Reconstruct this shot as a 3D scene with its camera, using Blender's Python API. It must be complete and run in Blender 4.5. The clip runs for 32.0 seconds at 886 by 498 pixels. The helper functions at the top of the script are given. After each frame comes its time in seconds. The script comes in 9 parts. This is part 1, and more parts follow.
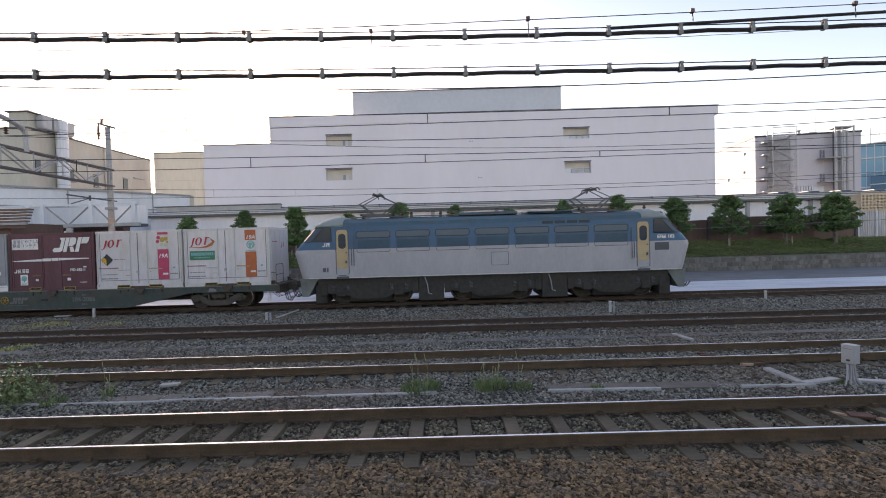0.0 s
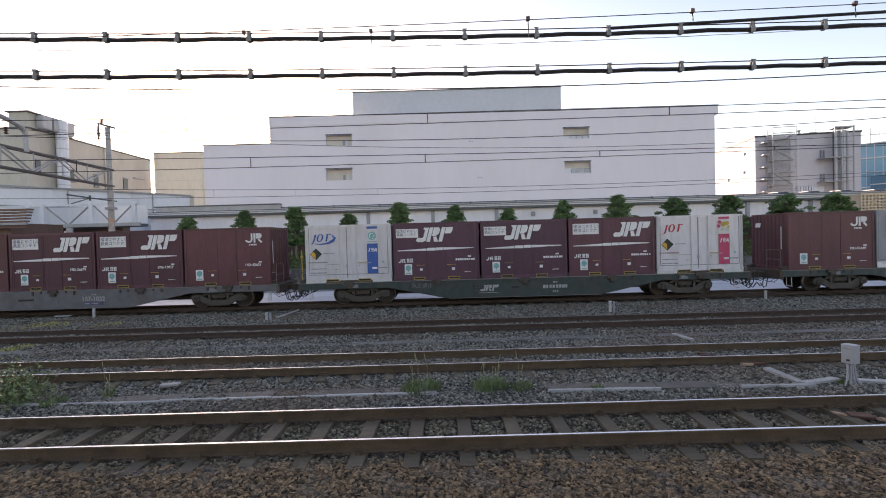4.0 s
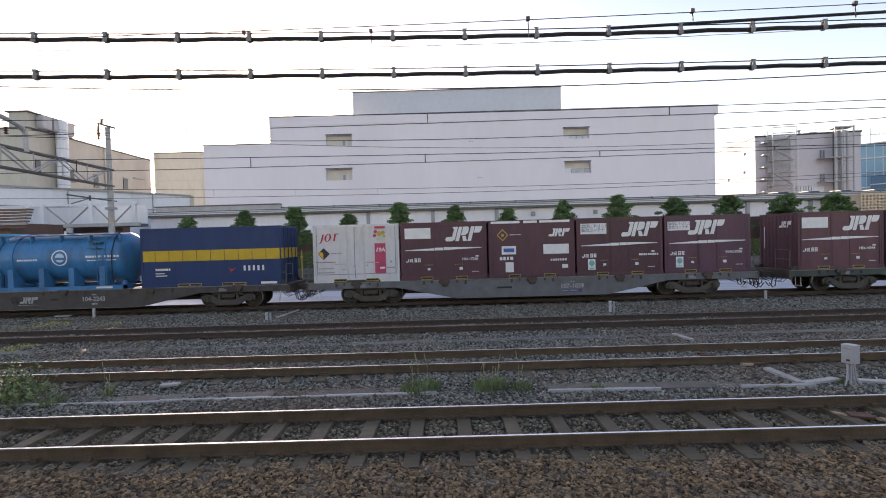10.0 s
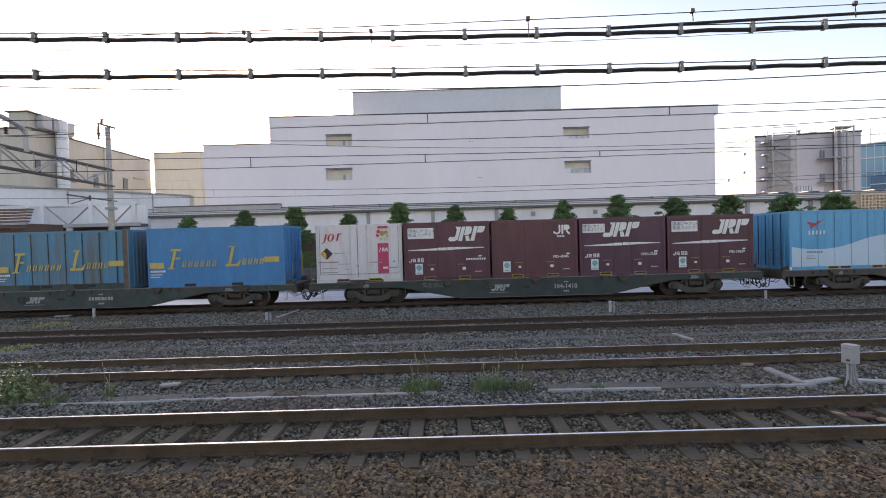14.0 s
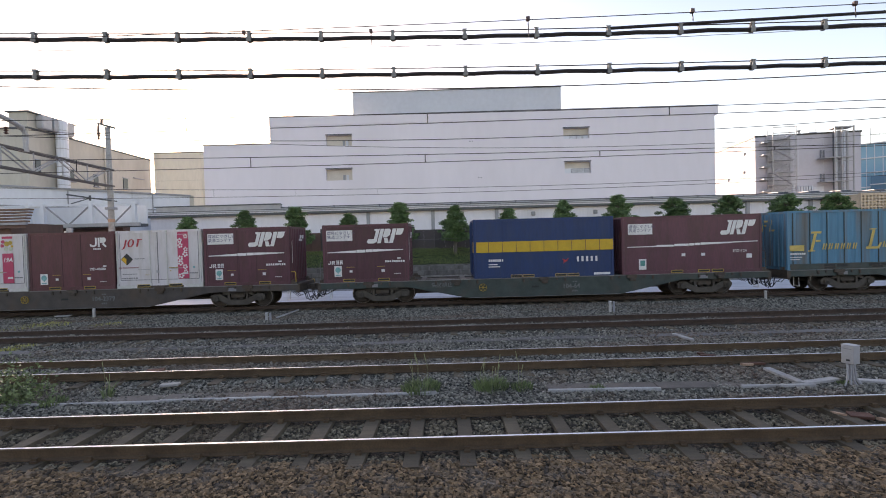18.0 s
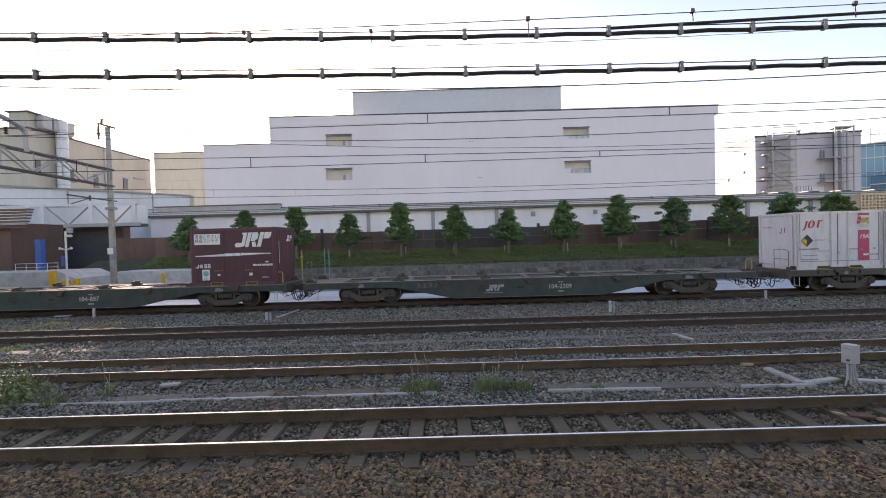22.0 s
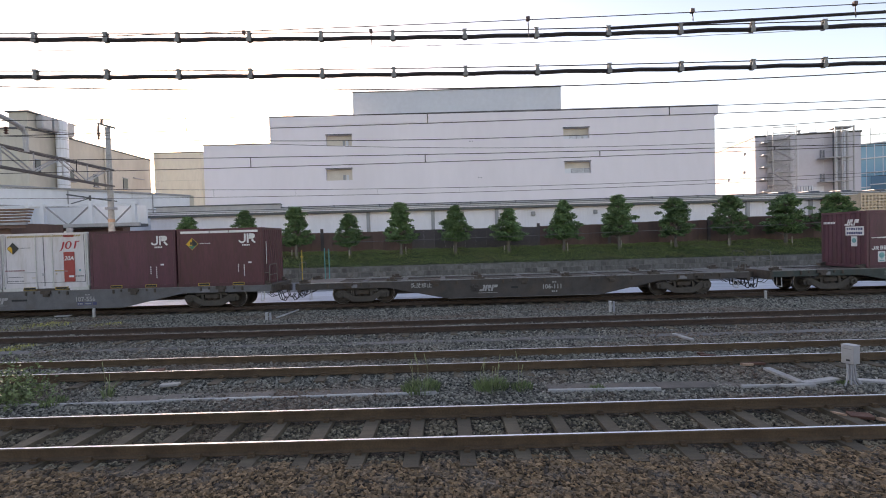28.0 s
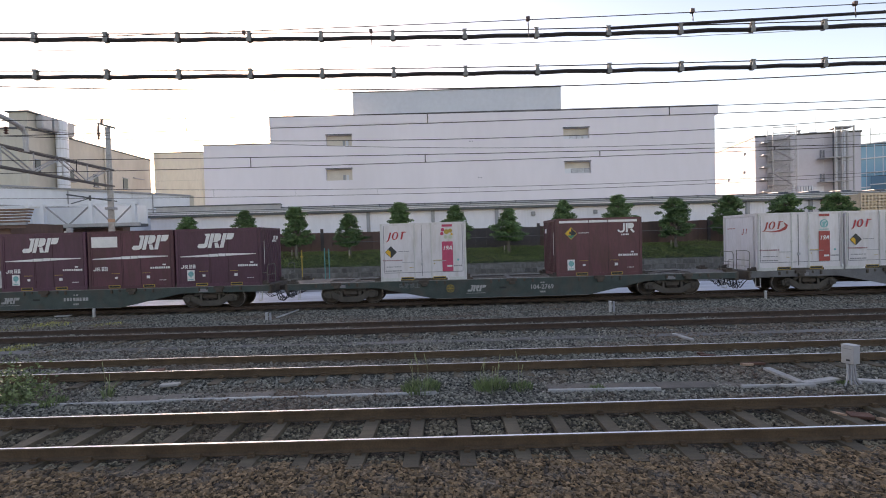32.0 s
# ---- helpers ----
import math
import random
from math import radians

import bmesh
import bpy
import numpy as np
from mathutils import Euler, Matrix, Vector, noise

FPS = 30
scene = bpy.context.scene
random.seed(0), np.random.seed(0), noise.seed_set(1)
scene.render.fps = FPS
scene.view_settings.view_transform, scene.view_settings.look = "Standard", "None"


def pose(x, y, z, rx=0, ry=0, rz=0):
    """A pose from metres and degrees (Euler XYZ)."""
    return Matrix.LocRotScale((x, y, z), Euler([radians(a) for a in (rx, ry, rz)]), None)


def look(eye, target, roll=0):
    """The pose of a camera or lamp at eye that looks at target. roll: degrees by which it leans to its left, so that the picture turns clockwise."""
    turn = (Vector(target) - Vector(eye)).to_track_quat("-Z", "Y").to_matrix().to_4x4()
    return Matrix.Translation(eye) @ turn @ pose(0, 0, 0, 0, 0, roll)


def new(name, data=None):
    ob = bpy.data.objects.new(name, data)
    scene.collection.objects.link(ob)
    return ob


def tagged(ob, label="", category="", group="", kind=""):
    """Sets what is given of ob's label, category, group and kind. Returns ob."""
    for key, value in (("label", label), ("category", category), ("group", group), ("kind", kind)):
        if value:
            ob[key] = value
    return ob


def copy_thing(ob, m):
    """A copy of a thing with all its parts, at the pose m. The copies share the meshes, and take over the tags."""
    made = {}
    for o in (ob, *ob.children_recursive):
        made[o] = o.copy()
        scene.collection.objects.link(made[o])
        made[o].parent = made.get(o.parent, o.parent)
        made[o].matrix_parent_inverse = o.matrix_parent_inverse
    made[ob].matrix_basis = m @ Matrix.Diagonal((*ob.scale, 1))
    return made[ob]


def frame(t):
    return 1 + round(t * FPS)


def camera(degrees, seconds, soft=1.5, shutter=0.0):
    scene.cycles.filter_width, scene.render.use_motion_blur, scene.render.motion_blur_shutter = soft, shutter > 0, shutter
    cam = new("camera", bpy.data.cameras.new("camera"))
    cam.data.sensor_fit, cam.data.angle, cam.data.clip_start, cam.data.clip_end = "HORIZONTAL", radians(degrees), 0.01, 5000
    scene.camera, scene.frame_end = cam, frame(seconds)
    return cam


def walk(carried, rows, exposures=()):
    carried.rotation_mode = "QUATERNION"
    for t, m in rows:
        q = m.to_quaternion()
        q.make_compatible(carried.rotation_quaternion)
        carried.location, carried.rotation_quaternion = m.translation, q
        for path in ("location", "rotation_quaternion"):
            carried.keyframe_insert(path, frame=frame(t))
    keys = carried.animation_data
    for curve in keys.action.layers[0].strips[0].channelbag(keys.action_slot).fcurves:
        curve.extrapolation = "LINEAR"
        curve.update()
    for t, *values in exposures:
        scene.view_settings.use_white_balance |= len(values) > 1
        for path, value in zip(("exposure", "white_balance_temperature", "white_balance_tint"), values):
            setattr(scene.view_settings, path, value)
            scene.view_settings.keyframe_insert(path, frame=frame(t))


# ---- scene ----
cam = camera(86.33, 32.0, 1.0)
EYE = Vector((0.0, 0.0, 2.608))
AIM = EYE + Vector((-0.00191, 0.99977, -0.02114))
walk(cam, [(0, look(EYE, AIM, -1.587)), (32, look(EYE, AIM, -1.587))], [(0, 1.7, 7900, 28), (3.5, 1.68, 7900, 28), (7, 1.77, 7900, 28), (29, 1.76, 7900, 28), (31, 1.69, 7900, 28), (32, 1.72, 7900, 28)])

# ---- daylight: low sun behind the long white building ----
SUN_EL, SUN_AZ = radians(13.7), radians(-23.4)
SUN_FROM = Vector((math.sin(SUN_AZ) * math.cos(SUN_EL), math.cos(SUN_AZ) * math.cos(SUN_EL), math.sin(SUN_EL)))
world = bpy.data.worlds.new("sky")
scene.world = world
world.use_nodes = True
wn = world.node_tree.nodes
sky = wn.new("ShaderNodeTexSky")
sky.sky_type, sky.sun_disc, sky.sun_elevation, sky.sun_rotation = "NISHITA", False, SUN_EL, SUN_AZ
sky.air_density, sky.dust_density, sky.ozone_density = 1.0, 0.6, 1.0
world.node_tree.links.new(sky.outputs[0], wn["Background"].inputs[0])
wn["Background"].inputs[1].default_value = 0.108
sun = new("sun", bpy.data.lights.new("sun", "SUN"))
sun.data.energy, sun.data.angle, sun.data.color = 2.6, radians(0.6), (1.0, 0.93, 0.83)
sun.matrix_world = look(SUN_FROM * 200, (0, 0, 0))

# ---- where things lie: the tracks run along x, the camera looks along +y ----
TRACKS = (6.743, 10.413, 14.657)      # centre lines of the near tracks, rail top at z = 0
TRAIN_Y, TRAIN_Z = 21.648, -0.16      # the goods train's track
SPEED_C = (330.127, 10.7237, -45.872, 18.4552, 127.3289, -198.4008, 84.5253)


def run(t):
    """How far the train has gone at t seconds."""
    return sum(c * (t / 32.0) ** (i + 1) for i, c in enumerate(SPEED_C))


# ---- mesh helpers ----
def mesh_of(name, bm, mat, smooth=False):
    me = bpy.data.meshes.new(name)
    bm.normal_update()
    bm.to_mesh(me)
    bm.free()
    for m in (mat if isinstance(mat, (list, tuple)) else [mat]):
        me.materials.append(m)
    if smooth:
        me.polygons.foreach_set("use_smooth", [True] * len(me.polygons))
    return me


def part(name, bm, material, parent=None, label="", at=None, smooth=False):
    me = bm if isinstance(bm, bpy.types.Mesh) else mesh_of(name, bm, material, smooth)
    ob = new(name, me)
    if parent is not None:
        ob.parent = parent
    if at is not None:
        ob.matrix_basis = at if isinstance(at, Matrix) else Matrix.Translation(at)
    if label:
        ob["label"] = label
    return ob


def thing(name, label, category, group="", at=(0, 0, 0), kind=""):
    ob = new(name)
    ob.empty_display_size = 0.2
    ob.matrix_basis = at if isinstance(at, Matrix) else Matrix.Translation(at)
    return tagged(ob, label, category, group, kind)


def box(bm, x0, x1, y0, y1, z0, z1, bevel=0.0, m=None):
    v = [bm.verts.new(p) for p in ((x0, y0, z0), (x1, y0, z0), (x1, y1, z0), (x0, y1, z0), (x0, y0, z1), (x1, y0, z1), (x1, y1, z1), (x0, y1, z1))]
    f = [bm.faces.new([v[i] for i in q]) for q in ((3, 2, 1, 0), (4, 5, 6, 7), (0, 1, 5, 4), (1, 2, 6, 5), (2, 3, 7, 6), (3, 0, 4, 7))]
    if m is not None:
        bmesh.ops.transform(bm, matrix=m, verts=v)
    if bevel:
        bmesh.ops.bevel(bm, geom=list({e for k in f for e in k.edges}), offset=bevel, segments=1, affect="EDGES")
    return bm


def boxes(*rows, bevel=0.0):
    bm = bmesh.new()
    for r in rows:
        box(bm, *r, bevel=bevel)
    return bm


def prism(bm, pts, a, b, axis="y"):
    """A polygon extruded from a to b along an axis; pts are in the other two axes, in order x, y, z."""
    def at(p, k):
        return {"x": (k, p[0], p[1]), "y": (p[0], k, p[1]), "z": (p[0], p[1], k)}[axis]
    lo, hi = [bm.verts.new(at(p, a)) for p in pts], [bm.verts.new(at(p, b)) for p in pts]
    n = len(pts)
    fs = [bm.faces.new(lo), bm.faces.new(hi[::-1])]
    for i in range(n):
        fs.append(bm.faces.new((lo[i], hi[i], hi[(i + 1) % n], lo[(i + 1) % n])))
    bmesh.ops.recalc_face_normals(bm, faces=fs)
    return bm


def tube(bm, pts, r, n=8, caps=True):
    """A round bar along a line of points."""
    pts = [Vector(p) for p in pts]
    rings = []
    for i, p in enumerate(pts):
        d = (pts[min(i + 1, len(pts) - 1)] - pts[max(i - 1, 0)]).normalized()
        a = d.cross(Vector((0, 0, 1)) if abs(d.z) < 0.9 else Vector((1, 0, 0))).normalized()
        b = d.cross(a)
        rr = r[i] if isinstance(r, (list, tuple)) else r
        rings.append([bm.verts.new(p + (a * math.cos(k * math.tau / n) + b * math.sin(k * math.tau / n)) * rr) for k in range(n)])
    for s0, s1 in zip(rings, rings[1:]):
        for k in range(n):
            bm.faces.new((s0[k], s0[(k + 1) % n], s1[(k + 1) % n], s1[k]))
    if caps:
        bm.faces.new(rings[0][::-1])
        bm.faces.new(rings[-1])
    return bm


def lathe(bm, prof, n=24, axis="y", ring=False):
    """Profile of (radius, position) pairs turned round an axis; ring: the profile closes on itself."""
    prof = list(prof) + ([prof[0]] if ring else [])
    rings = []
    for r, p in prof:
        ring = []
        for k in range(n):
            c, s = math.cos(k * math.tau / n) * r, math.sin(k * math.tau / n) * r
            ring.append(bm.verts.new({"y": (c, p, s), "x": (p, c, s), "z": (c, s, p)}[axis]))
        rings.append(ring)
    fs = [] if ring else [bm.faces.new(rings[0]), bm.faces.new(rings[-1][::-1])]
    for s0, s1 in zip(rings, rings[1:]):
        for k in range(n):
            fs.append(bm.faces.new((s0[k], s0[(k + 1) % n], s1[(k + 1) % n], s1[k])))
    bmesh.ops.recalc_face_normals(bm, faces=fs)
    return bm


# ---- materials ----
def mat(name, color, rough=0.6, metal=0.0, scale=3.0, vary=0.25, bump=0.15, bump_scale=40.0, stain=None, stain_amount=0.0,
        stretch=(1, 1, 1), stain_scale=1.2, spread=0.0, island=0.0, spec=0.5):
    """A weathered surface: two scales of tone, optional stains, fine relief, and a spread of tone from object to object."""
    m = bpy.data.materials.new(name)
    m.use_nodes = True
    nt = m.node_tree
    N, L = nt.nodes, nt.links.new
    b = N["Principled BSDF"]
    b.inputs["Specular IOR Level"].default_value = spec
    tc, mp = N.new("ShaderNodeTexCoord"), N.new("ShaderNodeMapping")
    mp.inputs["Scale"].default_value = stretch
    oi = N.new("ShaderNodeObjectInfo")
    off = N.new("ShaderNodeVectorMath")
    off.operation = "MULTIPLY_ADD"
    cmb = N.new("ShaderNodeCombineXYZ")
    for i in range(3):
        L(oi.outputs["Random"], cmb.inputs[i])
    off.inputs[1].default_value = (37, 53, 71)
    L(cmb.outputs[0], off.inputs[0])
    L(tc.outputs["Object"], off.inputs[2])
    L(off.outputs[0], mp.inputs["Vector"])

    def noise_tex(s, detail=4.0, src=None):
        n = N.new("ShaderNodeTexNoise")
        n.inputs["Scale"].default_value, n.inputs["Detail"].default_value = s, detail
        L((src or mp).outputs[0], n.inputs["Vector"])
        return n

    n1, n2 = noise_tex(scale), noise_tex(scale * 9)
    add = N.new("ShaderNodeMath")
    add.operation = "ADD"
    L(n1.outputs["Fac"], add.inputs[0])
    L(n2.outputs["Fac"], add.inputs[1])
    mr = N.new("ShaderNodeMapRange")
    mr.inputs["From Min"].default_value, mr.inputs["From Max"].default_value = 0.7, 1.3
    mr.inputs["To Min"].default_value, mr.inputs["To Max"].default_value = 1 - vary, 1 + vary
    L(add.outputs[0], mr.inputs["Value"])
    last = mr.outputs[0]
    for amount, source in ((spread, oi.outputs["Random"]), (island, None)):
        if not amount:
            continue
        if source is None:
            source = N.new("ShaderNodeNewGeometry").outputs["Random Per Island"]
        r2, mul = N.new("ShaderNodeMapRange"), N.new("ShaderNodeMath")
        r2.inputs["To Min"].default_value, r2.inputs["To Max"].default_value = 1 - amount, 1 + amount
        mul.operation = "MULTIPLY"
        L(source, r2.inputs["Value"])
        L(last, mul.inputs[0])
        L(r2.outputs[0], mul.inputs[1])
        last = mul.outputs[0]
    col = N.new("ShaderNodeVectorMath")
    col.operation = "SCALE"
    col.inputs[0].default_value = color
    L(last, col.inputs["Scale"])
    out = col.outputs[0]
    if stain is not None:
        n3 = noise_tex(stain_scale, 6.0)
        ramp, mix = N.new("ShaderNodeMapRange"), N.new("ShaderNodeMix")
        ramp.inputs["From Min"].default_value, ramp.inputs["From Max"].default_value = 0.48, 0.72
        ramp.inputs["To Max"].default_value = stain_amount
        L(n3.outputs["Fac"], ramp.inputs["Value"])
        mix.data_type = "RGBA"
        L(ramp.outputs[0], mix.inputs["Factor"])
        L(out, mix.inputs["A"])
        mix.inputs["B"].default_value = (*stain, 1)
        out = mix.outputs["Result"]
    L(out, b.inputs["Base Color"])
    b.inputs["Metallic"].default_value = metal
    rr = N.new("ShaderNodeMapRange")
    rr.inputs["To Min"].default_value, rr.inputs["To Max"].default_value = max(rough - 0.12, 0.03), min(rough + 0.12, 1)
    L(n2.outputs["Fac"], rr.inputs["Value"])
    L(rr.outputs[0], b.inputs["Roughness"])
    if bump:
        nb, bp = noise_tex(bump_scale, 5.0, tc), N.new("ShaderNodeBump")
        L(tc.outputs["Object"], nb.inputs["Vector"])
        bp.inputs["Strength"].default_value, bp.inputs["Distance"].default_value = bump, 0.02
        L(nb.outputs["Fac"], bp.inputs["Height"])
        L(bp.outputs[0], b.inputs["Normal"])
    return m


def glass_mat(name, color, rough=0.06):
    m = bpy.data.materials.new(name)
    m.use_nodes = True
    b = m.node_tree.nodes["Principled BSDF"]
    b.inputs["Base Color"].default_value = (*color, 1)
    b.inputs["Roughness"].default_value = rough
    b.inputs["IOR"].default_value = 1.5
    return m


def stone_mat(name, c1, c2, c3, scale=16.0, bump=0.9):
    """Broken stone: cells of several tones, with shade painted dark between them."""
    m = bpy.data.materials.new(name)
    m.use_nodes = True
    nt = m.node_tree
    N, L = nt.nodes, nt.links.new
    b = N["Principled BSDF"]
    tc = N.new("ShaderNodeTexCoord")
    wob = N.new("ShaderNodeTexNoise")
    wob.inputs["Scale"].default_value = scale * 0.7
    L(tc.outputs["Object"], wob.inputs["Vector"])
    mixv = N.new("ShaderNodeVectorMath")
    mixv.operation = "MULTIPLY_ADD"
    mixv.inputs[1].default_value = (0.05, 0.05, 0.05)
    L(wob.outputs["Color"], mixv.inputs[0])
    L(tc.outputs["Object"], mixv.inputs[2])
    vo, ve = N.new("ShaderNodeTexVoronoi"), N.new("ShaderNodeTexVoronoi")
    ve.feature = "DISTANCE_TO_EDGE"
    for v in (vo, ve):
        v.inputs["Scale"].default_value = scale
        L(mixv.outputs[0], v.inputs["Vector"])
    ramp = N.new("ShaderNodeValToRGB")
    ramp.color_ramp.elements[0].color, ramp.color_ramp.elements[1].color = (*c1, 1), (*c3, 1)
    e = ramp.color_ramp.elements.new(0.5)
    e.color = (*c2, 1)
    sep = N.new("ShaderNodeSeparateColor")
    L(vo.outputs["Color"], sep.inputs[0])
    L(sep.outputs[0], ramp.inputs[0])
    big = N.new("ShaderNodeTexNoise")
    big.inputs["Scale"].default_value, big.inputs["Detail"].default_value = 0.5, 5
    L(tc.outputs["Object"], big.inputs["Vector"])
    mr = N.new("ShaderNodeMapRange")
    mr.inputs["From Min"].default_value, mr.inputs["From Max"].default_value = 0.3, 0.7
    mr.inputs["To Min"].default_value, mr.inputs["To Max"].default_value = 0.75, 1.25
    L(big.outputs["Fac"], mr.inputs["Value"])
    # colour drops to a quarter at cell edges, painting shade between the stones
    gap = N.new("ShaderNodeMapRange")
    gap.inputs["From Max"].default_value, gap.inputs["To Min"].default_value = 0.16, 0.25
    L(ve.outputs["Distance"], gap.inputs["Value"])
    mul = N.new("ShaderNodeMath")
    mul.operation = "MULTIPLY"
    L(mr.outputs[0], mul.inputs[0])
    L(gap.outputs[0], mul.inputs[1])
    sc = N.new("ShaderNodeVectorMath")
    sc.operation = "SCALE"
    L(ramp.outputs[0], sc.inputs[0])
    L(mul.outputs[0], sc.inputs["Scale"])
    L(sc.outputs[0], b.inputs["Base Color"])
    b.inputs["Roughness"].default_value = 0.85
    bp = N.new("ShaderNodeBump")
    bp.inputs["Strength"].default_value, bp.inputs["Distance"].default_value = bump, 0.04
    L(ve.outputs["Distance"], bp.inputs["Height"])
    L(bp.outputs[0], b.inputs["Normal"])
    return m


MAROON = mat("maroon container paint", (0.108, 0.036, 0.05), 0.5, 0, 1.2, 0.2, 0.12, 60, (0.07, 0.035, 0.03), 0.55, (1.6, 1.6, 0.35), 2.0, 0.22)
BROWN = mat("brown-red container paint", (0.118, 0.039, 0.046), 0.5, 0, 1.2, 0.2, 0.12, 60, (0.075, 0.035, 0.025), 0.5, (1.6, 1.6, 0.35), 2.0, 0.2)
PLUM = mat("plum container paint", (0.098, 0.036, 0.06), 0.5, 0, 1.2, 0.2, 0.12, 60, (0.065, 0.03, 0.04), 0.5, (1.6, 1.6, 0.35), 2.0, 0.18)
WHITE = mat("white container paint", (0.67, 0.64, 0.655), 0.42, 0, 1.0, 0.07, 0.06, 60, (0.42, 0.36, 0.29), 0.35, (2.0, 2.0, 0.4), 2.4, 0.06)
WAGON_MARK = mat("worn stencil paint", (0.36, 0.36, 0.35), 0.6, 0, 6, 0.25, 0.0)
FADED_MARK = mat("faded stencil paint", (0.14, 0.15, 0.15), 0.65, 0, 6, 0.3, 0.0)
MARK = mat("white marking", (0.74, 0.73, 0.72), 0.55, 0, 4, 0.1, 0.0)
STEEL_DARK = mat("dark running gear", (0.078, 0.063, 0.051), 0.7, 0.1, 6, 0.35, 0.3, 50, (0.11, 0.06, 0.03), 0.5)
DECK_GREEN = mat("blue-green wagon paint", (0.042, 0.061, 0.055), 0.6, 0, 3, 0.3, 0.2, 50, (0.085, 0.065, 0.05), 0.6, (1, 1, 1), 1.6, 0.18)
DECK_BROWN = mat("brown-grey wagon paint", (0.064, 0.055, 0.05), 0.6, 0, 3, 0.3, 0.2, 50, (0.1, 0.07, 0.05), 0.6, (1, 1, 1), 1.6, 0.12)
DECK_GREY = mat("grey wagon paint", (0.15, 0.15, 0.155), 0.6, 0, 3, 0.2, 0.2, 50, (0.1, 0.085, 0.07), 0.5, (1, 1, 1), 1.6, 0.1)
DECK_TOP = mat("worn deck steel", (0.1, 0.092, 0.085), 0.65, 0.2, 4, 0.35, 0.25, 40, (0.09, 0.062, 0.045), 0.6)
YELLOW = mat("faded yellow paint", (0.5, 0.34, 0.06), 0.55, 0, 8, 0.2, 0.1, 60, (0.2, 0.12, 0.05), 0.4)
ORANGE_Y = mat("yellow safety paint", (0.72, 0.4, 0.03), 0.5, 0, 6, 0.12, 0.05)
TREAD = mat("bright wheel tread", (0.4, 0.38, 0.36), 0.3, 0.9, 10, 0.15, 0.1)
PIPE_WHITE = mat("pale painted pipe", (0.6, 0.6, 0.58), 0.45, 0.1, 8, 0.1, 0.05)
# serves real rubber, and black panels that paint shade in pockets and gaps
HOSE_VOID = mat("black rubber and painted voids", (0.02, 0.02, 0.02), 0.6, 0, 10, 0.2, 0.1)
RED = mat("red marking", (0.5, 0.04, 0.05), 0.5, 0, 5, 0.1, 0)
PINK = mat("pink band", (0.55, 0.06, 0.13), 0.5, 0, 5, 0.12, 0)
ORANGE = mat("orange band", (0.5, 0.13, 0.045), 0.5, 0, 5, 0.12, 0)
BLUE_BAND = mat("blue band", (0.03, 0.11, 0.36), 0.5, 0, 5, 0.12, 0)
REDBAND = mat("brick red band", (0.4, 0.06, 0.05), 0.5, 0, 5, 0.12, 0)
BLACK = mat("black marking", (0.03, 0.03, 0.03), 0.55, 0, 5, 0.15, 0)
FADED_RED = mat("faded red print", (0.34, 0.16, 0.18), 0.55, 0, 6, 0.2, 0)
GREYMARK = mat("grey marking", (0.22, 0.22, 0.23), 0.55, 0, 5, 0.15, 0)
TEAL = mat("teal label", (0.06, 0.27, 0.25), 0.5, 0, 5, 0.12, 0)
SEAM = mat("dark maroon door gap", (0.066, 0.024, 0.032), 0.6, 0, 5, 0.15, 0)
TEAL_PALE = mat("pale teal emblem", (0.16, 0.42, 0.42), 0.5, 0, 12, 0.3, 0)
SEAL = mat("grey rubber seal", (0.16, 0.16, 0.17), 0.6, 0, 8, 0.2, 0.1)
PALEGREEN = mat("pale fruit print", (0.5, 0.55, 0.42), 0.5, 0, 9, 0.2, 0)
GREEN = mat("green marking", (0.04, 0.2, 0.12), 0.5, 0, 5, 0.1, 0)
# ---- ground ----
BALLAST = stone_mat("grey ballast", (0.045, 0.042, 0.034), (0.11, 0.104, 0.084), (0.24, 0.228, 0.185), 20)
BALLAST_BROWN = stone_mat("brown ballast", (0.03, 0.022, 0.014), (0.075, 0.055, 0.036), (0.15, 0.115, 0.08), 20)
STONES = mat("broken stone", (0.195, 0.187, 0.157), 0.85, 0, 20, 0.25, 0.3, 90, (0.2, 0.115, 0.075), 0.75, (0.5, 1, 1), 0.5, 0, 0.9)
STONES_DULL = mat("dull grey-brown stone", (0.165, 0.14, 0.096), 0.85, 0, 20, 0.25, 0.3, 90, (0.14, 0.085, 0.05), 0.6, (1, 1, 1), 0.9, 0, 0.85)
STONES_BROWN = mat("rust-dusted stone", (0.185, 0.118, 0.064), 0.85, 0, 20, 0.25, 0.3, 90, (0.17, 0.155, 0.14), 0.6, (1, 1, 1), 3.0, 0, 0.9)
ASPHALT = mat("grey paving", (0.17, 0.175, 0.185), 0.75, 0, 0.8, 0.18, 0.2, 60, (0.1, 0.1, 0.1), 0.5)
SHEET = mat("white sheeting", (0.56, 0.59, 0.64), 0.45, 0, 1.0, 0.15, 0.25, 6, (0.24, 0.26, 0.29), 0.7, (0.12, 2.2, 1), 1.2)
EARTH = mat("plain earth", (0.1, 0.09, 0.075), 0.9, 0, 0.5, 0.3, 0.3, 20)
CONCRETE = mat("weathered concrete", (0.33, 0.32, 0.3), 0.8, 0, 2.5, 0.22, 0.25, 50, (0.17, 0.15, 0.13), 0.6, (1, 1, 1), 2.0, 0.12)
CONCRETE_PALE = mat("pale concrete", (0.5, 0.49, 0.47), 0.75, 0, 2.5, 0.15, 0.25, 50, (0.24, 0.22, 0.2), 0.5, (1, 1, 1), 2.0, 0.12)
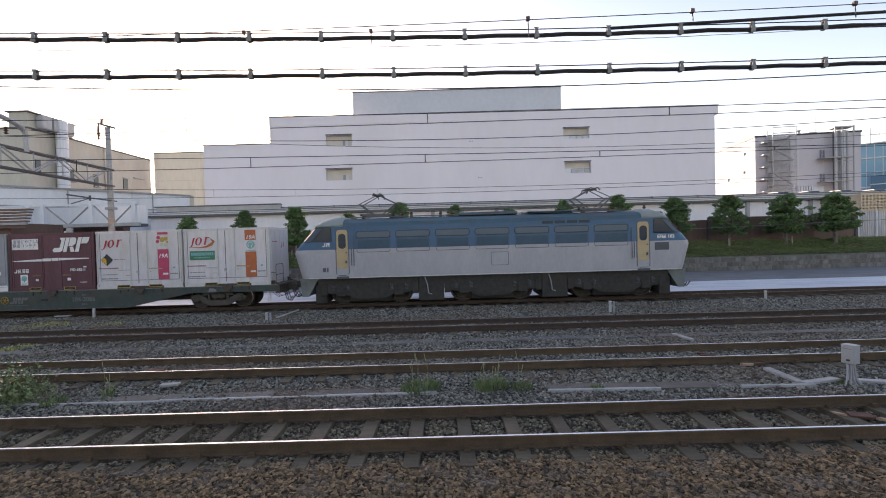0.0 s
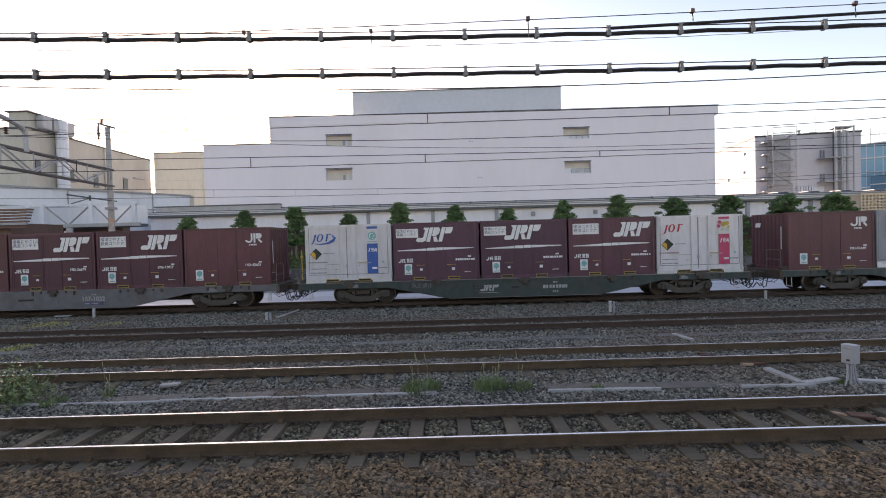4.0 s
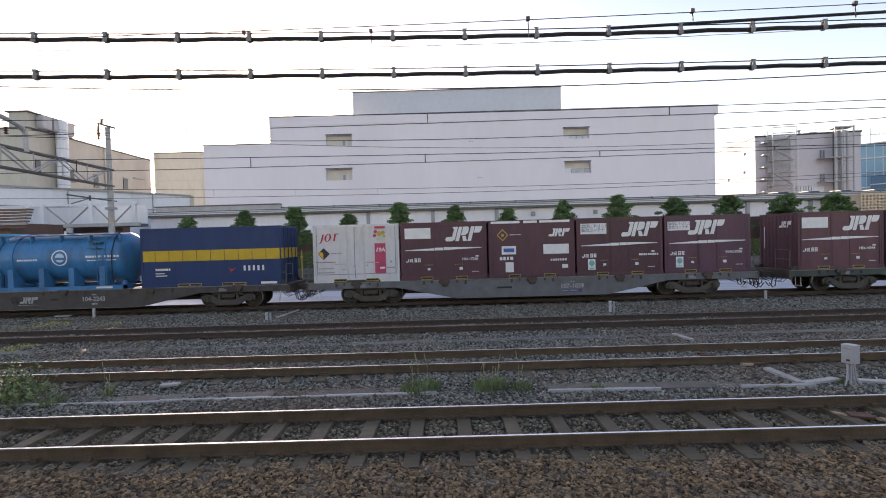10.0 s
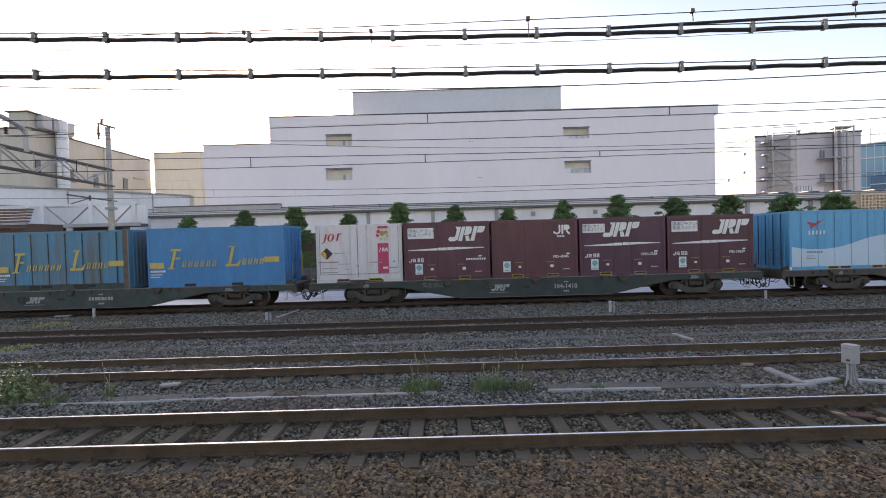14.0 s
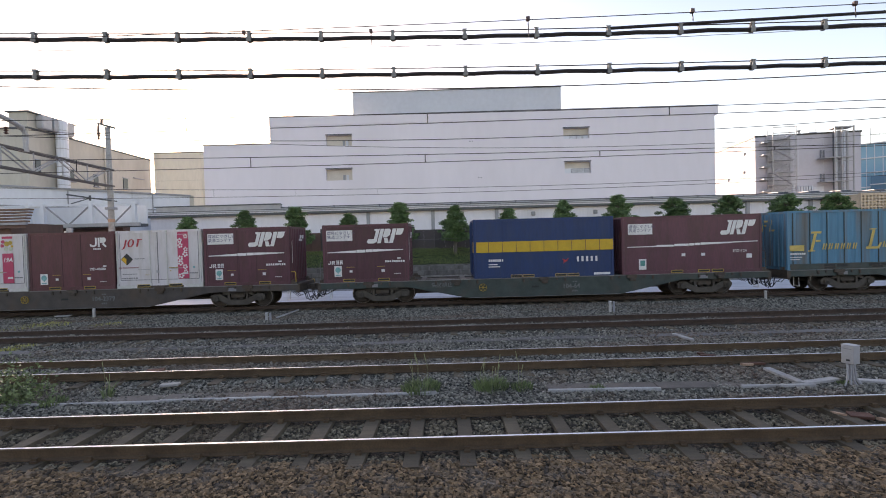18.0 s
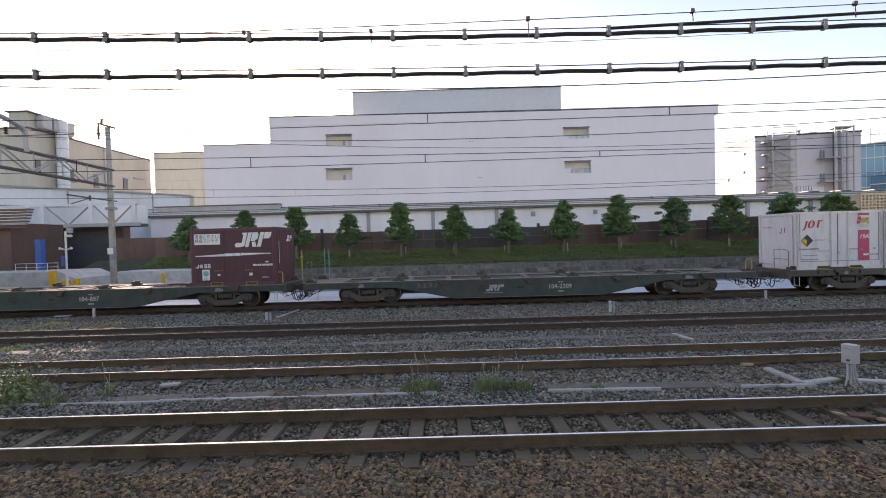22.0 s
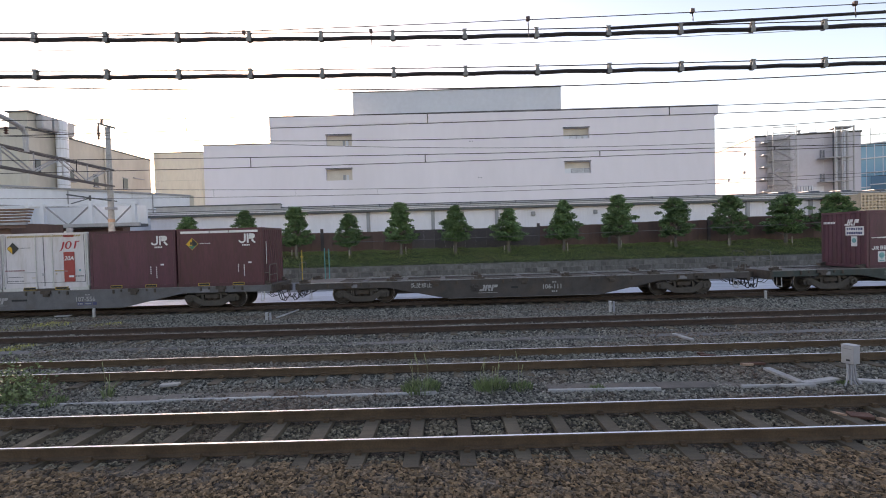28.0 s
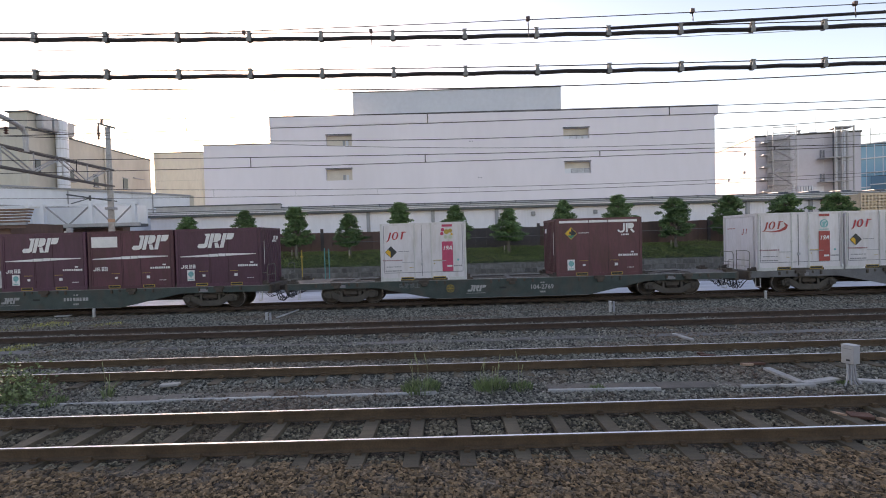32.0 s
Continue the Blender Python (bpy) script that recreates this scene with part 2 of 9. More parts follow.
SLEEPER = mat("grey-brown sleeper", (0.12, 0.094, 0.062), 0.85, 0, 4, 0.25, 0.3, 40, (0.09, 0.065, 0.045), 0.6, (1, 4, 1), 3.0, 0.2)
RAIL_RUST = mat("rusty rail web", (0.125, 0.08, 0.044), 0.8, 0.1, 5, 0.3, 0.3, 60, (0.05, 0.03, 0.02), 0.5)
RAIL_DARK = mat("dark rust-brown rail web", (0.075, 0.048, 0.034), 0.85, 0.05, 5, 0.3, 0.3, 60)
RAIL_TOP = mat("polished rail head", (0.76, 0.76, 0.79), 0.34, 0.95, 1.5, 0.06, 0.0)
RAIL_DULL = mat("dull rail head", (0.3, 0.27, 0.25), 0.45, 0.75, 3, 0.2, 0.1, 30)

GROUND_Z = -0.45
g = bmesh.new()
for xs in ((-2500, 2500),):
    v = [g.verts.new(p) for p in ((-2500, -2500, GROUND_Z - 0.05), (2500, -2500, GROUND_Z - 0.05), (2500, 2500, GROUND_Z - 0.05), (-2500, 2500, GROUND_Z - 0.05))]
    g.faces.new(v)
tagged(part("ground", g, EARTH), "bare earth ground reaching the horizon", "ground", kind="structure")


def bed_height(y):
    """Height of the stone bed between and beside the tracks."""
    z = -0.17
    if abs(y - TRACKS[0]) < 0.53:
        z = -0.2
    elif abs(y - TRACKS[0]) < 0.95:
        z = -0.185
    for c in TRACKS[1:]:
        if abs(y - c) < 0.53:
            z = -0.145
    if y > 16.5:
        k = min((y - 16.5) / 2.5, 1)
        z = -0.17 - 0.13 * k
    return z


def sheet(name, x0, x1, y0, y1, nx, ny, hf, material):
    """A ground sheet with a gently uneven top."""
    xs, ys = np.linspace(x0, x1, nx), np.linspace(y0, y1, ny)
    verts = [(x, y, hf(x, y)) for y in ys for x in xs]
    faces = [(j * nx + i, j * nx + i + 1, (j + 1) * nx + i + 1, (j + 1) * nx + i) for j in range(ny - 1) for i in range(nx - 1)]
    me = bpy.data.meshes.new(name)
    me.from_pydata(verts, [], faces)
    me.materials.append(material)
    me.polygons.foreach_set("use_smooth", [True] * len(faces))
    return part(name, me, None)


def rough_bed(x, y):
    n = noise.noise(Vector((x * 0.8, y * 0.8, 0))) * 0.03 + noise.noise(Vector((x * 4, y * 4, 5))) * 0.012
    return bed_height(y) - 0.02 + n


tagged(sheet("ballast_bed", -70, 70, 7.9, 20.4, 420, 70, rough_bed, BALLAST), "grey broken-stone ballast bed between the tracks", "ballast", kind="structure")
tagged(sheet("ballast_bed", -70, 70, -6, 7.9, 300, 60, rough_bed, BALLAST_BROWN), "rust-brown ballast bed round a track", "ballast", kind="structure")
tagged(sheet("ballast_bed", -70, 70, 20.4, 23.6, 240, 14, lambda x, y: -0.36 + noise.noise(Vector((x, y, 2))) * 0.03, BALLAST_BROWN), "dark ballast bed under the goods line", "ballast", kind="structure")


def stones(name, material, label, count, y0, y1, size, seed):
    """Loose stones lying on the bed, as one mesh."""
    rng = np.random.default_rng(seed)
    base = np.array([(-0.8, -0.8, -0.7), (0.8, -0.8, -0.7), (0.8, 0.8, -0.7), (-0.8, 0.8, -0.7), (-0.7, -0.7, 0.7), (0.7, -0.7, 0.7), (0.7, 0.7, 0.7), (-0.7, 0.7, 0.7)])
    tri = np.array([(0, 2, 1), (0, 3, 2), (4, 5, 6), (4, 6, 7), (0, 1, 5), (0, 5, 4), (1, 2, 6), (1, 6, 5), (2, 3, 7), (2, 7, 6), (3, 0, 4), (3, 4, 7)])
    y = np.sqrt(rng.uniform(y0 ** 2, y1 ** 2, count))
    x = rng.uniform(-1, 1, count) * (y * 0.98 + 0.6)
    keep = np.ones(count, bool)
    for c in TRACKS:
        for r in (-0.566, 0.566):
            keep &= np.abs(y - (c + r)) > 0.1
    near = np.abs(y - TRACKS[0]) < 0.88
    keep &= ~(near & (np.abs((x - 0.23 + 0.3515) % 0.703 - 0.3515) < 0.125))
    x, y = x[keep], y[keep]
    n = len(x)
    z = np.array([rough_bed(a, b) for a, b in zip(x, y)])
    s = size * rng.uniform(0.5, 1.3, n)
    jig = base[None] * rng.uniform(0.4, 1.15, (n, 8, 3)) * np.stack([rng.uniform(0.8, 1.3, n), rng.uniform(0.7, 1.1, n), rng.uniform(0.5, 0.9, n)], 1)[:, None]
    a = rng.uniform(0, math.tau, n)
    t = rng.normal(0, 0.8, n)
    ct, st = np.cos(t)[:, None], np.sin(t)[:, None]
    px, py, pz = jig[..., 0], jig[..., 1] * ct - jig[..., 2] * st, jig[..., 1] * st + jig[..., 2] * ct
    ca, sa = np.cos(a)[:, None], np.sin(a)[:, None]
    v = np.stack([px * ca - py * sa, px * sa + py * ca, pz], -1) * s[:, None, None] * 0.5
    v += np.stack([x, y, z + s * 0.18], 1)[:, None]
    f = (tri[None] + np.arange(n)[:, None, None] * 8).reshape(-1, 3)
    me = bpy.data.meshes.new(name)
    me.vertices.add(n * 8)
    me.vertices.foreach_set("co", v.reshape(-1))
    me.loops.add(len(f) * 3)
    me.loops.foreach_set("vertex_index", f.reshape(-1))
    me.polygons.add(len(f))
    me.polygons.foreach_set("loop_start", np.arange(len(f)) * 3)
    me.polygons.foreach_set("loop_total", np.full(len(f), 3))
    me.polygons.foreach_set("use_smooth", np.zeros(len(f), bool))
    me.update(calc_edges=True)
    me.materials.append(material)
    return tagged(part(name, me, None), label, "ballast", kind="stuff")


stones("ballast_stones", STONES_BROWN, "rust-brown broken ballast stones beside a track", 28000, 4.2, 5.95, 0.068, 1)
stones("ballast_stones", STONES_DULL, "grey-brown broken ballast stones between the rails", 24000, 5.8, 7.75, 0.056, 4)
stones("ballast_stones", STONES, "grey broken ballast stones between the tracks", 42000, 7.5, 12.2, 0.058, 2)
stones("ballast_stones", STONES, "grey broken ballast stones beside the far tracks", 46000, 12.0, 20.2, 0.066, 3)

# paving behind the goods line, white sheeting laid beside it
tagged(part("pavement", boxes((-120, 140, 27.7, 36.2, GROUND_Z - 0.1, GROUND_Z + 0.03)), ASPHALT), "grey paved service road behind the goods line", "road", kind="structure")


def fold(x, y):
    k = (y - 23.6) / 4.1
    return GROUND_Z + 0.05 + 0.05 * abs(math.sin(k * math.pi * 3)) + 0.02 * noise.noise(Vector((x * 0.4, y * 1.5, 1))) + (0.1 * (k - 0.75) / 0.25 if k > 0.75 else 0)


tagged(sheet("ground_sheeting", -23, 140, 23.55, 27.75, 260, 26, fold, SHEET), "creased white weed-control sheeting laid along the track", "sheeting", kind="structure")

# unseen wall added behind the camera; it closes that side and dims the train
tagged(part("wall_south", boxes((-70, 70, -13.0, -12.5, GROUND_Z, 4.2)), mat("dark brown blocking wall", (0.09, 0.08, 0.07), 0.8, 0, 0.5, 0.2, 0.1, 20)), "plain dark wall added behind the camera to cut sky light", "wall", kind="structure")

# ---- tracks ----
RAIL_PROFILE = ((-0.0635, -0.153), (0.0635, -0.153), (0.0635, -0.142), (0.012, -0.125), (0.009, -0.045), (0.0325, -0.035), (0.0325, -0.009), (0.018, 0), (-0.018, 0), (-0.0325, -0.009), (-0.0325, -0.035), (-0.009, -0.045), (-0.012, -0.125), (-0.0635, -0.142))


def rail_mesh(top, web):
    bm = bmesh.new()
    prism(bm, RAIL_PROFILE, -75, 75, "x")
    bm.normal_update()
    for f in bm.faces:
        if f.normal.z > 0.95 and f.calc_center_median().z > -0.01:
            f.material_index = 1
    return mesh_of("rail", bm, [web, top])


def track(y, z, top, label, x0, x1, gap=0.703, shift=0.23):
    tr = thing("railway_track", label, "railway track", "railway tracks", (0, y, z))
    me = rail_mesh(top, RAIL_DARK if y > 12 else RAIL_RUST)
    for s in (-0.566, 0.566):
        part("rail", me, None, tr, "long steel rail with worn head", (0, s, 0))
    sl = bmesh.new()
    prism(sl, ((-0.12, -0.33), (0.12, -0.33), (0.1, -0.158), (-0.1, -0.158)), -1.05, 1.05, "y")
    sl = mesh_of("sleeper", sl, SLEEPER)
    clip = bmesh.new()
    prism(clip, ((-0.045, -0.158), (0.045, -0.158), (0.045, -0.128), (0.018, -0.128), (0.018, -0.098), (-0.018, -0.098), (-0.018, -0.128), (-0.045, -0.128)), -0.04, 0.04, "x")
    clip = mesh_of("rail_clip", clip, RAIL_RUST)
    k0, k1 = math.ceil((x0 - shift) / gap), math.floor((x1 - shift) / gap)
    for k in range(k0, k1 + 1):
        x = shift + k * gap
        ob = part("sleeper", sl, None, tr, "", pose(x, 0, 0, 0, 0, 0.6 * math.sin(k * 7.3)))
        if y < 12:
            for s in (-0.655, -0.477, 0.477, 0.655):
                part("rail_clip", clip, None, ob, "", (0, s, 0))
    return tr


track(TRACKS[0], 0, RAIL_TOP, "track with polished rails on grey sleepers", -9, 9)
track(TRACKS[1], 0, RAIL_TOP, "middle track with polished rails and rusty webs", -13, 13)
track(TRACKS[2], 0, RAIL_DULL, "dull-railed track in grey ballast", -17, 17)
track(TRAIN_Y, TRAIN_Z, RAIL_DULL, "goods line track under the train", -24, 28)

# ---- big background buildings ----
PANEL = mat("pale lilac-grey cladding", (0.8, 0.76, 0.81), 0.6, 0, 0.12, 0.03, 0.0, 20, (0.68, 0.65, 0.68), 0.4, (1, 1, 0.3), 0.15)
PENT = mat("blue-grey penthouse cladding", (0.58, 0.61, 0.66), 0.6, 0, 0.2, 0.06, 0.05, 20)
CREAM = mat("cream wall", (0.7, 0.64, 0.55), 0.7, 0, 0.3, 0.06, 0.1, 20, (0.42, 0.36, 0.27), 0.4, (1, 1, 0.3), 0.3)
BEIGE = mat("grey-beige rendered wall", (0.53, 0.5, 0.43), 0.75, 0, 0.3, 0.08, 0.1, 20, (0.27, 0.24, 0.2), 0.5, (1, 1, 0.3), 0.3)
COOLWHITE = mat("cool white cladding", (0.7, 0.73, 0.78), 0.6, 0, 0.3, 0.06, 0.05, 20, (0.45, 0.47, 0.5), 0.4, (1, 1, 0.3), 0.4)
RIBWHITE = mat("white ribbed cladding", (0.8, 0.79, 0.83), 0.6, 0, 0.4, 0.05, 0.05, 20, (0.62, 0.6, 0.63), 0.4, (1, 1, 0.3), 0.4)
DARKTRIM = mat("dark grey trim", (0.09, 0.1, 0.11), 0.6, 0, 1, 0.15, 0.1, 20)
MIDGREY = mat("mid grey metal", (0.3, 0.31, 0.33), 0.5, 0.05, 1, 0.12, 0.1, 20)
STEELGREY = mat("galvanised steel", (0.4, 0.4, 0.41), 0.5, 0.1, 2, 0.15, 0.1, 30)
REVEAL = mat("beige recess lining", (0.6, 0.55, 0.48), 0.7, 0, 1, 0.08, 0.1, 20)
GLASS = glass_mat("dark window glass", (0.05, 0.06, 0.07))
GLASS_BLUE = glass_mat("blue curtain glass", (0.16, 0.36, 0.5), 0.12)


def wall_with_holes(bm, x0, x1, z0, z1, y0, y1, holes):
    """A wall slab in the xz plane with rectangular holes through it."""
    xs = sorted({x0, x1, *(h[0] for h in holes), *(h[1] for h in holes)})
    zs = sorted({z0, z1, *(h[2] for h in holes), *(h[3] for h in holes)})
    for i in range(len(xs) - 1):
        j = 0
        while j < len(zs) - 1:
            cx, cz = (xs[i] + xs[i + 1]) / 2, (zs[j] + zs[j + 1]) / 2
            if any(h[0] < cx < h[1] and h[2] < cz < h[3] for h in holes):
                j += 1
                continue
            k = j
            while k + 1 < len(zs) - 1 and not any(h[0] < cx < h[1] and h[2] < (zs[k + 1] + zs[k + 2]) / 2 < h[3] for h in holes):
                k += 1
            box(bm, xs[i], xs[i + 1], y0, y1, zs[j], zs[k + 1])
            j = k + 1
    bmesh.ops.remove_doubles(bm, verts=bm.verts, dist=0.001)
    return bm


def long_building():
    b = thing("factory_building", "long pale windowless factory building with four recessed openings", "building", "", (0, 60, 0))
    holes = [(-14.55, -11.27, 14.74, 16.13), (-14.65, -11.33, 10.4, 11.86), (15.5, 18.77, 14.82, 16.2), (15.56, 18.88, 10.48, 11.94)]
    bm = bmesh.new()
    wall_with_holes(bm, -21.6, 34.6, GROUND_Z, 17.4, 0, 0.5, holes)
    box(bm, -21.6, -21.1, 0.5, 30, GROUND_Z, 17.4)
    box(bm, 34.1, 34.6, 0.5, 30, GROUND_Z, 17.4)
    part("wall", bm, PANEL, b, "pale lilac-grey metal cladding")
    # parapet band, a hand proud of the wall
    part("parapet", boxes((-21.65, 35.05, -0.05, 0.3, 17.4, 18.52), (34.6, 35.05, 0.3, 30, 17.4, 18.52)), PANEL, b)
    part("roof_edge", boxes((-21.7, 35.1, -0.1, 0.35, 18.52, 18.6)), DARKTRIM, b, "thin dark coping")
    part("roof", boxes((-21.3, 34.4, 0.3, 30, 17.5, 17.7)), MIDGREY, b)
    # cladding joints
    for z in (9.3, 12.9):
        part("joint", boxes((-21.55, 34.55, -0.012, 0.0, z, z + 0.05)), PANEL, b)
    for x0, x1, z0, z1 in holes:
        w = part("window", boxes((x0 - 0.1, x1 + 0.1, 0.55, 0.65, z0 - 0.1, z1 + 0.1)), REVEAL, b, "deep beige recess with low louvred panels")
        wide, tall = x1 - x0, z1 - z0
        if x0 > 0:
            up = z0 + tall * (0.34 if z0 > 12 else 0.46)
            part("low_wall", boxes((x0 - 0.02, x1 + 0.02, 0.42, 0.54, z0 - 0.04, up)), COOLWHITE, w, "low white wall in the recess")
            for fa, fb in ((0.27, 0.49), (0.52, 0.74), (0.77, 0.99)):
                xa, xb = x0 + wide * fa, x0 + wide * fb
                lou = part("louvre", boxes((xa, xb, 0.37, 0.42, z0 + 0.04, up - 0.04)), MIDGREY, w, "grey louvred panel")
                n = 5
                for k in range(n):
                    za = z0 + 0.07 + (up - z0 - 0.14) * k / n
                    part("slat", boxes((xa + 0.05, xb - 0.05, 0.34, 0.37, za, za + 0.05)), COOLWHITE, lou)
        else:
            part("casement", boxes((x0 + wide * 0.62, x0 + wide * 0.71, 0.46, 0.54, z0 + 0.06, z0 + tall * 0.5)), MIDGREY, w, "narrow grey casement")
            part("casement", boxes((x0 + wide * 0.745, x0 + wide * 0.84, 0.46, 0.54, z0 + 0.06, z0 + tall * 0.5)), PENT, w, "narrow pale casement")
        part("lintel_trim", boxes((x0 - 0.05, x1 + 0.05, -0.08, 0.0, z1, z1 + 0.1)), DARKTRIM, w)
    for x, z in ((3.6, 14.8), (3.9, 14.8), (4.6, 10.2), (4.9, 10.2), (4.8, 5.7), (5.1, 5.7)):
        part("vent_cap", boxes((x, x + 0.14, -0.08, 0, z, z + 0.12), bevel=0.02), MIDGREY, b)
    ph = part("penthouse", boxes((-11.55, 16.05, 3.0, 20, 17.7, 22.3)), PENT, b, "blue-grey plant room on the roof")
    for x in (-2.3, 3.4, 9.4):
        part("panel_joint", boxes((x, x + 0.05, 2.985, 3.0, 17.7, 22.25)), PENT, ph)
    part("coping", boxes((-11.6, 16.1, 2.9, 20.1, 22.3, 22.4)), DARKTRIM, ph)
    # lower wing
    part("wing", boxes((-30.3, -21.6, 0.4, 22, GROUND_Z, 15.3)), PANEL, b, "lower pale wing of the building")
    part("wing_coping", boxes((-30.4, -21.6, 0.3, 22, 15.3, 15.4)), DARKTRIM, b)
    return b


long_building()


def annex():
    b = thing("annex_building", "plain cream annex building with flat roof", "building", "", (-72.6, 130, 0))
    part("wall", boxes((-6.3, 6.7, 0, 14, GROUND_Z, 28.2)), CREAM, b)
    part("coping", boxes((-6.45, 6.85, -0.15, 14, 28.2, 28.45)), DARKTRIM, b)
    part("joint", boxes((-6.3, 6.7, -0.02, 0, 20.6, 20.7)), BEIGE, b)
    return b


annex()


def left_block():
    b = thing("warehouse_building", "grey-beige warehouse block with rooftop plant and duct", "building", "", (-49, 56.3, 0))
    bm = bmesh.new()
    box(bm, -32, 0, 0, 23.4, GROUND_Z, 17.1)
    part("wall", bm, BEIGE, b)
    part("coping", boxes((-32, 0.12, -0.12, 23.5, 17.1, 17.3)), DARKTRIM, b, "thin dark roof edge")
    pr = part("plant_room", boxes((-2.2, 0.0, 0, 6.8, 17.3, 19.05)), BEIGE, b, "grey plant room on the roof")
    part("roof", boxes((-2.5, 0.3, -0.2, 7.1, 19.05, 19.2)), DARKTRIM, pr)
    for i in range(3):
        part("roof_cowl", boxes((0.02, 0.9, 1.1 + i * 1.75, 2.6 + i * 1.75, 17.35, 18.95), bevel=0.1), STEELGREY, b, "pale sheet-metal roof cowl")
    dk = bmesh.new()
    tube(dk, ((0.75, 4.1, 9.0), (0.75, 4.1, 18.9)), 0.66, 14)
    duct = part("duct", dk, COOLWHITE, b, "tall white banded duct", smooth=False)
    for k in range(8):
        bd = bmesh.new()
        tube(bd, ((0.75, 4.1, 9.6 + k * 1.15), (0.75, 4.1, 9.68 + k * 1.15)), 0.69, 14)
        part("band", bd, STEELGREY, duct)
    for y0, y1, z0, z1 in ((16.4, 17.4, 11.7, 13.3), (10.3, 11.1, 11.4, 13.0), (5.8, 6.7, 11.6, 13.1), (0.8, 1.5, 12.0, 13.5)):
        w = part("window", boxes((0.0, 0.1, y0, y1, z0, z1)), GLASS, b)
        part("window_frame", boxes((0.0, 0.16, y0 - 0.1, y1 + 0.1, z1, z1 + 0.12), (0.0, 0.25, y0 - 0.15, y1 + 0.15, z0 - 0.15, z0)), MIDGREY, w)
    part("door_hood", boxes((0.0, 0.2, 18.8, 21.4, 13.6, 13.75)), MIDGREY, b)
    part("pipe", tube(bmesh.new(), ((0.15, 12.5, 5), (0.15, 12.5, 17)), 0.1, 8), BEIGE, b)
    return b


left_block()


def low_hall():
    """A low white hall whose wall runs slantwise back."""
    b = thing("low_hall", "low cool-white hall with flat roof edge", "building", "", pose(-42.6, 44.4, 0, 0, 0, 52.1))
    part("wall", boxes((-14, 18.2, 0.0, 14, GROUND_Z, 8.75)), COOLWHITE, b)
    part("roof_edge", boxes((-14.1, 18.3, -0.15, 14, 8.75, 8.95)), MIDGREY, b)
    part("gutter", boxes((-14, 18.2, -0.1, 0.0, 6.9, 7.05)), MIDGREY, b)
    for x in (-2, 6, 14):
        part("downpipe", tube(bmesh.new(), ((x, -0.07, 0), (x, -0.07, 8.7)), 0.06, 6), MIDGREY, b)
    part("end_panel", boxes((18.2, 18.7, 0.0, 5, 6.3, 8.9)), BEIGE, b)
    return b


low_hall()


def footbridge():
    b = thing("footbridge", "white steel truss footbridge with dark underside", "footbridge", "", (0, 43, 0))
    x0, x1, z0, z1 = -40.0, -27.7, 4.9, 6.72
    part("bottom_chord", boxes((x0, x1, 0, 0.3, z0 - 0.3, z0)), STEELGREY, b)
    part("top_chord", boxes((x0, x1, 0, 0.2, z1 - 0.16, z1)), COOLWHITE, b)
    # deck takes a dark colour to paint the shadow band below the chord
    part("deck", boxes((x0, x1, 0.3, 1.4, z0 - 0.35, z0 - 0.1)), DARKTRIM, b, "bridge deck, coloured dark for the shade beneath")
    part("back_wall", boxes((x0, x1, 1.2, 1.4, z0, z1 - 0.2)), COOLWHITE, b, "pale blue-white side panels")
    xs = (-37.75, -36.4, -32.0, -28.1)
    for x in xs:
        part("post", boxes((x - 0.16, x + 0.16, -0.1, 0.25, z0, z1 + 0.1)), COOLWHITE, b)
    for a, c in (((-36.2, z1 - 0.2), (-34.3, z0)), ((-34.1, z0), (-32.2, z1 - 0.2)), ((-31.8, z1 - 0.2), (-30.2, z0)), ((-30.0, z0), (-28.3, z1 - 0.2))):
        part("diagonal", tube(bmesh.new(), ((a[0], 0.1, a[1]), (c[0], 0.1, c[1])), 0.07, 6), MIDGREY, b)
    part("pier", boxes((-36.4, -35.7, 0.5, 1.3, GROUND_Z, z0 - 0.3)), STEELGREY, b)
    return b


footbridge()


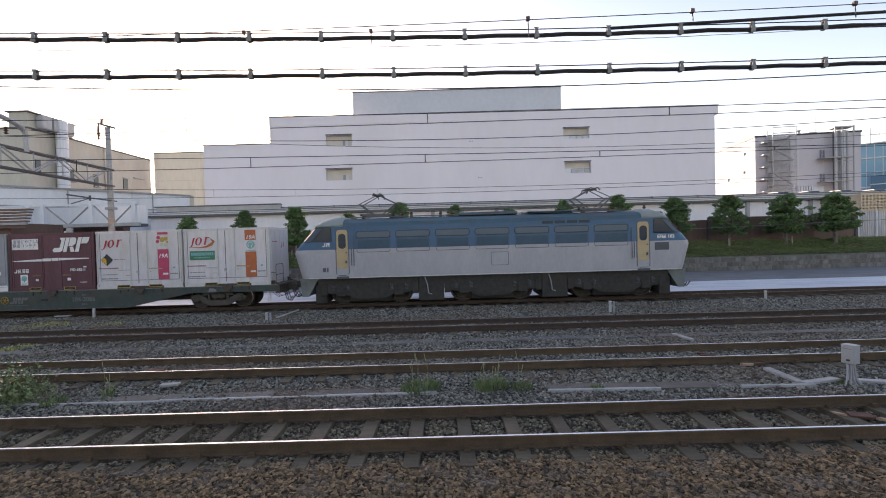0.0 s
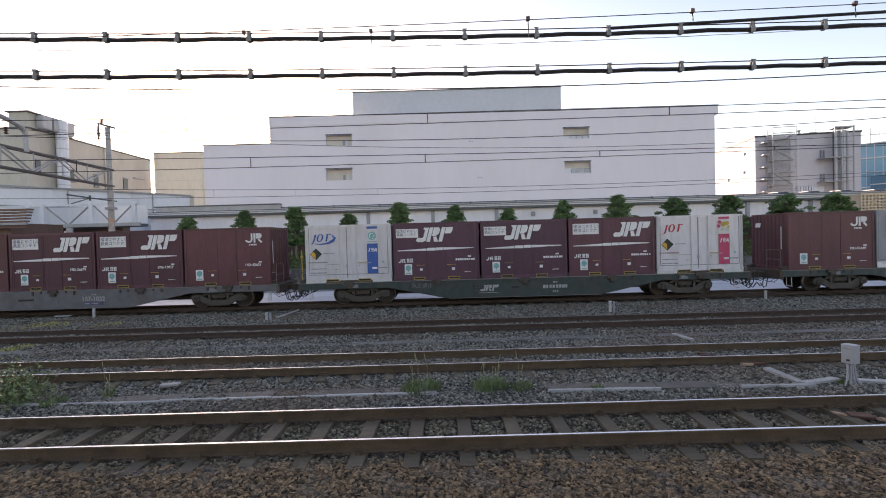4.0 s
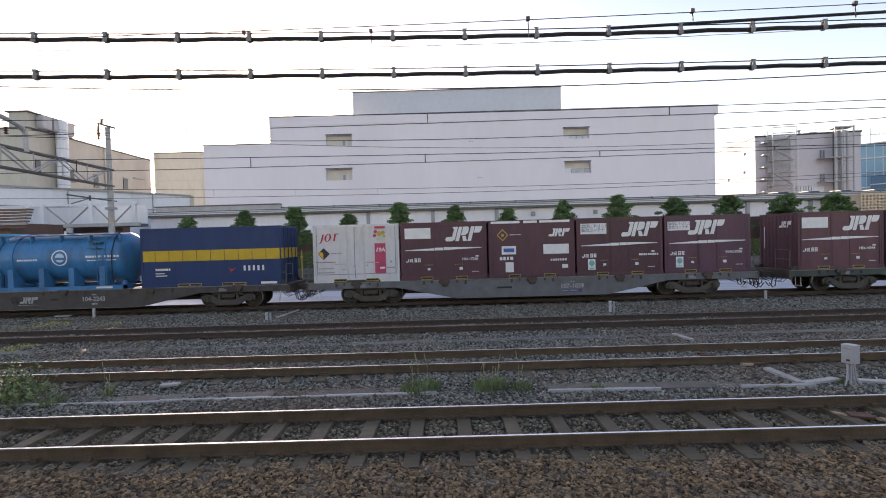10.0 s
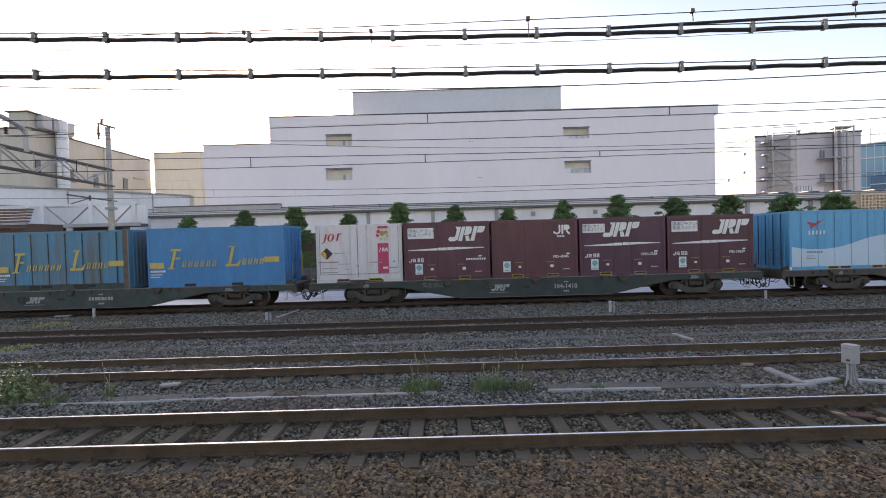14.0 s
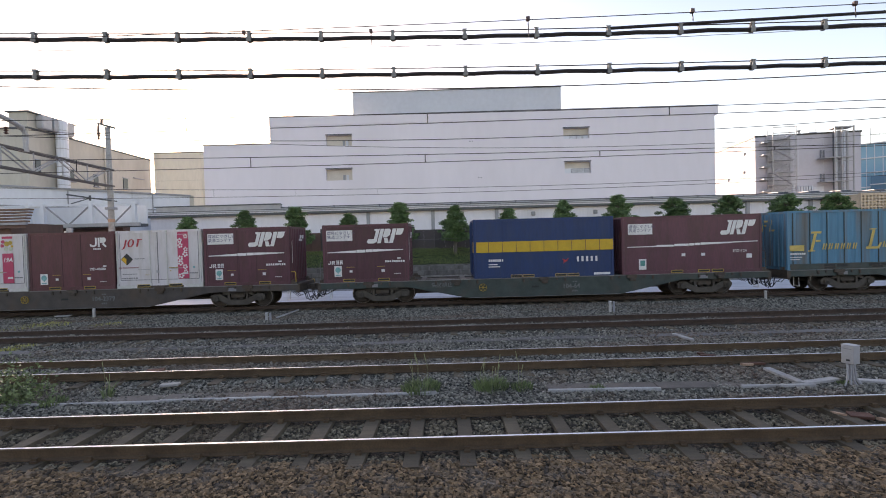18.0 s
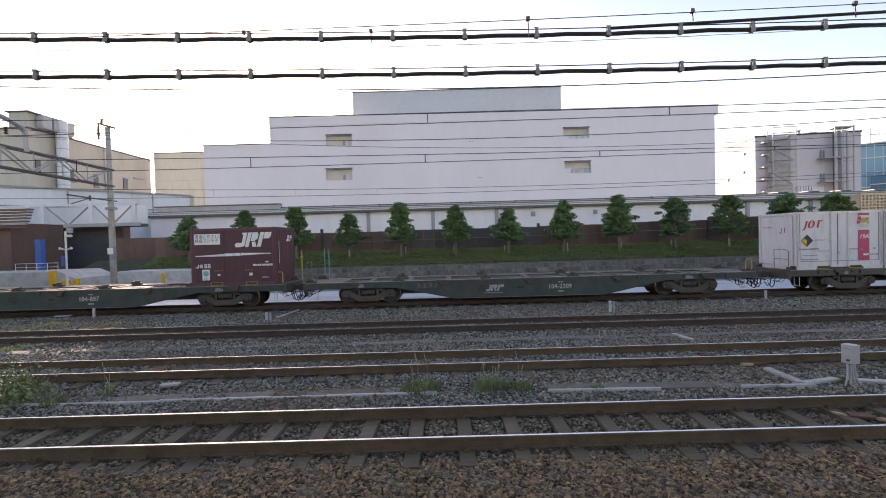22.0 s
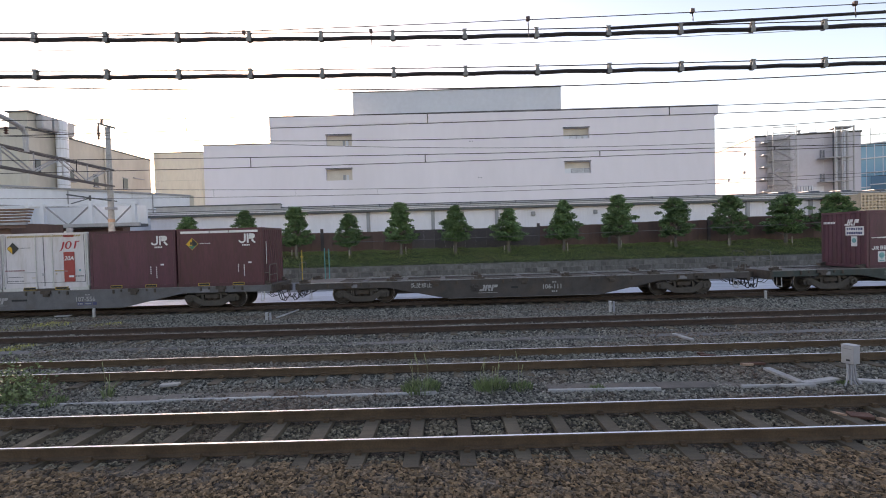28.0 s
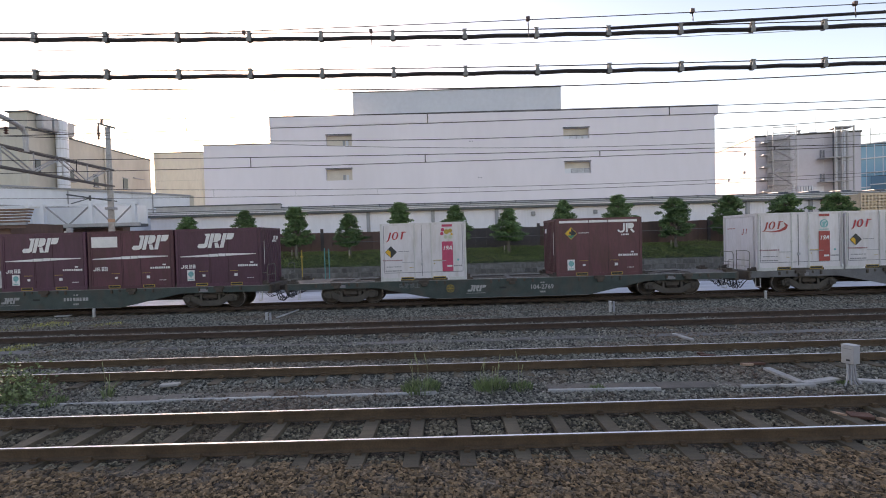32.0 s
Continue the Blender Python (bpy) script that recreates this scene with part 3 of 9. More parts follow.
def long_shed():
    """The long low white building behind the trees, with its flat canopy roof."""
    b = thing("low_building", "long low white building with ribbed cladding and dark eaves", "building", "", (0, 52, 0))
    x0, x1 = -32.2, 62.0
    part("wall", boxes((x0, x1, 0, 16, GROUND_Z, 6.0)), RIBWHITE, b)
    ribs = bmesh.new()
    for i in range(130):
        x = 8 + i * 0.32
        box(ribs, x, x + 0.1, -0.03, 0, 3.0, 5.75)
    tagged(part("cladding_ribs", ribs, RIBWHITE, b), kind="stuff")
    part("eave_board", boxes((x0 - 0.3, x1 + 1, -0.6, 0.2, 5.78, 6.0)), DARKTRIM, b, "dark grey eaves")
    part("fascia", boxes((x0, x1 + 1, -0.45, 0.2, 6.0, 6.12)), RIBWHITE, b, "thin white fascia")
    part("gutter", boxes((x0, x1 + 1, -0.56, 0.2, 6.12, 6.2)), MIDGREY, b)
    part("upper_board", boxes((x0, x1 + 1, -0.42, 0.2, 6.2, 6.3)), COOLWHITE, b, "pale upper fascia")
    part("roof", boxes((x0, x1 + 1, -0.5, 16, 6.3, 6.37)), DARKTRIM, b)
    part("roof_pipe", tube(bmesh.new(), ((-18, 0.1, 6.46), (x1, 0.1, 6.46)), 0.07, 8), STEELGREY, b)
    part("roof_pipe", tube(bmesh.new(), ((-18, 0.6, 6.62), (x1, 0.6, 6.62)), 0.05, 8), DARKTRIM, b)
    for i in range(16):
        part("pipe_bracket", boxes((-17 + i * 5.0, -16.9 + i * 5.0, 0.02, 0.68, 6.37, 6.66)), DARKTRIM, b)
    part("upper_fascia", boxes((x0 + 0.5, -18.0, 0.3, 1.0, 6.38, 6.93)), STEELGREY, b, "raised grey parapet panel")
    part("upper_coping", boxes((x0 + 0.3, -18.0, 0.2, 1.1, 6.93, 7.05)), DARKTRIM, b)
    for x in (-8.2, -1.1, 5.9, 33.4, 40.3):
        part("pilaster", boxes((x - 0.19, x + 0.19, -0.2, 0, GROUND_Z, 5.75)), MIDGREY, b)
    for x in (9.9, 16.7):
        part("wall_lamp", boxes((x - 0.2, x + 0.2, -0.35, 0, 4.9, 5.35), bevel=0.06), MIDGREY, b)
    for xa, xb in ((-26, -23.2), (-20.3, -18.6), (-12.8, -10), (17.5, 20)):
        gr = part("grille", boxes((xa, xb, -0.06, 0, 3.0, 3.5)), MIDGREY, b)
        for k in range(9):
            xx = xa + (xb - xa) * k / 8
            part("bar", boxes((xx - 0.03, xx + 0.03, -0.1, -0.06, 3.0, 3.5)), DARKTRIM, gr)
    return b


long_shed()


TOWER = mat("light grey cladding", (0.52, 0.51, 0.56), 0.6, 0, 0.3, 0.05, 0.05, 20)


TOWER_MESH = mat("grey mesh screen", (0.45, 0.45, 0.48), 0.7, 0, 2, 0.3, 0.1, 20)


def right_tower():
    m = pose(56.2, 85, 0, 0, 0, -8.5)
    b = thing("office_block", "grey multi-storey block with outside stairs and pipe riser", "building", "", m)
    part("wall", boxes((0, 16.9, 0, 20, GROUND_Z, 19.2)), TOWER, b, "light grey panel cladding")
    part("coping", boxes((-0.15, 17.05, -0.15, 20.1, 19.2, 19.46)), BLACK, b, "dark roof coping")
    part("roof_cowl", tube(bmesh.new(), ((8.2, 2, 19.4), (8.2, 2, 20.1), (8.2, 2, 20.4)), [0.18, 0.18, 0.35], 8), STEELGREY, b)
    part("roof_hatch", boxes((9.6, 11.0, 1.5, 3, 19.4, 19.9), bevel=0.1), MIDGREY, b)
    # stair tower: open frame, landings, flights with rails
    st = part("stair_tower", boxes((1.85, 5.5, -0.25, -0.05, GROUND_Z, 19.3)), TOWER_MESH, b, "grey steel stair tower")
    for x in (1.75, 5.4):
        for y in (-2.3, -0.4):
            part("column", boxes((x, x + 0.13, y, y + 0.13, GROUND_Z, 20.45)), STEELGREY, st)
    for z in (20.3, 19.3):
        part("top_rail", boxes((1.75, 5.58, -2.3, -2.2, z, z + 0.12)), STEELGREY, st)
    part("shelter_roof", prism(bmesh.new(), ((1.95, 18.3), (4.0, 18.5), (4.4, 19.0), (5.4, 19.0), (5.4, 18.85), (4.5, 18.85), (4.1, 18.35), (1.95, 18.15)), -2.1, -0.3, "y"), STEELGREY, st)
    for k in range(8):
        z = 1.8 + k * 2.15
        part("landing", boxes((1.9, 5.45, -2.15, -0.25, z, z + 0.12)), STEELGREY, st)
        xa, xb = ((2.1, 5.2) if k % 2 else (5.2, 2.1))
        part("flight", prism(bmesh.new(), ((xa, z), (xa + 0.14, z), (xb + 0.14, z + 2.1), (xb, z + 2.1)), -1.9, -1.2, "y"), TOWER_MESH, st)
        part("handrail", tube(bmesh.new(), ((2.0, -2.2, z + 1.0), (5.4, -2.2, z + 1.0)), 0.06, 5), STEELGREY, st)
        part("bracket", prism(bmesh.new(), ((0.6, z + 1.05), (1.8, z + 1.05), (1.8, z + 1.55), (1.5, z + 1.35), (0.6, z + 1.25)), -1.6, -0.02, "y"), MIDGREY, st)
    screen = bmesh.new()
    for k in range(56):
        box(screen, 1.9, 5.4, -2.36, -2.33, 0.6 + k * 0.335, 0.68 + k * 0.335)
    for k in range(7):
        box(screen, 2.3 + k * 0.47, 2.35 + k * 0.47, -2.33, -2.3, 0.4, 19.3)
    tagged(part("mesh_screen", screen, TOWER_MESH, st, "open grey mesh screen"), kind="stuff")
    # pipe riser
    rs = part("riser_frame", boxes((13.0, 14.4, -0.3, -0.05, GROUND_Z, 19.6)), MIDGREY, b, "steel pipe riser")
    for x in (11.44, 12.5, 14.3):
        part("frame_post", boxes((x, x + 0.18, -2.3, -2.1, GROUND_Z, 19.95)), STEELGREY, rs)
    part("frame_top", boxes((11.44, 14.48, -2.3, -0.05, 19.75, 19.95)), STEELGREY, rs)
    for z in (17.2, 14.0, 12.1, 8.6):
        part("frame_bar", boxes((11.62, 14.3, -2.25, -2.15, z, z + 0.12)), STEELGREY, rs)
    for k, x in enumerate((11.8, 12.2, 13.0, 13.45, 13.9)):
        part("pipe", tube(bmesh.new(), ((x, -1.4, 0), (x, -1.4, 19.3)), 0.16, 8), DARKTRIM if k < 1 else (PENT if k % 2 else STEELGREY), rs)
    for z in (14.7, 10.6):
        part("catwalk", boxes((9.9, 14.4, -2.2, -0.05, z, z + 0.16)), STEELGREY, rs)
        part("catwalk_rail", tube(bmesh.new(), ((9.9, -2.15, z + 1.0), (11.0, -2.15, z + 1.0)), 0.05, 5), STEELGREY, rs)
        part("cage_ladder", boxes((10.4, 10.5, -0.4, -0.05, z + 0.16, z + 1.6), (10.9, 11.0, -0.4, -0.05, z + 0.16, z + 1.6), (10.5, 10.9, -0.4, -0.3, z + 0.6, z + 0.7), (10.5, 10.9, -0.4, -0.3, z + 1.2, z + 1.3)), MIDGREY, rs)
    for k in range(8):
        part("fin", boxes((5.9 + k * 0.42, 6.1 + k * 0.42, -0.5, 0, 8.4, 10.2)), COOLWHITE, b)
    part("service_panel", boxes((9.4, 11.0, -0.12, 0, 7.6, 10.0)), COOLWHITE, b)
    for k in range(3):
        part("panel_joint", boxes((3.0 + k * 4.0, 3.04 + k * 4.0, -0.012, 0, GROUND_Z, 19.2)), PENT, b)
    # the sunlit side has three small vents
    for y, z in ((3.6, 16.7), (3.9, 13.3), (10.5, 12.6)):
        part("vent", boxes((-0.25, 0, y, y + 0.7, z, z + 0.45)), MIDGREY, b)
    part("antenna", tube(bmesh.new(), ((11.5, 3, 19.4), (11.5, 3, 23.5)), 0.03, 5), STEELGREY, b)
    part("side_block", boxes((16.9, 18.6, 3, 15, GROUND_Z, 18.0)), PENT, b)
    return b


right_tower()


def glass_block():
    b = thing("glass_office", "blue glass office building with pale floor bands", "building", "", pose(96.5, 110, 0, 0, 0, -46))
    part("core", boxes((0, 40, 0.2, 20, GROUND_Z, 21.4)), PENT, b)
    for k in range(6):
        z = 2 + k * 3.3
        part("floor_band", boxes((-0.1, 40, -0.25, 0.2, z + 3.05, z + 3.3)), PENT, b)
        row = part("glazing", boxes((0, 40, 0.0, 0.2, z, z + 3.05)), GLASS_BLUE, b, "blue curtain glazing")
        for i in range(16):
            part("mullion", boxes((i * 1.4, i * 1.4 + 0.12, -0.06, 0, z, z + 3.05)), PENT, row)
    part("lower_glazing", boxes((2.2, 40, -0.7, -0.25, 9.2, 14.2)), glass_mat("deep blue glass", (0.06, 0.16, 0.26), 0.2), b, "dark glazed lower storeys")
    for z in (10.6, 12.2):
        part("sunshade", boxes((2.1, 40, -0.9, -0.7, z, z + 0.2)), PENT, b)
    part("corner_block", boxes((-3.6, 0, 1, 12, GROUND_Z, 19.6)), COOLWHITE, b, "pale corner block")
    for i in range(2):
        part("mast", boxes((1.9 + i * 1.5, 2.0 + i * 1.5, 3, 3.1, 21.4, 25.8)), STEELGREY, b)
    part("mast_bar", boxes((1.7, 3.7, 3.02, 3.08, 24.0, 24.1)), STEELGREY, b)
    return b


glass_block()

# tan lattice wall and pale fence at the end of the yard
TAN = mat("tan tile cladding", (0.6, 0.47, 0.34), 0.7, 0, 2, 0.12, 0.1, 30)


def lattice_house():
    b = thing("tan_building", "tan tiled building with small square openings", "building", "", (41.5, 47, 0))
    holes = [(0.12 + i * 0.36, 0.34 + i * 0.36, 4.42 + j * 0.3, 4.57 + j * 0.3) for i in range(22) for j in range(5)]
    bm = bmesh.new()
    wall_with_holes(bm, 0, 9, 4.25, 6.0, 0, 0.3, holes)
    part("wall", bm, TAN, b)
    part("back", boxes((0, 9, 0.32, 6, GROUND_Z, 5.95)), TAN, b)
    return b


lattice_house()
# ---- the planted bank behind the road ----
BLOCK = mat("grey stone block", (0.165, 0.155, 0.138), 0.85, 0, 3, 0.35, 0.5, 30, (0.085, 0.075, 0.062), 0.85, (1.4, 1, 0.5), 1.6, 0.28)
SOIL = mat("dark planting soil", (0.05, 0.06, 0.03), 0.95, 0, 2, 0.3, 0.4, 20)
LEAF = mat("green leaf", (0.112, 0.2, 0.078), 0.6, 0, 1.2, 0.35, 0.0, 20, (0.025, 0.06, 0.02), 0.5, (1, 1, 1), 1.5, 0.15, 0.45)
HEDGE = mat("yellow-green shrub leaf", (0.155, 0.21, 0.066), 0.65, 0, 0.6, 0.35, 0.0, 20, (0.13, 0.085, 0.045), 0.6, (0.6, 1, 1), 0.6, 0, 0.5)
WEED = mat("weed leaf", (0.17, 0.225, 0.095), 0.6, 0, 3, 0.3, 0.0, 20, None, 0, (1, 1, 1), 1, 0.1, 0.4)
BARK = mat("grey bark", (0.17, 0.15, 0.13), 0.9, 0, 8, 0.3, 0.5, 40)
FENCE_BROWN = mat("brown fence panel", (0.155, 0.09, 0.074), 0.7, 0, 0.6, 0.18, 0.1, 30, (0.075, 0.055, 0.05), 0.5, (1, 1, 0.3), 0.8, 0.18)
FENCE_GREY = mat("slate fence panel", (0.098, 0.082, 0.082), 0.7, 0, 0.6, 0.18, 0.1, 30, None, 0, (1, 1, 1), 1, 0.15)

wall = tagged(new("retaining_wall"), "low grey stone-block retaining wall below a hedge", "wall", kind="structure")
wall.location = (0, 36.3, GROUND_Z)
part("backing", boxes((-21.5, 110, -0.075, 0.5, 0, 1.02)), BLOCK, wall, "mortar backing of the wall")
part("coping", boxes((-21.5, 110, -0.1, 0.5, 1.02, 1.1)), BLOCK, wall, "flat concrete coping")
bk = mesh_of("stone_block", boxes((-0.47, 0.47, -0.1, 0.12, -0.16, 0.16), bevel=0.025), BLOCK)
rng = random.Random(4)
for row in range(3):
    for i in range(95):
        x = -21 + i * 0.97 + (0.48 if row % 2 else 0)
        part("stone_block", bk, None, wall, "", pose(x, rng.uniform(-0.01, 0.015), 0.17 + row * 0.34, 0, 0, rng.uniform(-0.6, 0.6)))

tagged(sheet("planted_bank", -29, 112, 36.6, 41.4, 60, 10, lambda x, y: GROUND_Z + 1.0 + min((y - 36.6) / 2.5, 1) * 1.0, SOIL), "sloping planted soil bank", "bank", kind="structure")


def leaf_cloud(name, pts, size, rng, flat=0.6):
    """Many small two-triangle leaves at the given places, as one mesh."""
    n = len(pts)
    d = rng.normal(size=(n, 3))
    d[:, 2] = np.abs(d[:, 2]) * flat + 0.2
    d /= np.linalg.norm(d, axis=1)[:, None]
    a = np.cross(d, rng.normal(size=(n, 3)))
    a /= np.linalg.norm(a, axis=1)[:, None] + 1e-9
    b = np.cross(d, a)
    s = size * rng.uniform(0.6, 1.3, n)[:, None]
    quad = np.stack([pts - a * s, pts - b * s * 0.55 + d * s * 0.15, pts + a * s, pts + b * s * 0.55 + d * s * 0.15], 1)
    me = bpy.data.meshes.new(name)
    me.vertices.add(n * 4)
    me.vertices.foreach_set("co", quad.reshape(-1))
    me.loops.add(n * 4)
    me.loops.foreach_set("vertex_index", np.arange(n * 4))
    me.polygons.add(n)
    me.polygons.foreach_set("loop_start", np.arange(n) * 4)
    me.polygons.foreach_set("loop_total", np.full(n, 4))
    me.update(calc_edges=True)
    return me


def hedge():
    rng = np.random.default_rng(8)
    n = 150000
    x = rng.uniform(-24, 62, n)
    y = rng.uniform(36.6, 40.0, n)
    h = np.array([0.16 + 0.2 * (0.5 + noise.noise(Vector((a * 0.55, b * 1.1, 0)))) + 0.1 * noise.noise(Vector((a * 2.2, b * 2.2, 3))) for a, b in zip(x, y)])
    z = GROUND_Z + 1.0 + np.clip((y - 36.6) / 2.5, 0, 1) * 1.0 + h * rng.uniform(0.25, 1.05, n)
    me = leaf_cloud("hedge", np.stack([x, y, z], 1), 0.042, rng, 0.9)
    me.materials.append(HEDGE)
    tagged(part("hedge", me, None), "low clipped yellow-green hedge along the wall", "hedge", kind="stuff")


hedge()

# brown board fence behind the trees
fence = tagged(new("board_fence"), "tall dark brown board fence with slate-grey bays", "fence")
fence.location = (0, 40.9, 0)
rng = random.Random(11)
bays = [(-28.6, -10.5, 3.42, 0), (-10.5, -2.6, 3.42, 0), (-2.6, 8.2, 3.45, 1), (8.2, 14.3, 3.5, 0), (14.3, 22.9, 3.62, 0), (22.9, 35.6, 3.8, 0)]
for x0, x1, top, tone in bays:
    n = max(1, round((x1 - x0) / 0.9))
    w = (x1 - x0) / n
    for i in range(n):
        me = boxes((x0 + i * w + 0.004, x0 + (i + 1) * w - 0.004, -0.04, 0.04, GROUND_Z + 1.2, top + rng.uniform(-0.015, 0.015)))
        part("board", me, FENCE_GREY if tone else FENCE_BROWN, fence)
for x in (-28.6, -10.5, -2.6, 8.2, 14.3, 22.9, 35.6):
    part("post", boxes((x - 0.12, x + 0.12, -0.14, -0.04, GROUND_Z + 1.2, 3.75)), FENCE_GREY, fence)
pale = tagged(new("pale_fence"), "pale corrugated metal fence with bluish posts", "fence")
pale.location = (0, 41.0, 0)
bm = bmesh.new()
for i in range(46):
    x = 35.9 + i * 0.2
    prism(bm, ((x, 0.02), (x + 0.03, -0.04), (x + 0.12, -0.04), (x + 0.15, 0.02), (x + 0.2, 0.02), (x + 0.2, 0.06), (x, 0.06)), GROUND_Z, 4.0, "z")
part("sheet", bm, mat("dusty corrugated sheet", (0.55, 0.53, 0.53), 0.6, 0, 0.8, 0.12, 0.1, 30, (0.3, 0.26, 0.24), 0.5, (1, 1, 0.3), 1.0), pale)
for x in (35.8, 37.4, 39.9):
    part("post", boxes((x, x + 0.14, -0.12, -0.05, GROUND_Z, 4.05)), PENT, pale)

# ---- trees ----
def tree_meshes(seed, height, profile):
    """Trunk with limbs and a ragged, tiered crown; profile: crown radius from its foot to its tip."""
    rng = np.random.default_rng(seed)
    r = random.Random(seed)
    bm = bmesh.new()
    tube(bm, ((0, 0, -0.1), (0.02, 0, 0.7), (0, 0.03, 1.5), (0.03, 0, height * 0.6), (0.0, 0, height * 0.92)), [0.13, 0.1, 0.085, 0.06, 0.02], 8)
    clumps = []
    count = 74
    for k in range(count):
        f = (k / (count - 1)) ** 1.25
        z = 1.3 + f * (height - 1.45)
        prof = float(np.interp(f, np.linspace(0, 1, len(profile)), profile)) * r.uniform(0.78, 1.1)
        a = k * 2.4 + r.uniform(-0.6, 0.6)
        f2 = math.sqrt(r.uniform(0.02, 1.0))
        d = max(prof - 0.1, 0.02) * f2
        p = Vector((math.cos(a) * d, math.sin(a) * d, z - 0.12 * f2 + r.uniform(-0.1, 0.1)))
        tube(bm, ((0, 0, max(z - 0.45, 0.6)), p * 0.5 + Vector((0, 0, z * 0.5 - 0.1)), p), [0.035, 0.022, 0.007], 5)
        clumps.append((p, min(r.uniform(0.34, 0.5) if f2 < 0.65 else r.uniform(0.2, 0.36), 0.16 + prof * 0.4)))
    trunk = mesh_of("trunk", bm, BARK)
    pts = []
    for p, s in clumps:
        n = int(200 * (s / 0.4) ** 2)
        q = rng.normal(size=(n, 3))
        far = np.linalg.norm(q, axis=1)[:, None]
        q *= np.minimum(far, 2.1) / far
        pts.append(q * np.array([s, s, s * 0.55]) * 0.46 + np.array(p))
    me = leaf_cloud("crown", np.concatenate(pts), 0.076, rng, 1.0)
    me.materials.append(LEAF)
    return trunk, me


CROWNS = {"slim": (0.8, 1.1, 1.15, 0.95, 0.7, 0.6, 0.25), "necked": (0.95, 1.2, 1.2, 0.85, 0.62, 0.8, 0.4), "cone": (0.9, 1.35, 1.35, 1.0, 0.66, 0.5, 0.18),
          "flared": (1.15, 1.45, 1.25, 0.8, 0.6, 0.62, 0.22), "broad": (1.1, 1.4, 1.5, 1.25, 0.85, 0.72, 0.35), "round": (1.25, 1.5, 1.45, 1.3, 1.2, 0.95, 0.4)}
PALE_STAKE = mat("weathered timber stake", (0.42, 0.38, 0.32), 0.8, 0, 6, 0.2, 0.2)
# x on the bank, top height, width factor
TREES = [(-20.8, 5.15, 1.24, "cone"), (-16.2, 5.45, 1.26, "slim"), (-12.05, 5.65, 1.2, "necked"), (-7.7, 4.95, 1.22, "slim"), (-3.5, 5.75, 1.22, "necked"), (0.95, 5.5, 1.26, "cone"), (5.3, 5.1, 1.3, "cone"), (9.8, 5.6, 1.24, "flared"), (14.33, 5.95, 1.18, "broad"), (18.95, 5.5, 1.12, "round"), (23.3, 5.55, 1.14, "round"), (27.9, 5.5, 1.36, "round"), (32.0, 5.6, 1.32, "broad")]
kinds = {name: tree_meshes(20 + k, 4.35, profile) for k, (name, profile) in enumerate(CROWNS.items())}
for i, (x, top, wf, crown) in enumerate(TREES):
    y = 38.6
    z0 = GROUND_Z + 1.75
    t = thing("tree", "young broadleaf tree with a ragged green crown on the bank", "tree", "row of trees along the bank", Matrix.LocRotScale((x, y, z0), Euler((0, 0, i * 1.7)), (wf, wf, (top - z0) / 4.35)))
    tr, cr = kinds[crown]
    part("trunk", tr, None, t)
    part("crown", cr, None, t)
    part("stake", tube(bmesh.new(), ((0.32, -0.1, 0), (0.3, -0.1, 0.75)), 0.035, 6), PALE_STAKE, t, "short pale support stake")

# thin wire strung before the fence
WIRE = mat("dark wire", (0.035, 0.03, 0.03), 0.5, 0.3, 5, 0.2, 0)
WIRE_PALE = mat("grey wire", (0.2, 0.2, 0.2), 0.5, 0.5, 5, 0.2, 0)
CABLE = mat("black cable sheath", (0.022, 0.019, 0.022), 0.6, 0, 8, 0.25, 0.1)
COPPER = mat("weathered contact wire", (0.06, 0.05, 0.045), 0.5, 0.4, 5, 0.2, 0)


def wire(name, y, curve, r, material, label, x0=-34, x1=34, wob=0.0):
    """An overhead wire along the track; curve: height, slope and bend."""
    pts = []
    for i in range(81):
        x = x0 + (x1 - x0) * i / 80
        pts.append((x, y + wob * 0.4 * math.sin(x * 2.1), height(curve, x) + wob * math.sin(x * 5.1 + y)))
    return tagged(part(name, tube(bmesh.new(), pts, r, 6), material), label, "wire")


def height(curve, x):
    return curve[0] + curve[1] * x + curve[2] * x * x


wire("fence_wire", 37.6, (2.62, 0.009, 0.0002), 0.02, WIRE_PALE, "thin grey wire strung before the board fence", -8, 60)
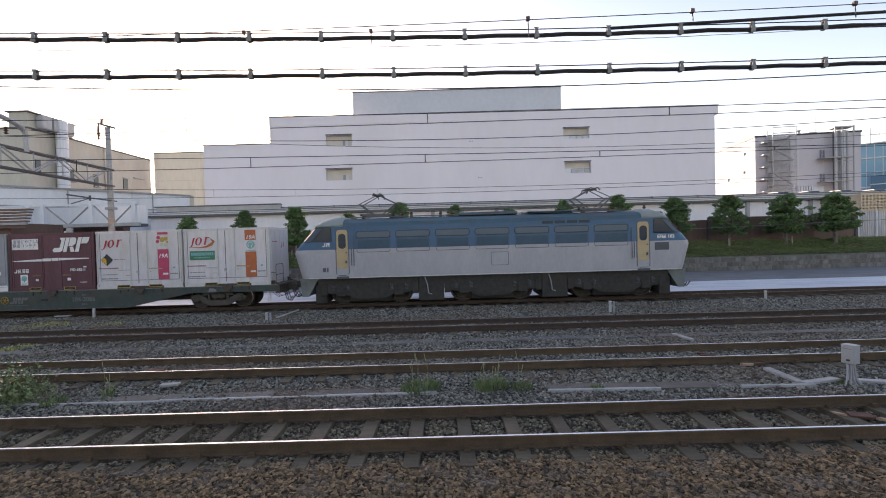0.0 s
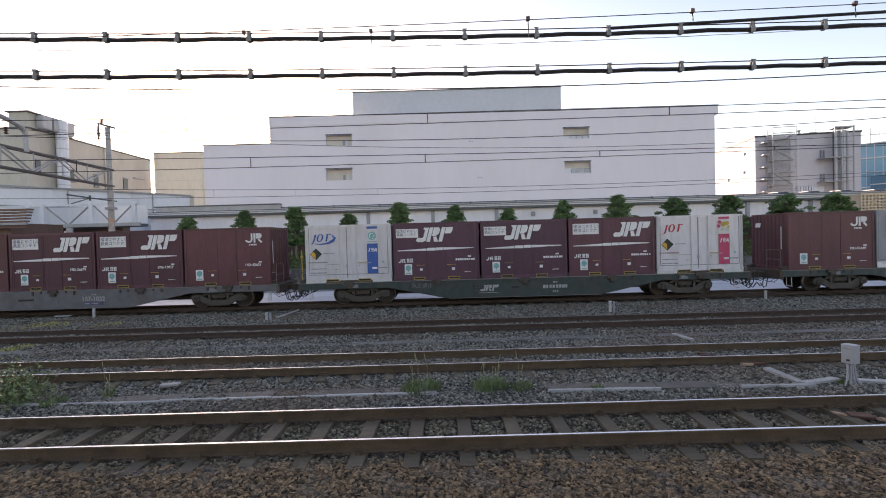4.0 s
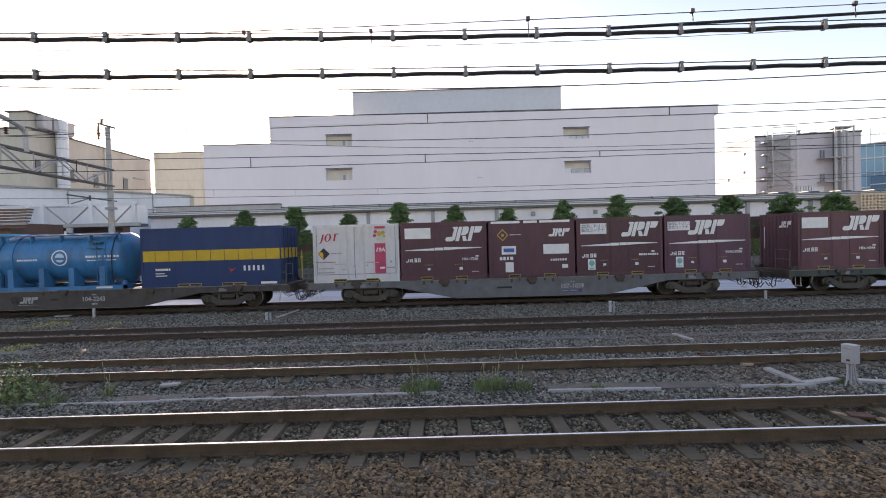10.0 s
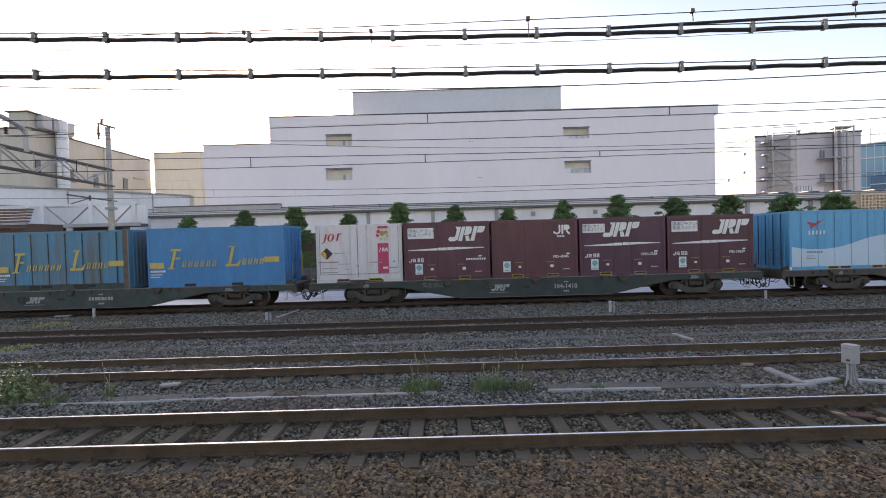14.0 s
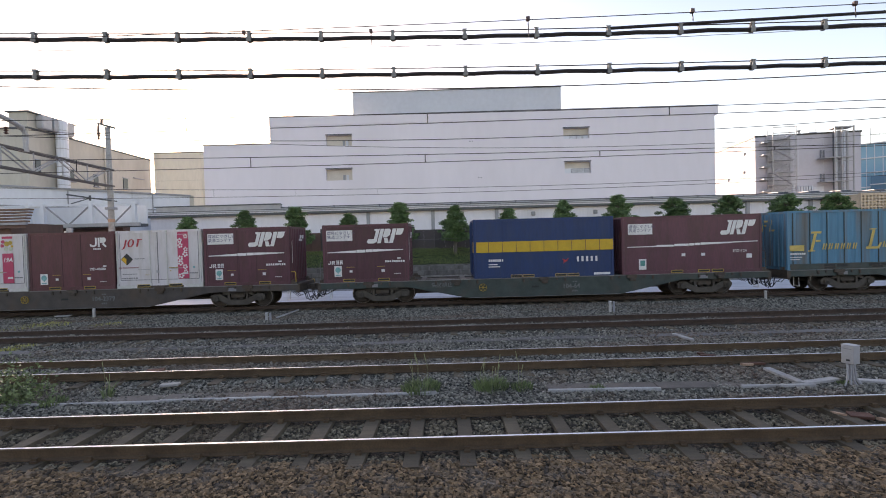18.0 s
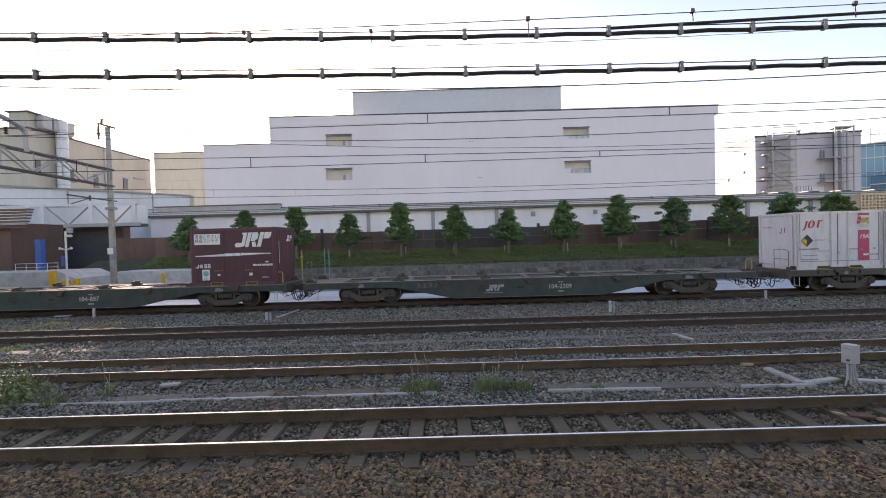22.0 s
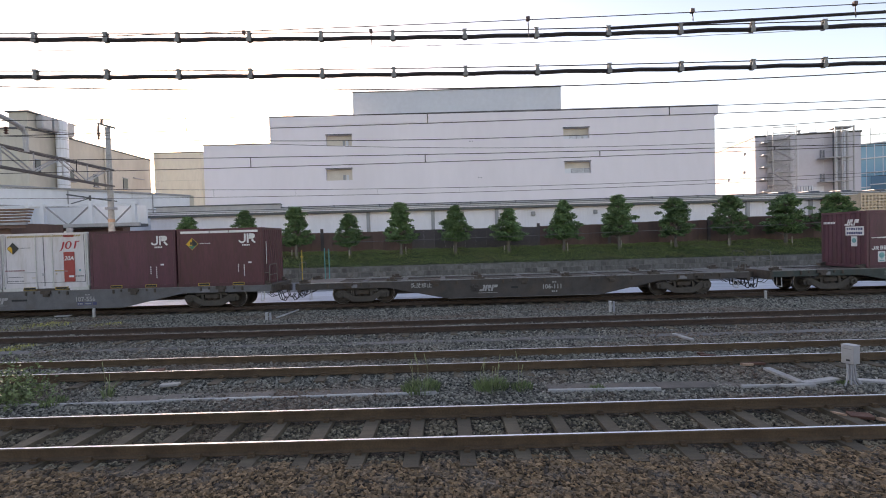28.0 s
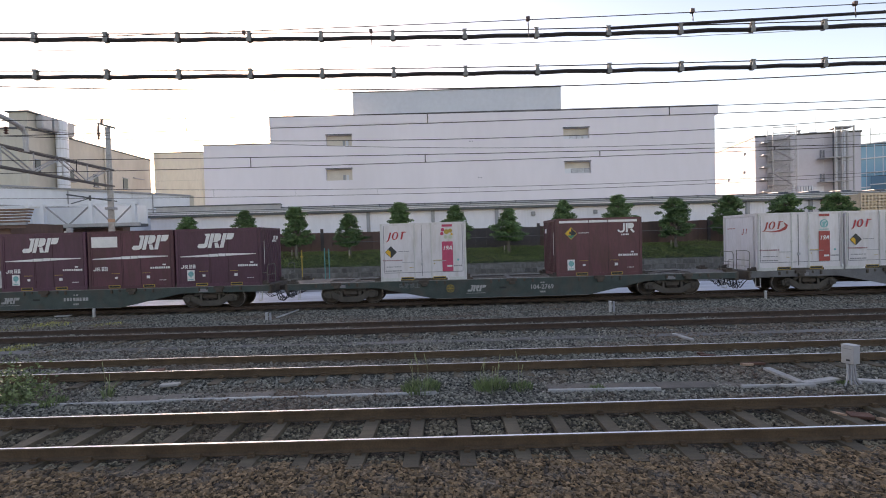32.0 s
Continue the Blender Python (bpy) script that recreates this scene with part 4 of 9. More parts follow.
# two thick feeder cables on hangers
FEEDERS = ((6.167, -0.0117, 0.0014), (5.523, -0.0122, 0.00112))
for cv in FEEDERS:
    y = 8.4
    up = (cv[0] + 0.105, cv[1], cv[2])
    wire("feeder_cable", y, cv, 0.036, CABLE, "thick black feeder cable slung under a carrier wire", -17.3, 16, 0.009)
    wire("carrier_wire", y, up, 0.009, WIRE, "thin carrier wire above a feeder cable", -17.3, 16)
    h = bmesh.new()
    prism(h, ((-0.05, 0.125), (0.042, 0.125), (0.022, 0.09), (0.045, -0.03), (0.034, -0.05), (-0.036, -0.05), (-0.045, -0.03), (-0.018, 0.09)), -0.042, -0.03, "y")
    prism(h, ((-0.05, 0.125), (0.042, 0.125), (0.022, 0.09), (0.045, -0.03), (0.034, -0.05), (-0.036, -0.05), (-0.045, -0.03), (-0.018, 0.09)), 0.03, 0.042, "y")
    box(h, -0.022, 0.02, -0.03, 0.03, -0.05, -0.02)
    box(h, -0.03, 0.025, -0.03, 0.03, 0.09, 0.125)
    h = mesh_of("hanger", h, mat("dull hanger steel", (0.2, 0.21, 0.21), 0.6) if "dull hanger steel" not in bpy.data.materials else bpy.data.materials["dull hanger steel"])
    for k in range(-8, 9):
        x = 0.47 + k * 1.265
        tagged(part("cable_hanger", h, None, None, "", (x, y, height(cv, x))), "grey clamp carrying a feeder cable", "cable hanger", "feeder cable hangers")
# wires over the first track
wire("feeder_cable", 8.4, (6.14, 0.031, 0), 0.027, CABLE, "second black feeder cable joining the upper one", 3.0, 16)
wire("contact_wire", TRACKS[0], (4.74, -0.0114, 0.0034), 0.0075, COPPER, "contact wire over a track", -17.3, 13)
wire("carrier_wire", TRACKS[0], (5.348, -0.0013, 0.0026), 0.004, WIRE_PALE, "slack thin wire over a track", -17.3, 13, 0.002)
wire("carrier_wire", 7.4, (5.951, 0.013, 0.00067), 0.0065, WIRE, "thin carrier wire over a track", -17.3, 13)
# compound lines over the other tracks: carrier, helper and contact wires with droppers
LINES = ((TRACKS[1], (5.365, -0.0044, 0.00071), (5.156, 0.0044, 0.00025), None, 5.3, -0.28),
         (TRACKS[2], (5.231, -0.0086, 0.00033), (4.995, 0.0037, 0.00037), (5.687, -0.0077, 0.00206), 5.4, -0.5),
         (TRAIN_Y, (4.949, -0.0096, 0.00089), (4.72, -0.0015, 0.00064), (6.773, -0.035, 0.0019), 3.75, 0.8))
for y, up, lo, top, step, first in LINES:
    r = 0.0085 if y < 12 else 0.011
    wire("helper_wire", y, up, r, WIRE, "helper wire above a contact wire", wob=0.001)
    wire("contact_wire", y, lo, r, COPPER, "contact wire over a track", wob=0.001)
    if top:
        wire("carrier_wire", y, top, r, WIRE, "carrier wire of the overhead line", -26, 26)
    for k in range(-4, 5):
        x = first + k * step
        wide = 0.45 if y == TRAIN_Y else 1.3
        tagged(part("dropper", tube(bmesh.new(), ((x, y, height(lo, x)), (x, y, height(up, x))), r * wide, 5), CABLE), "short dropper joining two overhead wires", "dropper", "overhead line droppers")
# small line fittings near the top of the view
INSUL = mat("brown insulator", (0.1, 0.05, 0.04), 0.3, 0, 5, 0.2, 0)
for x, y, z, h in ((3.95, 7.4, 6.02, 0.14), (1.4, 7.4, 5.97, 0.28), (6.47, 7.4, 6.06, 0.2), (-1.18, 8.4, 6.29, 0.24), (-3.42, 8.4, 6.33, 0.06)):
    f = thing("line_fitting", "small dark clamp on an overhead wire", "line fitting", "", (x, y, z))
    part("clamp", boxes((-0.03, 0.03, -0.03, 0.03, -0.02, 0.05), bevel=0.01), INSUL, f)
    part("rod", tube(bmesh.new(), ((0, 0, 0), (0.01, 0, -h)), 0.008, 6), WIRE, f)

# ---- catenary portal at the left ----
def portal():
    p = thing("catenary_portal", "grey lattice beam over the tracks on a round concrete pole", "portal", "", (-17.19, 24.5, GROUND_Z))
    g0 = -GROUND_Z
    bm = bmesh.new()
    tube(bm, ((0, 0, 0), (0, 0, 4), (0, 0, 8.85 + g0)), [0.165, 0.15, 0.115], 16)
    part("pole", bm, CONCRETE, p, "round grey concrete pole", smooth=True)
    part("band", tube(bmesh.new(), ((0, 0, 3.95 + g0), (0, 0, 4.12 + g0)), 0.158, 16), mat("faded orange band", (0.45, 0.27, 0.18), 0.6), p)
    part("plate", boxes((-0.14, 0.14, -0.2, -0.155, 2.3 + g0, 2.62 + g0)), MARK, p, "small white plate")
    part("bracket", boxes((-0.18, 0.22, -0.2, 0.17, 4.6 + g0, 4.72 + g0)), MIDGREY, p)
    part("crossarm", prism(bmesh.new(), ((-0.5, 9.02 + g0), (-0.5, 9.12 + g0), (0.35, 8.86 + g0), (0.35, 8.76 + g0)), -0.06, 0.06, "y"), DARKTRIM, p)
    for x in (-0.3,):
        part("insulator", tube(bmesh.new(), ((x, 0, 9.0 + g0), (x, 0, 9.25 + g0)), 0.06, 8), INSUL, p)
    part("insulator", tube(bmesh.new(), ((-0.48, 0, 9.05 + g0), (-0.48, 0, 8.6 + g0), (-0.48, 0, 8.2 + g0)), [0.03, 0.07, 0.03], 8), INSUL, p)
    zt, zb = 6.66 + g0, 5.82 + g0
    RISE = 0.012
    CHORD = mat("brown-grey steel angle", (0.13, 0.115, 0.11), 0.6, 0.1, 3, 0.2, 0.1)
    ys = np.linspace(-0.2, -24.0, 17)
    for xx in (-0.12, 0.12):
        for zz in (zt, zb):
            part("chord", prism(bmesh.new(), ((0.15, zz - 0.04), (0.15, zz + 0.04), (-24, zz + 0.04 + 24 * RISE), (-24, zz - 0.04 + 24 * RISE)), xx - 0.035, xx + 0.035, "x"), CHORD, p, "dark steel angle chord")
    for i in range(len(ys) - 1):
        a, b = ys[i], ys[i + 1]
        for xx in (-0.12, 0.12):
            part("brace", tube(bmesh.new(), ((xx, a, (zb if i % 2 else zt) - a * RISE), (xx, b, (zt if i % 2 else zb) - b * RISE)), 0.035, 5), STEELGREY, p)
        part("strut", tube(bmesh.new(), ((0.12, a, zb - a * RISE), (0.12, a, zt - a * RISE)), 0.03, 5), STEELGREY, p)
        part("batten", tube(bmesh.new(), ((-0.12, a, zt - a * RISE), (0.12, b, zt - b * RISE)), 0.03, 5), STEELGREY, p)
    # drop brackets from the beam to the wires over the nearer tracks
    for yy, top in ((TRACKS[0], 6.7), (7.4, 6.7), (8.4, 7.0), (TRACKS[1], 6.7), (TRACKS[2], 6.7)):
        part("drop_bracket", tube(bmesh.new(), ((0, yy - 24.5, top + g0), (0, yy - 24.5, 4.95 + g0)), 0.03, 6), STEELGREY, p)
    # hanger post with insulators over the goods line
    part("hanger_post", tube(bmesh.new(), ((0.16, -5.05, zt), (0.16, -5.05, zt + 0.72), (0.16, -5.2, zt + 0.95), (0.16, -5.6, zt + 1.08), (0.16, -7.2, zt + 1.38)), 0.1, 8), STEELGREY, p, "curved steel hanger")
    for yy, zz in ((-5.85, zt + 0.55), (-6.3, zt + 0.85)):
        ins = bmesh.new()
        lathe(ins, [(0.03, 0), (0.09, 0.04), (0.03, 0.09), (0.09, 0.14), (0.03, 0.19), (0.09, 0.24), (0.03, 0.3)], 10, "z")
        part("insulator", ins, INSUL, p, "", (0.1, yy, zz))
    arm = bmesh.new()
    tube(arm, ((0.1, 0.3, 5.06 + g0), (0.05, -1.4, 5.08 + g0), (0, -2.85, 5.12 + g0)), 0.035, 6)
    tube(arm, ((0.05, -1.5, 5.07 + g0), (0, -2.6, 4.72 + g0)), 0.025, 6)
    tube(arm, ((0.05, -1.5, 5.2 + g0), (0.05, -1.5, 4.95 + g0)), 0.05, 6)
    part("steady_arm", arm, DARKTRIM, p, "dark steady arm holding the contact wire")
    return p


portal()

# ---- lineside things beyond the train ----
def lamp_post(x, y, top, kind):
    p = thing("platform_post", "slim white lineside post with small lamps" if kind else "slim white lineside post with a short arm", "post", "", (x, y, GROUND_Z))
    h = top - GROUND_Z
    part("post", tube(bmesh.new(), ((0, 0, 0), (0, 0, h)), 0.055, 8), PIPE_WHITE, p)
    part("foot", boxes((-0.15, 0.15, -0.15, 0.15, 0, 0.06)), CONCRETE, p)
    if kind:
        for s in (-1, 1):
            part("lamp_head", tube(bmesh.new(), ((0.06 * s, 0, h - 1.05), (0.36 * s, -0.05, h - 0.97)), [0.03, 0.075], 8), PIPE_WHITE, p, "small white lamp head")
        part("lamp_head", boxes((0.05, 0.35, -0.12, 0.12, h - 0.35, h - 0.2), bevel=0.04), PIPE_WHITE, p)
        part("sign", boxes((-0.24, -0.06, -0.08, -0.05, 2.1, 2.7)), BLUE_BAND, p, "narrow blue sign")
        part("box", boxes((-0.05, 0.25, 0.1, 0.3, h - 0.1, h + 0.2), bevel=0.03), MIDGREY, p)
    else:
        part("arm", boxes((0, 1.3, -0.05, 0.05, h - 0.09, h - 0.02), (0, 1.3, -0.05, 0.05, h - 0.28, h - 0.22)), PIPE_WHITE, p)
        part("lamp_head", tube(bmesh.new(), ((-0.05, 0, h - 0.8), (-0.22, 0, h - 0.78), (-0.4, 0, h - 0.9)), [0.05, 0.12, 0.1], 8), PIPE_WHITE, p, "white lamp head")
    return p


lamp_post(-21.62, 27.0, 3.65, 1)
lamp_post(-13.76, 27.0, 3.5, 0)
# concrete ramp and platform end with yellow posts
ramp = thing("platform_ramp", "pale concrete platform ramp behind the goods line", "platform", "", (0, 0, 0), "structure")
bm = bmesh.new()
prism(bm, ((-60, GROUND_Z), (-24.0, GROUND_Z), (-24.0, 1.24), (-60, 1.24)), 29.3, 32.9, "y")
part("platform", bm, CONCRETE_PALE, ramp)
bm = bmesh.new()
prism(bm, ((-24.0, GROUND_Z), (-22.95, GROUND_Z), (-22.95, 0.78), (-24.0, 1.24)), 29.3, 32.9, "y")
part("slope", bm, CONCRETE_PALE, ramp)
bm = bmesh.new()
prism(bm, ((-25.8, GROUND_Z), (-16.1, GROUND_Z), (-16.1, 0.55), (-17.4, 0.6), (-17.4, 0.86), (-21.0, 0.92), (-23.6, 0.9), (-25.8, 0.58)), 33.0, 36.0, "y")
part("kerb_wall", bm, CONCRETE_PALE, ramp, "pale concrete kerb wall")
for x, w, h, y in ((-23.45, 0.42, 1.8, 28.2), (-22.5, 0.45, 1.22, 28.0), (-21.95, 0.3, 1.32, 28.1), (-18.5, 0.16, 1.35, 31.0), (-8.9, 0.14, 0.6, 32)):
    b = thing("marker_post", "yellow safety marker post beside the ramp", "marker post", "yellow marker posts", (x, y, GROUND_Z))
    part("post", boxes((-w / 2, w / 2, -0.1, 0.1, 0, h), bevel=0.03), ORANGE_Y, b)
    part("base", boxes((-w / 2 - 0.08, w / 2 + 0.08, -0.18, 0.18, 0, 0.05)), CONCRETE, b)
TEAL_POLE = mat("teal painted pole", (0.08, 0.3, 0.28), 0.5, 0, 4, 0.15, 0.05)
for x, y, top, m, what in ((-8.35, 33.0, 2.2, TEAL_POLE, "slim teal pole beside the service road"), (-8.1, 33.2, 2.15, TEAL_POLE, "slim teal pole beside the service road"), (-9.95, 33.0, 2.1, YELLOW, "slim faded yellow post with a small crosspiece")):
    p = thing("slim_post", what, "post", "", (x, y, GROUND_Z))
    part("pole", tube(bmesh.new(), ((0, 0, 0), (0, 0, top - GROUND_Z)), 0.035, 8), m, p)
    part("foot", boxes((-0.12, 0.12, -0.12, 0.12, 0, 0.05)), CONCRETE, p)
    if m is YELLOW:
        part("crosspiece", boxes((-0.1, 0.1, -0.04, 0.04, top - GROUND_Z - 0.5, top - GROUND_Z - 0.4)), m, p)
rail = thing("guard_rail", "pale pipe guard rail on the platform", "railing", "", (-28.2, 31, 1.24))
for k in range(5):
    part("upright", tube(bmesh.new(), ((k * 0.7, 0, 0), (k * 0.7, 0, 0.52)), 0.02, 6), PIPE_WHITE, rail)
for z in (0.25, 0.5):
    part("bar", tube(bmesh.new(), ((0, 0, z), (2.8, 0, z)), 0.018, 6), PIPE_WHITE, rail)
col = thing("platform_column", "blue-painted platform column", "column", "", (-27.8, 32.5, 1.24))
part("shaft", boxes((-0.2, 0.2, -0.2, 0.2, 0, 2.1)), BLUE_BAND, col)
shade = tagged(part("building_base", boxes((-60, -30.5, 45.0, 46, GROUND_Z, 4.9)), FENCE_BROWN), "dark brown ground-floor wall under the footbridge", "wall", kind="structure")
# flat dark panel on the wall paints the shade inside an opening
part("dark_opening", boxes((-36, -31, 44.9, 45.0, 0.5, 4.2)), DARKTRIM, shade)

# old tiled roof at the far left
hut = thing("hut", "small hut with a brown tiled roof", "hut", "", (-33.0, 36, 0))
part("wall", boxes((-9, 0, 0, 5, GROUND_Z, 4.75)), FENCE_BROWN, hut)
for k in range(5):
    bm = bmesh.new()
    box(bm, -9.5, 1.6 - k * 0.3, -0.6 + k * 0.45, -0.1 + k * 0.45, 4.75 + k * 0.26, 4.88 + k * 0.26)
    part("roof_course", bm, mat("brown roof tile", (0.17, 0.1, 0.07), 0.7, 0, 4, 0.3, 0.2, 30) if k == 0 else bpy.data.materials["brown roof tile"], hut)
part("gutter", boxes((-9.5, 1.9, -0.8, -0.6, 4.55, 4.72)), MIDGREY, hut)
part("fascia", boxes((-9.5, 1.7, -0.6, -0.5, 4.3, 4.72)), FENCE_BROWN, hut)

# ---- small things among the tracks ----
LID_GREY = mat("dusty flat lid", (0.15, 0.14, 0.13), 0.85, 0, 3, 0.25, 0.3, 50, (0.13, 0.11, 0.095), 0.6, (1, 1, 1), 2.0, 0.2)
CONCRETE_EDGE = mat("dusty trough edge", (0.47, 0.46, 0.44), 0.8, 0, 4, 0.25, 0.25, 50, (0.16, 0.14, 0.12), 0.7, (1, 1, 1), 4.0, 0.15)
LID = mat("dusty trough lid", (0.15, 0.13, 0.11), 0.85, 0, 3, 0.2, 0.3, 50, (0.11, 0.09, 0.08), 0.6, (1, 1, 1), 2.0, 0.2)


def cable_trough():
    t = tagged(new("cable_trough"), "pale concrete cable trough half sunk in ballast", "cable trough", kind="structure")
    t.location = (0, 8.55, -0.197)
    lid = mesh_of("trough_lid", boxes((-0.49, 0.49, -0.018, 0.33, -0.03, 0.03), bevel=0.008), LID)
    lip = mesh_of("trough_edge", boxes((-0.497, 0.497, -0.085, -0.02, -0.05, 0.052), bevel=0.008), CONCRETE_EDGE)
    r = random.Random(3)
    for k in range(-12, 12):
        x = k * 1.0 + 0.3
        if -0.2 < x < 1.6:
            continue
        m = pose(x, (0.012 * x if x < 0 else -0.036 * x) + r.uniform(-0.012, 0.012), r.uniform(-0.012, 0.006), r.uniform(-1, 1), 0, (0.7 if x < 0 else -2.0) + r.uniform(-0.5, 0.5))
        if x < 6.2:
            part("trough_lid", lid, None, t, "", m)
        if x < 4.0:
            part("trough_edge", lip, None, t, "", m)


cable_trough()


def flush_trough():
    """A row of flat lids sunk level with the stones between two tracks."""
    t = tagged(new("flush_trough"), "flat dusty grey trough lids sunk level with the ballast", "cable trough", kind="structure")
    t.location = (0, 12.86, -0.186)
    lids = [mesh_of("trough_lid", boxes((-0.495, 0.495, -w, w, -0.03, 0.02), bevel=0.008), LID_GREY) for w in (0.16, 0.19)]
    r = random.Random(9)
    for k in range(-15, 16):
        part("trough_lid", lids[k % 2], None, t, "", pose(k * 1.0, r.uniform(-0.015, 0.015), r.uniform(-0.012, 0.004), r.uniform(-1, 1), 0, r.uniform(-0.6, 0.6)))


flush_trough()


CONCRETE_MID = mat("dusty concrete slab", (0.42, 0.405, 0.385), 0.8, 0, 2.5, 0.15, 0.25, 50, (0.2, 0.18, 0.15), 0.5, (1, 1, 1), 3.0, 0.1)


def slab(x0, y0, x1, y1, w, label):
    t = tagged(new("trough_cover"), label, "trough cover", "branch trough covers")
    d = Vector((x1 - x0, y1 - y0, 0))
    t.matrix_basis = Matrix.LocRotScale((x0, y0, -0.15), Euler((0, 0, math.atan2(d.y, d.x))), None)
    L, n = d.length, max(1, round(d.length / 0.55))
    for i in range(n):
        part("cover_slab", boxes((i * L / n + 0.01, (i + 1) * L / n - 0.006, -w / 2, w / 2, -0.03, 0.022), bevel=0.008), CONCRETE_MID, t)


slab(6.38, 9.4, 6.36, 8.45, 0.15, "pale concrete trough cover crossing towards the main trough")
slab(6.36, 8.42, 7.12, 8.62, 0.14, "pale concrete trough cover leading to the relay box")
slab(7.4, 8.5, 8.9, 8.0, 0.16, "pale concrete trough cover beside the relay box")
slab(5.2, 8.34, 6.5, 8.3, 0.07, "pale concrete trough cover among the ballast")
slab(6.2, 12.85, 6.3, 12.05, 0.12, "short pale concrete slab between the tracks")


def relay_box():
    b = thing("relay_box", "white lineside relay box on four bent conduits", "relay box", "", Matrix.LocRotScale((7.17, 8.36, -0.17), None, (0.8, 0.8, 1.03)))
    part("case", boxes((-0.125, 0.125, -0.11, 0.11, 0.36, 0.67), bevel=0.012), mat("off-white enamel", (0.42, 0.42, 0.425), 0.4, 0, 4, 0.08, 0.05, 40, (0.3, 0.24, 0.18), 0.3), b, "off-white sheet-metal case", pose(0, 0, 0, 0, 0, -70))
    part("lid", boxes((-0.132, 0.132, -0.117, 0.117, 0.67, 0.685), bevel=0.006), bpy.data.materials["off-white enamel"], b, "", pose(0, 0, 0, 0, 0, -70))
    part("nameplate", boxes((-0.02, 0.05, -0.116, -0.11, 0.41, 0.44)), BLACK, b, "dark plate", pose(0, 0, 0, 0, 0, -70))
    part("nameplate", boxes((-0.09, 0.08, -0.116, -0.11, 0.615, 0.625)), GREYMARK, b, "", pose(0, 0, 0, 0, 0, -70))
    for i, x in enumerate((-0.07, -0.015, 0.035, 0.085)):
        part("conduit", tube(bmesh.new(), ((x, 0, 0.38), (x, -0.01, 0.2), (x * 1.3, -0.02, 0.09), (x * 2.4, -0.05, -0.02)), 0.024, 8), STEELGREY, b)


relay_box()
for x, y, h in ((-14.95, 20.0, 0.36), (13.65, 20.1, 0.32), (-6.62, 17.4, 0.36), (6.06, 17.35, 0.45)):
    p = thing("marker_stake", "short white concrete lineside stake", "stake", "lineside stakes", (x, y, -0.32))
    part("stake", boxes((-0.045, 0.045, -0.045, 0.045, 0, h), bevel=0.015), CONCRETE_PALE, p)
    part("cap", boxes((-0.05, 0.05, -0.05, 0.05, h, h + 0.03), bevel=0.012), MARK, p)
    if abs(x) < 7:
        part("stake_pair", boxes((0.1, 0.17, -0.04, 0.04, 0, h + 0.02), bevel=0.015), MIDGREY, p)
        part("clip", boxes((0.04, 0.12, -0.02, 0.02, h * 0.6, h * 0.7)), STEELGREY, p)
PLANK = mat("splintered timber", (0.5, 0.33, 0.23), 0.8, 0, 8, 0.3, 0.4, 60, (0.3, 0.16, 0.1), 0.5, (6, 1, 1))
RUSTY = mat("rusted steel offcut", (0.13, 0.06, 0.04), 0.8, 0.1, 8, 0.3, 0.3, 60)
SPLINTER = ((-0.5, -0.2), (-0.2, -0.5), (0.35, -0.32), (0.5, 0.05), (0.2, 0.18), (0.3, 0.5), (-0.25, 0.34))
SLAB_EDGE = ((-0.5, -0.5), (0.44, -0.5), (0.5, -0.3), (0.5, 0.5), (-0.38, 0.5), (-0.5, 0.36))
for x, y, a, l, w, m, what in ((6.13, 9.62, 150, 0.24, 0.1, PLANK, "splintered pale timber offcut lying on ballast"), (6.36, 9.66, 175, 0.3, 0.1, RUSTY, "rusted plate lying beside a rail"), (5.72, 10.3, 172, 0.3, 0.1, RUSTY, "rusted plate lying between rails"), (5.66, 10.5, 20, 0.14, 0.1, RUSTY, "rusted scrap lying between rails"),
                               (5.8, 6.98, 118, 0.2, 0.055, PLANK, "broken pale timber scrap lying between rails"), (6.05, 6.9, 160, 0.3, 0.2, RUSTY, "rusted plate lying between rails"), (6.26, 6.72, 135, 0.2, 0.055, PLANK, "broken pale timber scrap lying between rails"), (-6.4, 10.3, 20, 0.35, 0.22, RUSTY, "flat rusted plate lying between rails"),
                               (-5.5, 9.3, 10, 0.34, 0.16, CONCRETE, "flat pale slab lying on ballast"), (-16.5, 20.3, 5, 0.6, 0.2, CONCRETE_PALE, "pale slab lying by the goods line"), (-6.42, 19.2, 83, 2.0, 0.09, CONCRETE_PALE, "long thin pale batten lying by the goods line"), (-11.4, 14.4, 3, 0.3, 0.14, ORANGE_Y, "small yellow marker plate on the sleeper ends")):
    shape = SPLINTER if m is PLANK else SLAB_EDGE
    t = tagged(new("debris"), what, "debris")
    t.matrix_basis = pose(x, y, bed_height(y) + 0.045, 0, 3 if m is PLANK else 0, a)
    part("piece", prism(bmesh.new(), [(u * l, v * w) for u, v in shape], -0.02, 0.02, "z"), m, t)


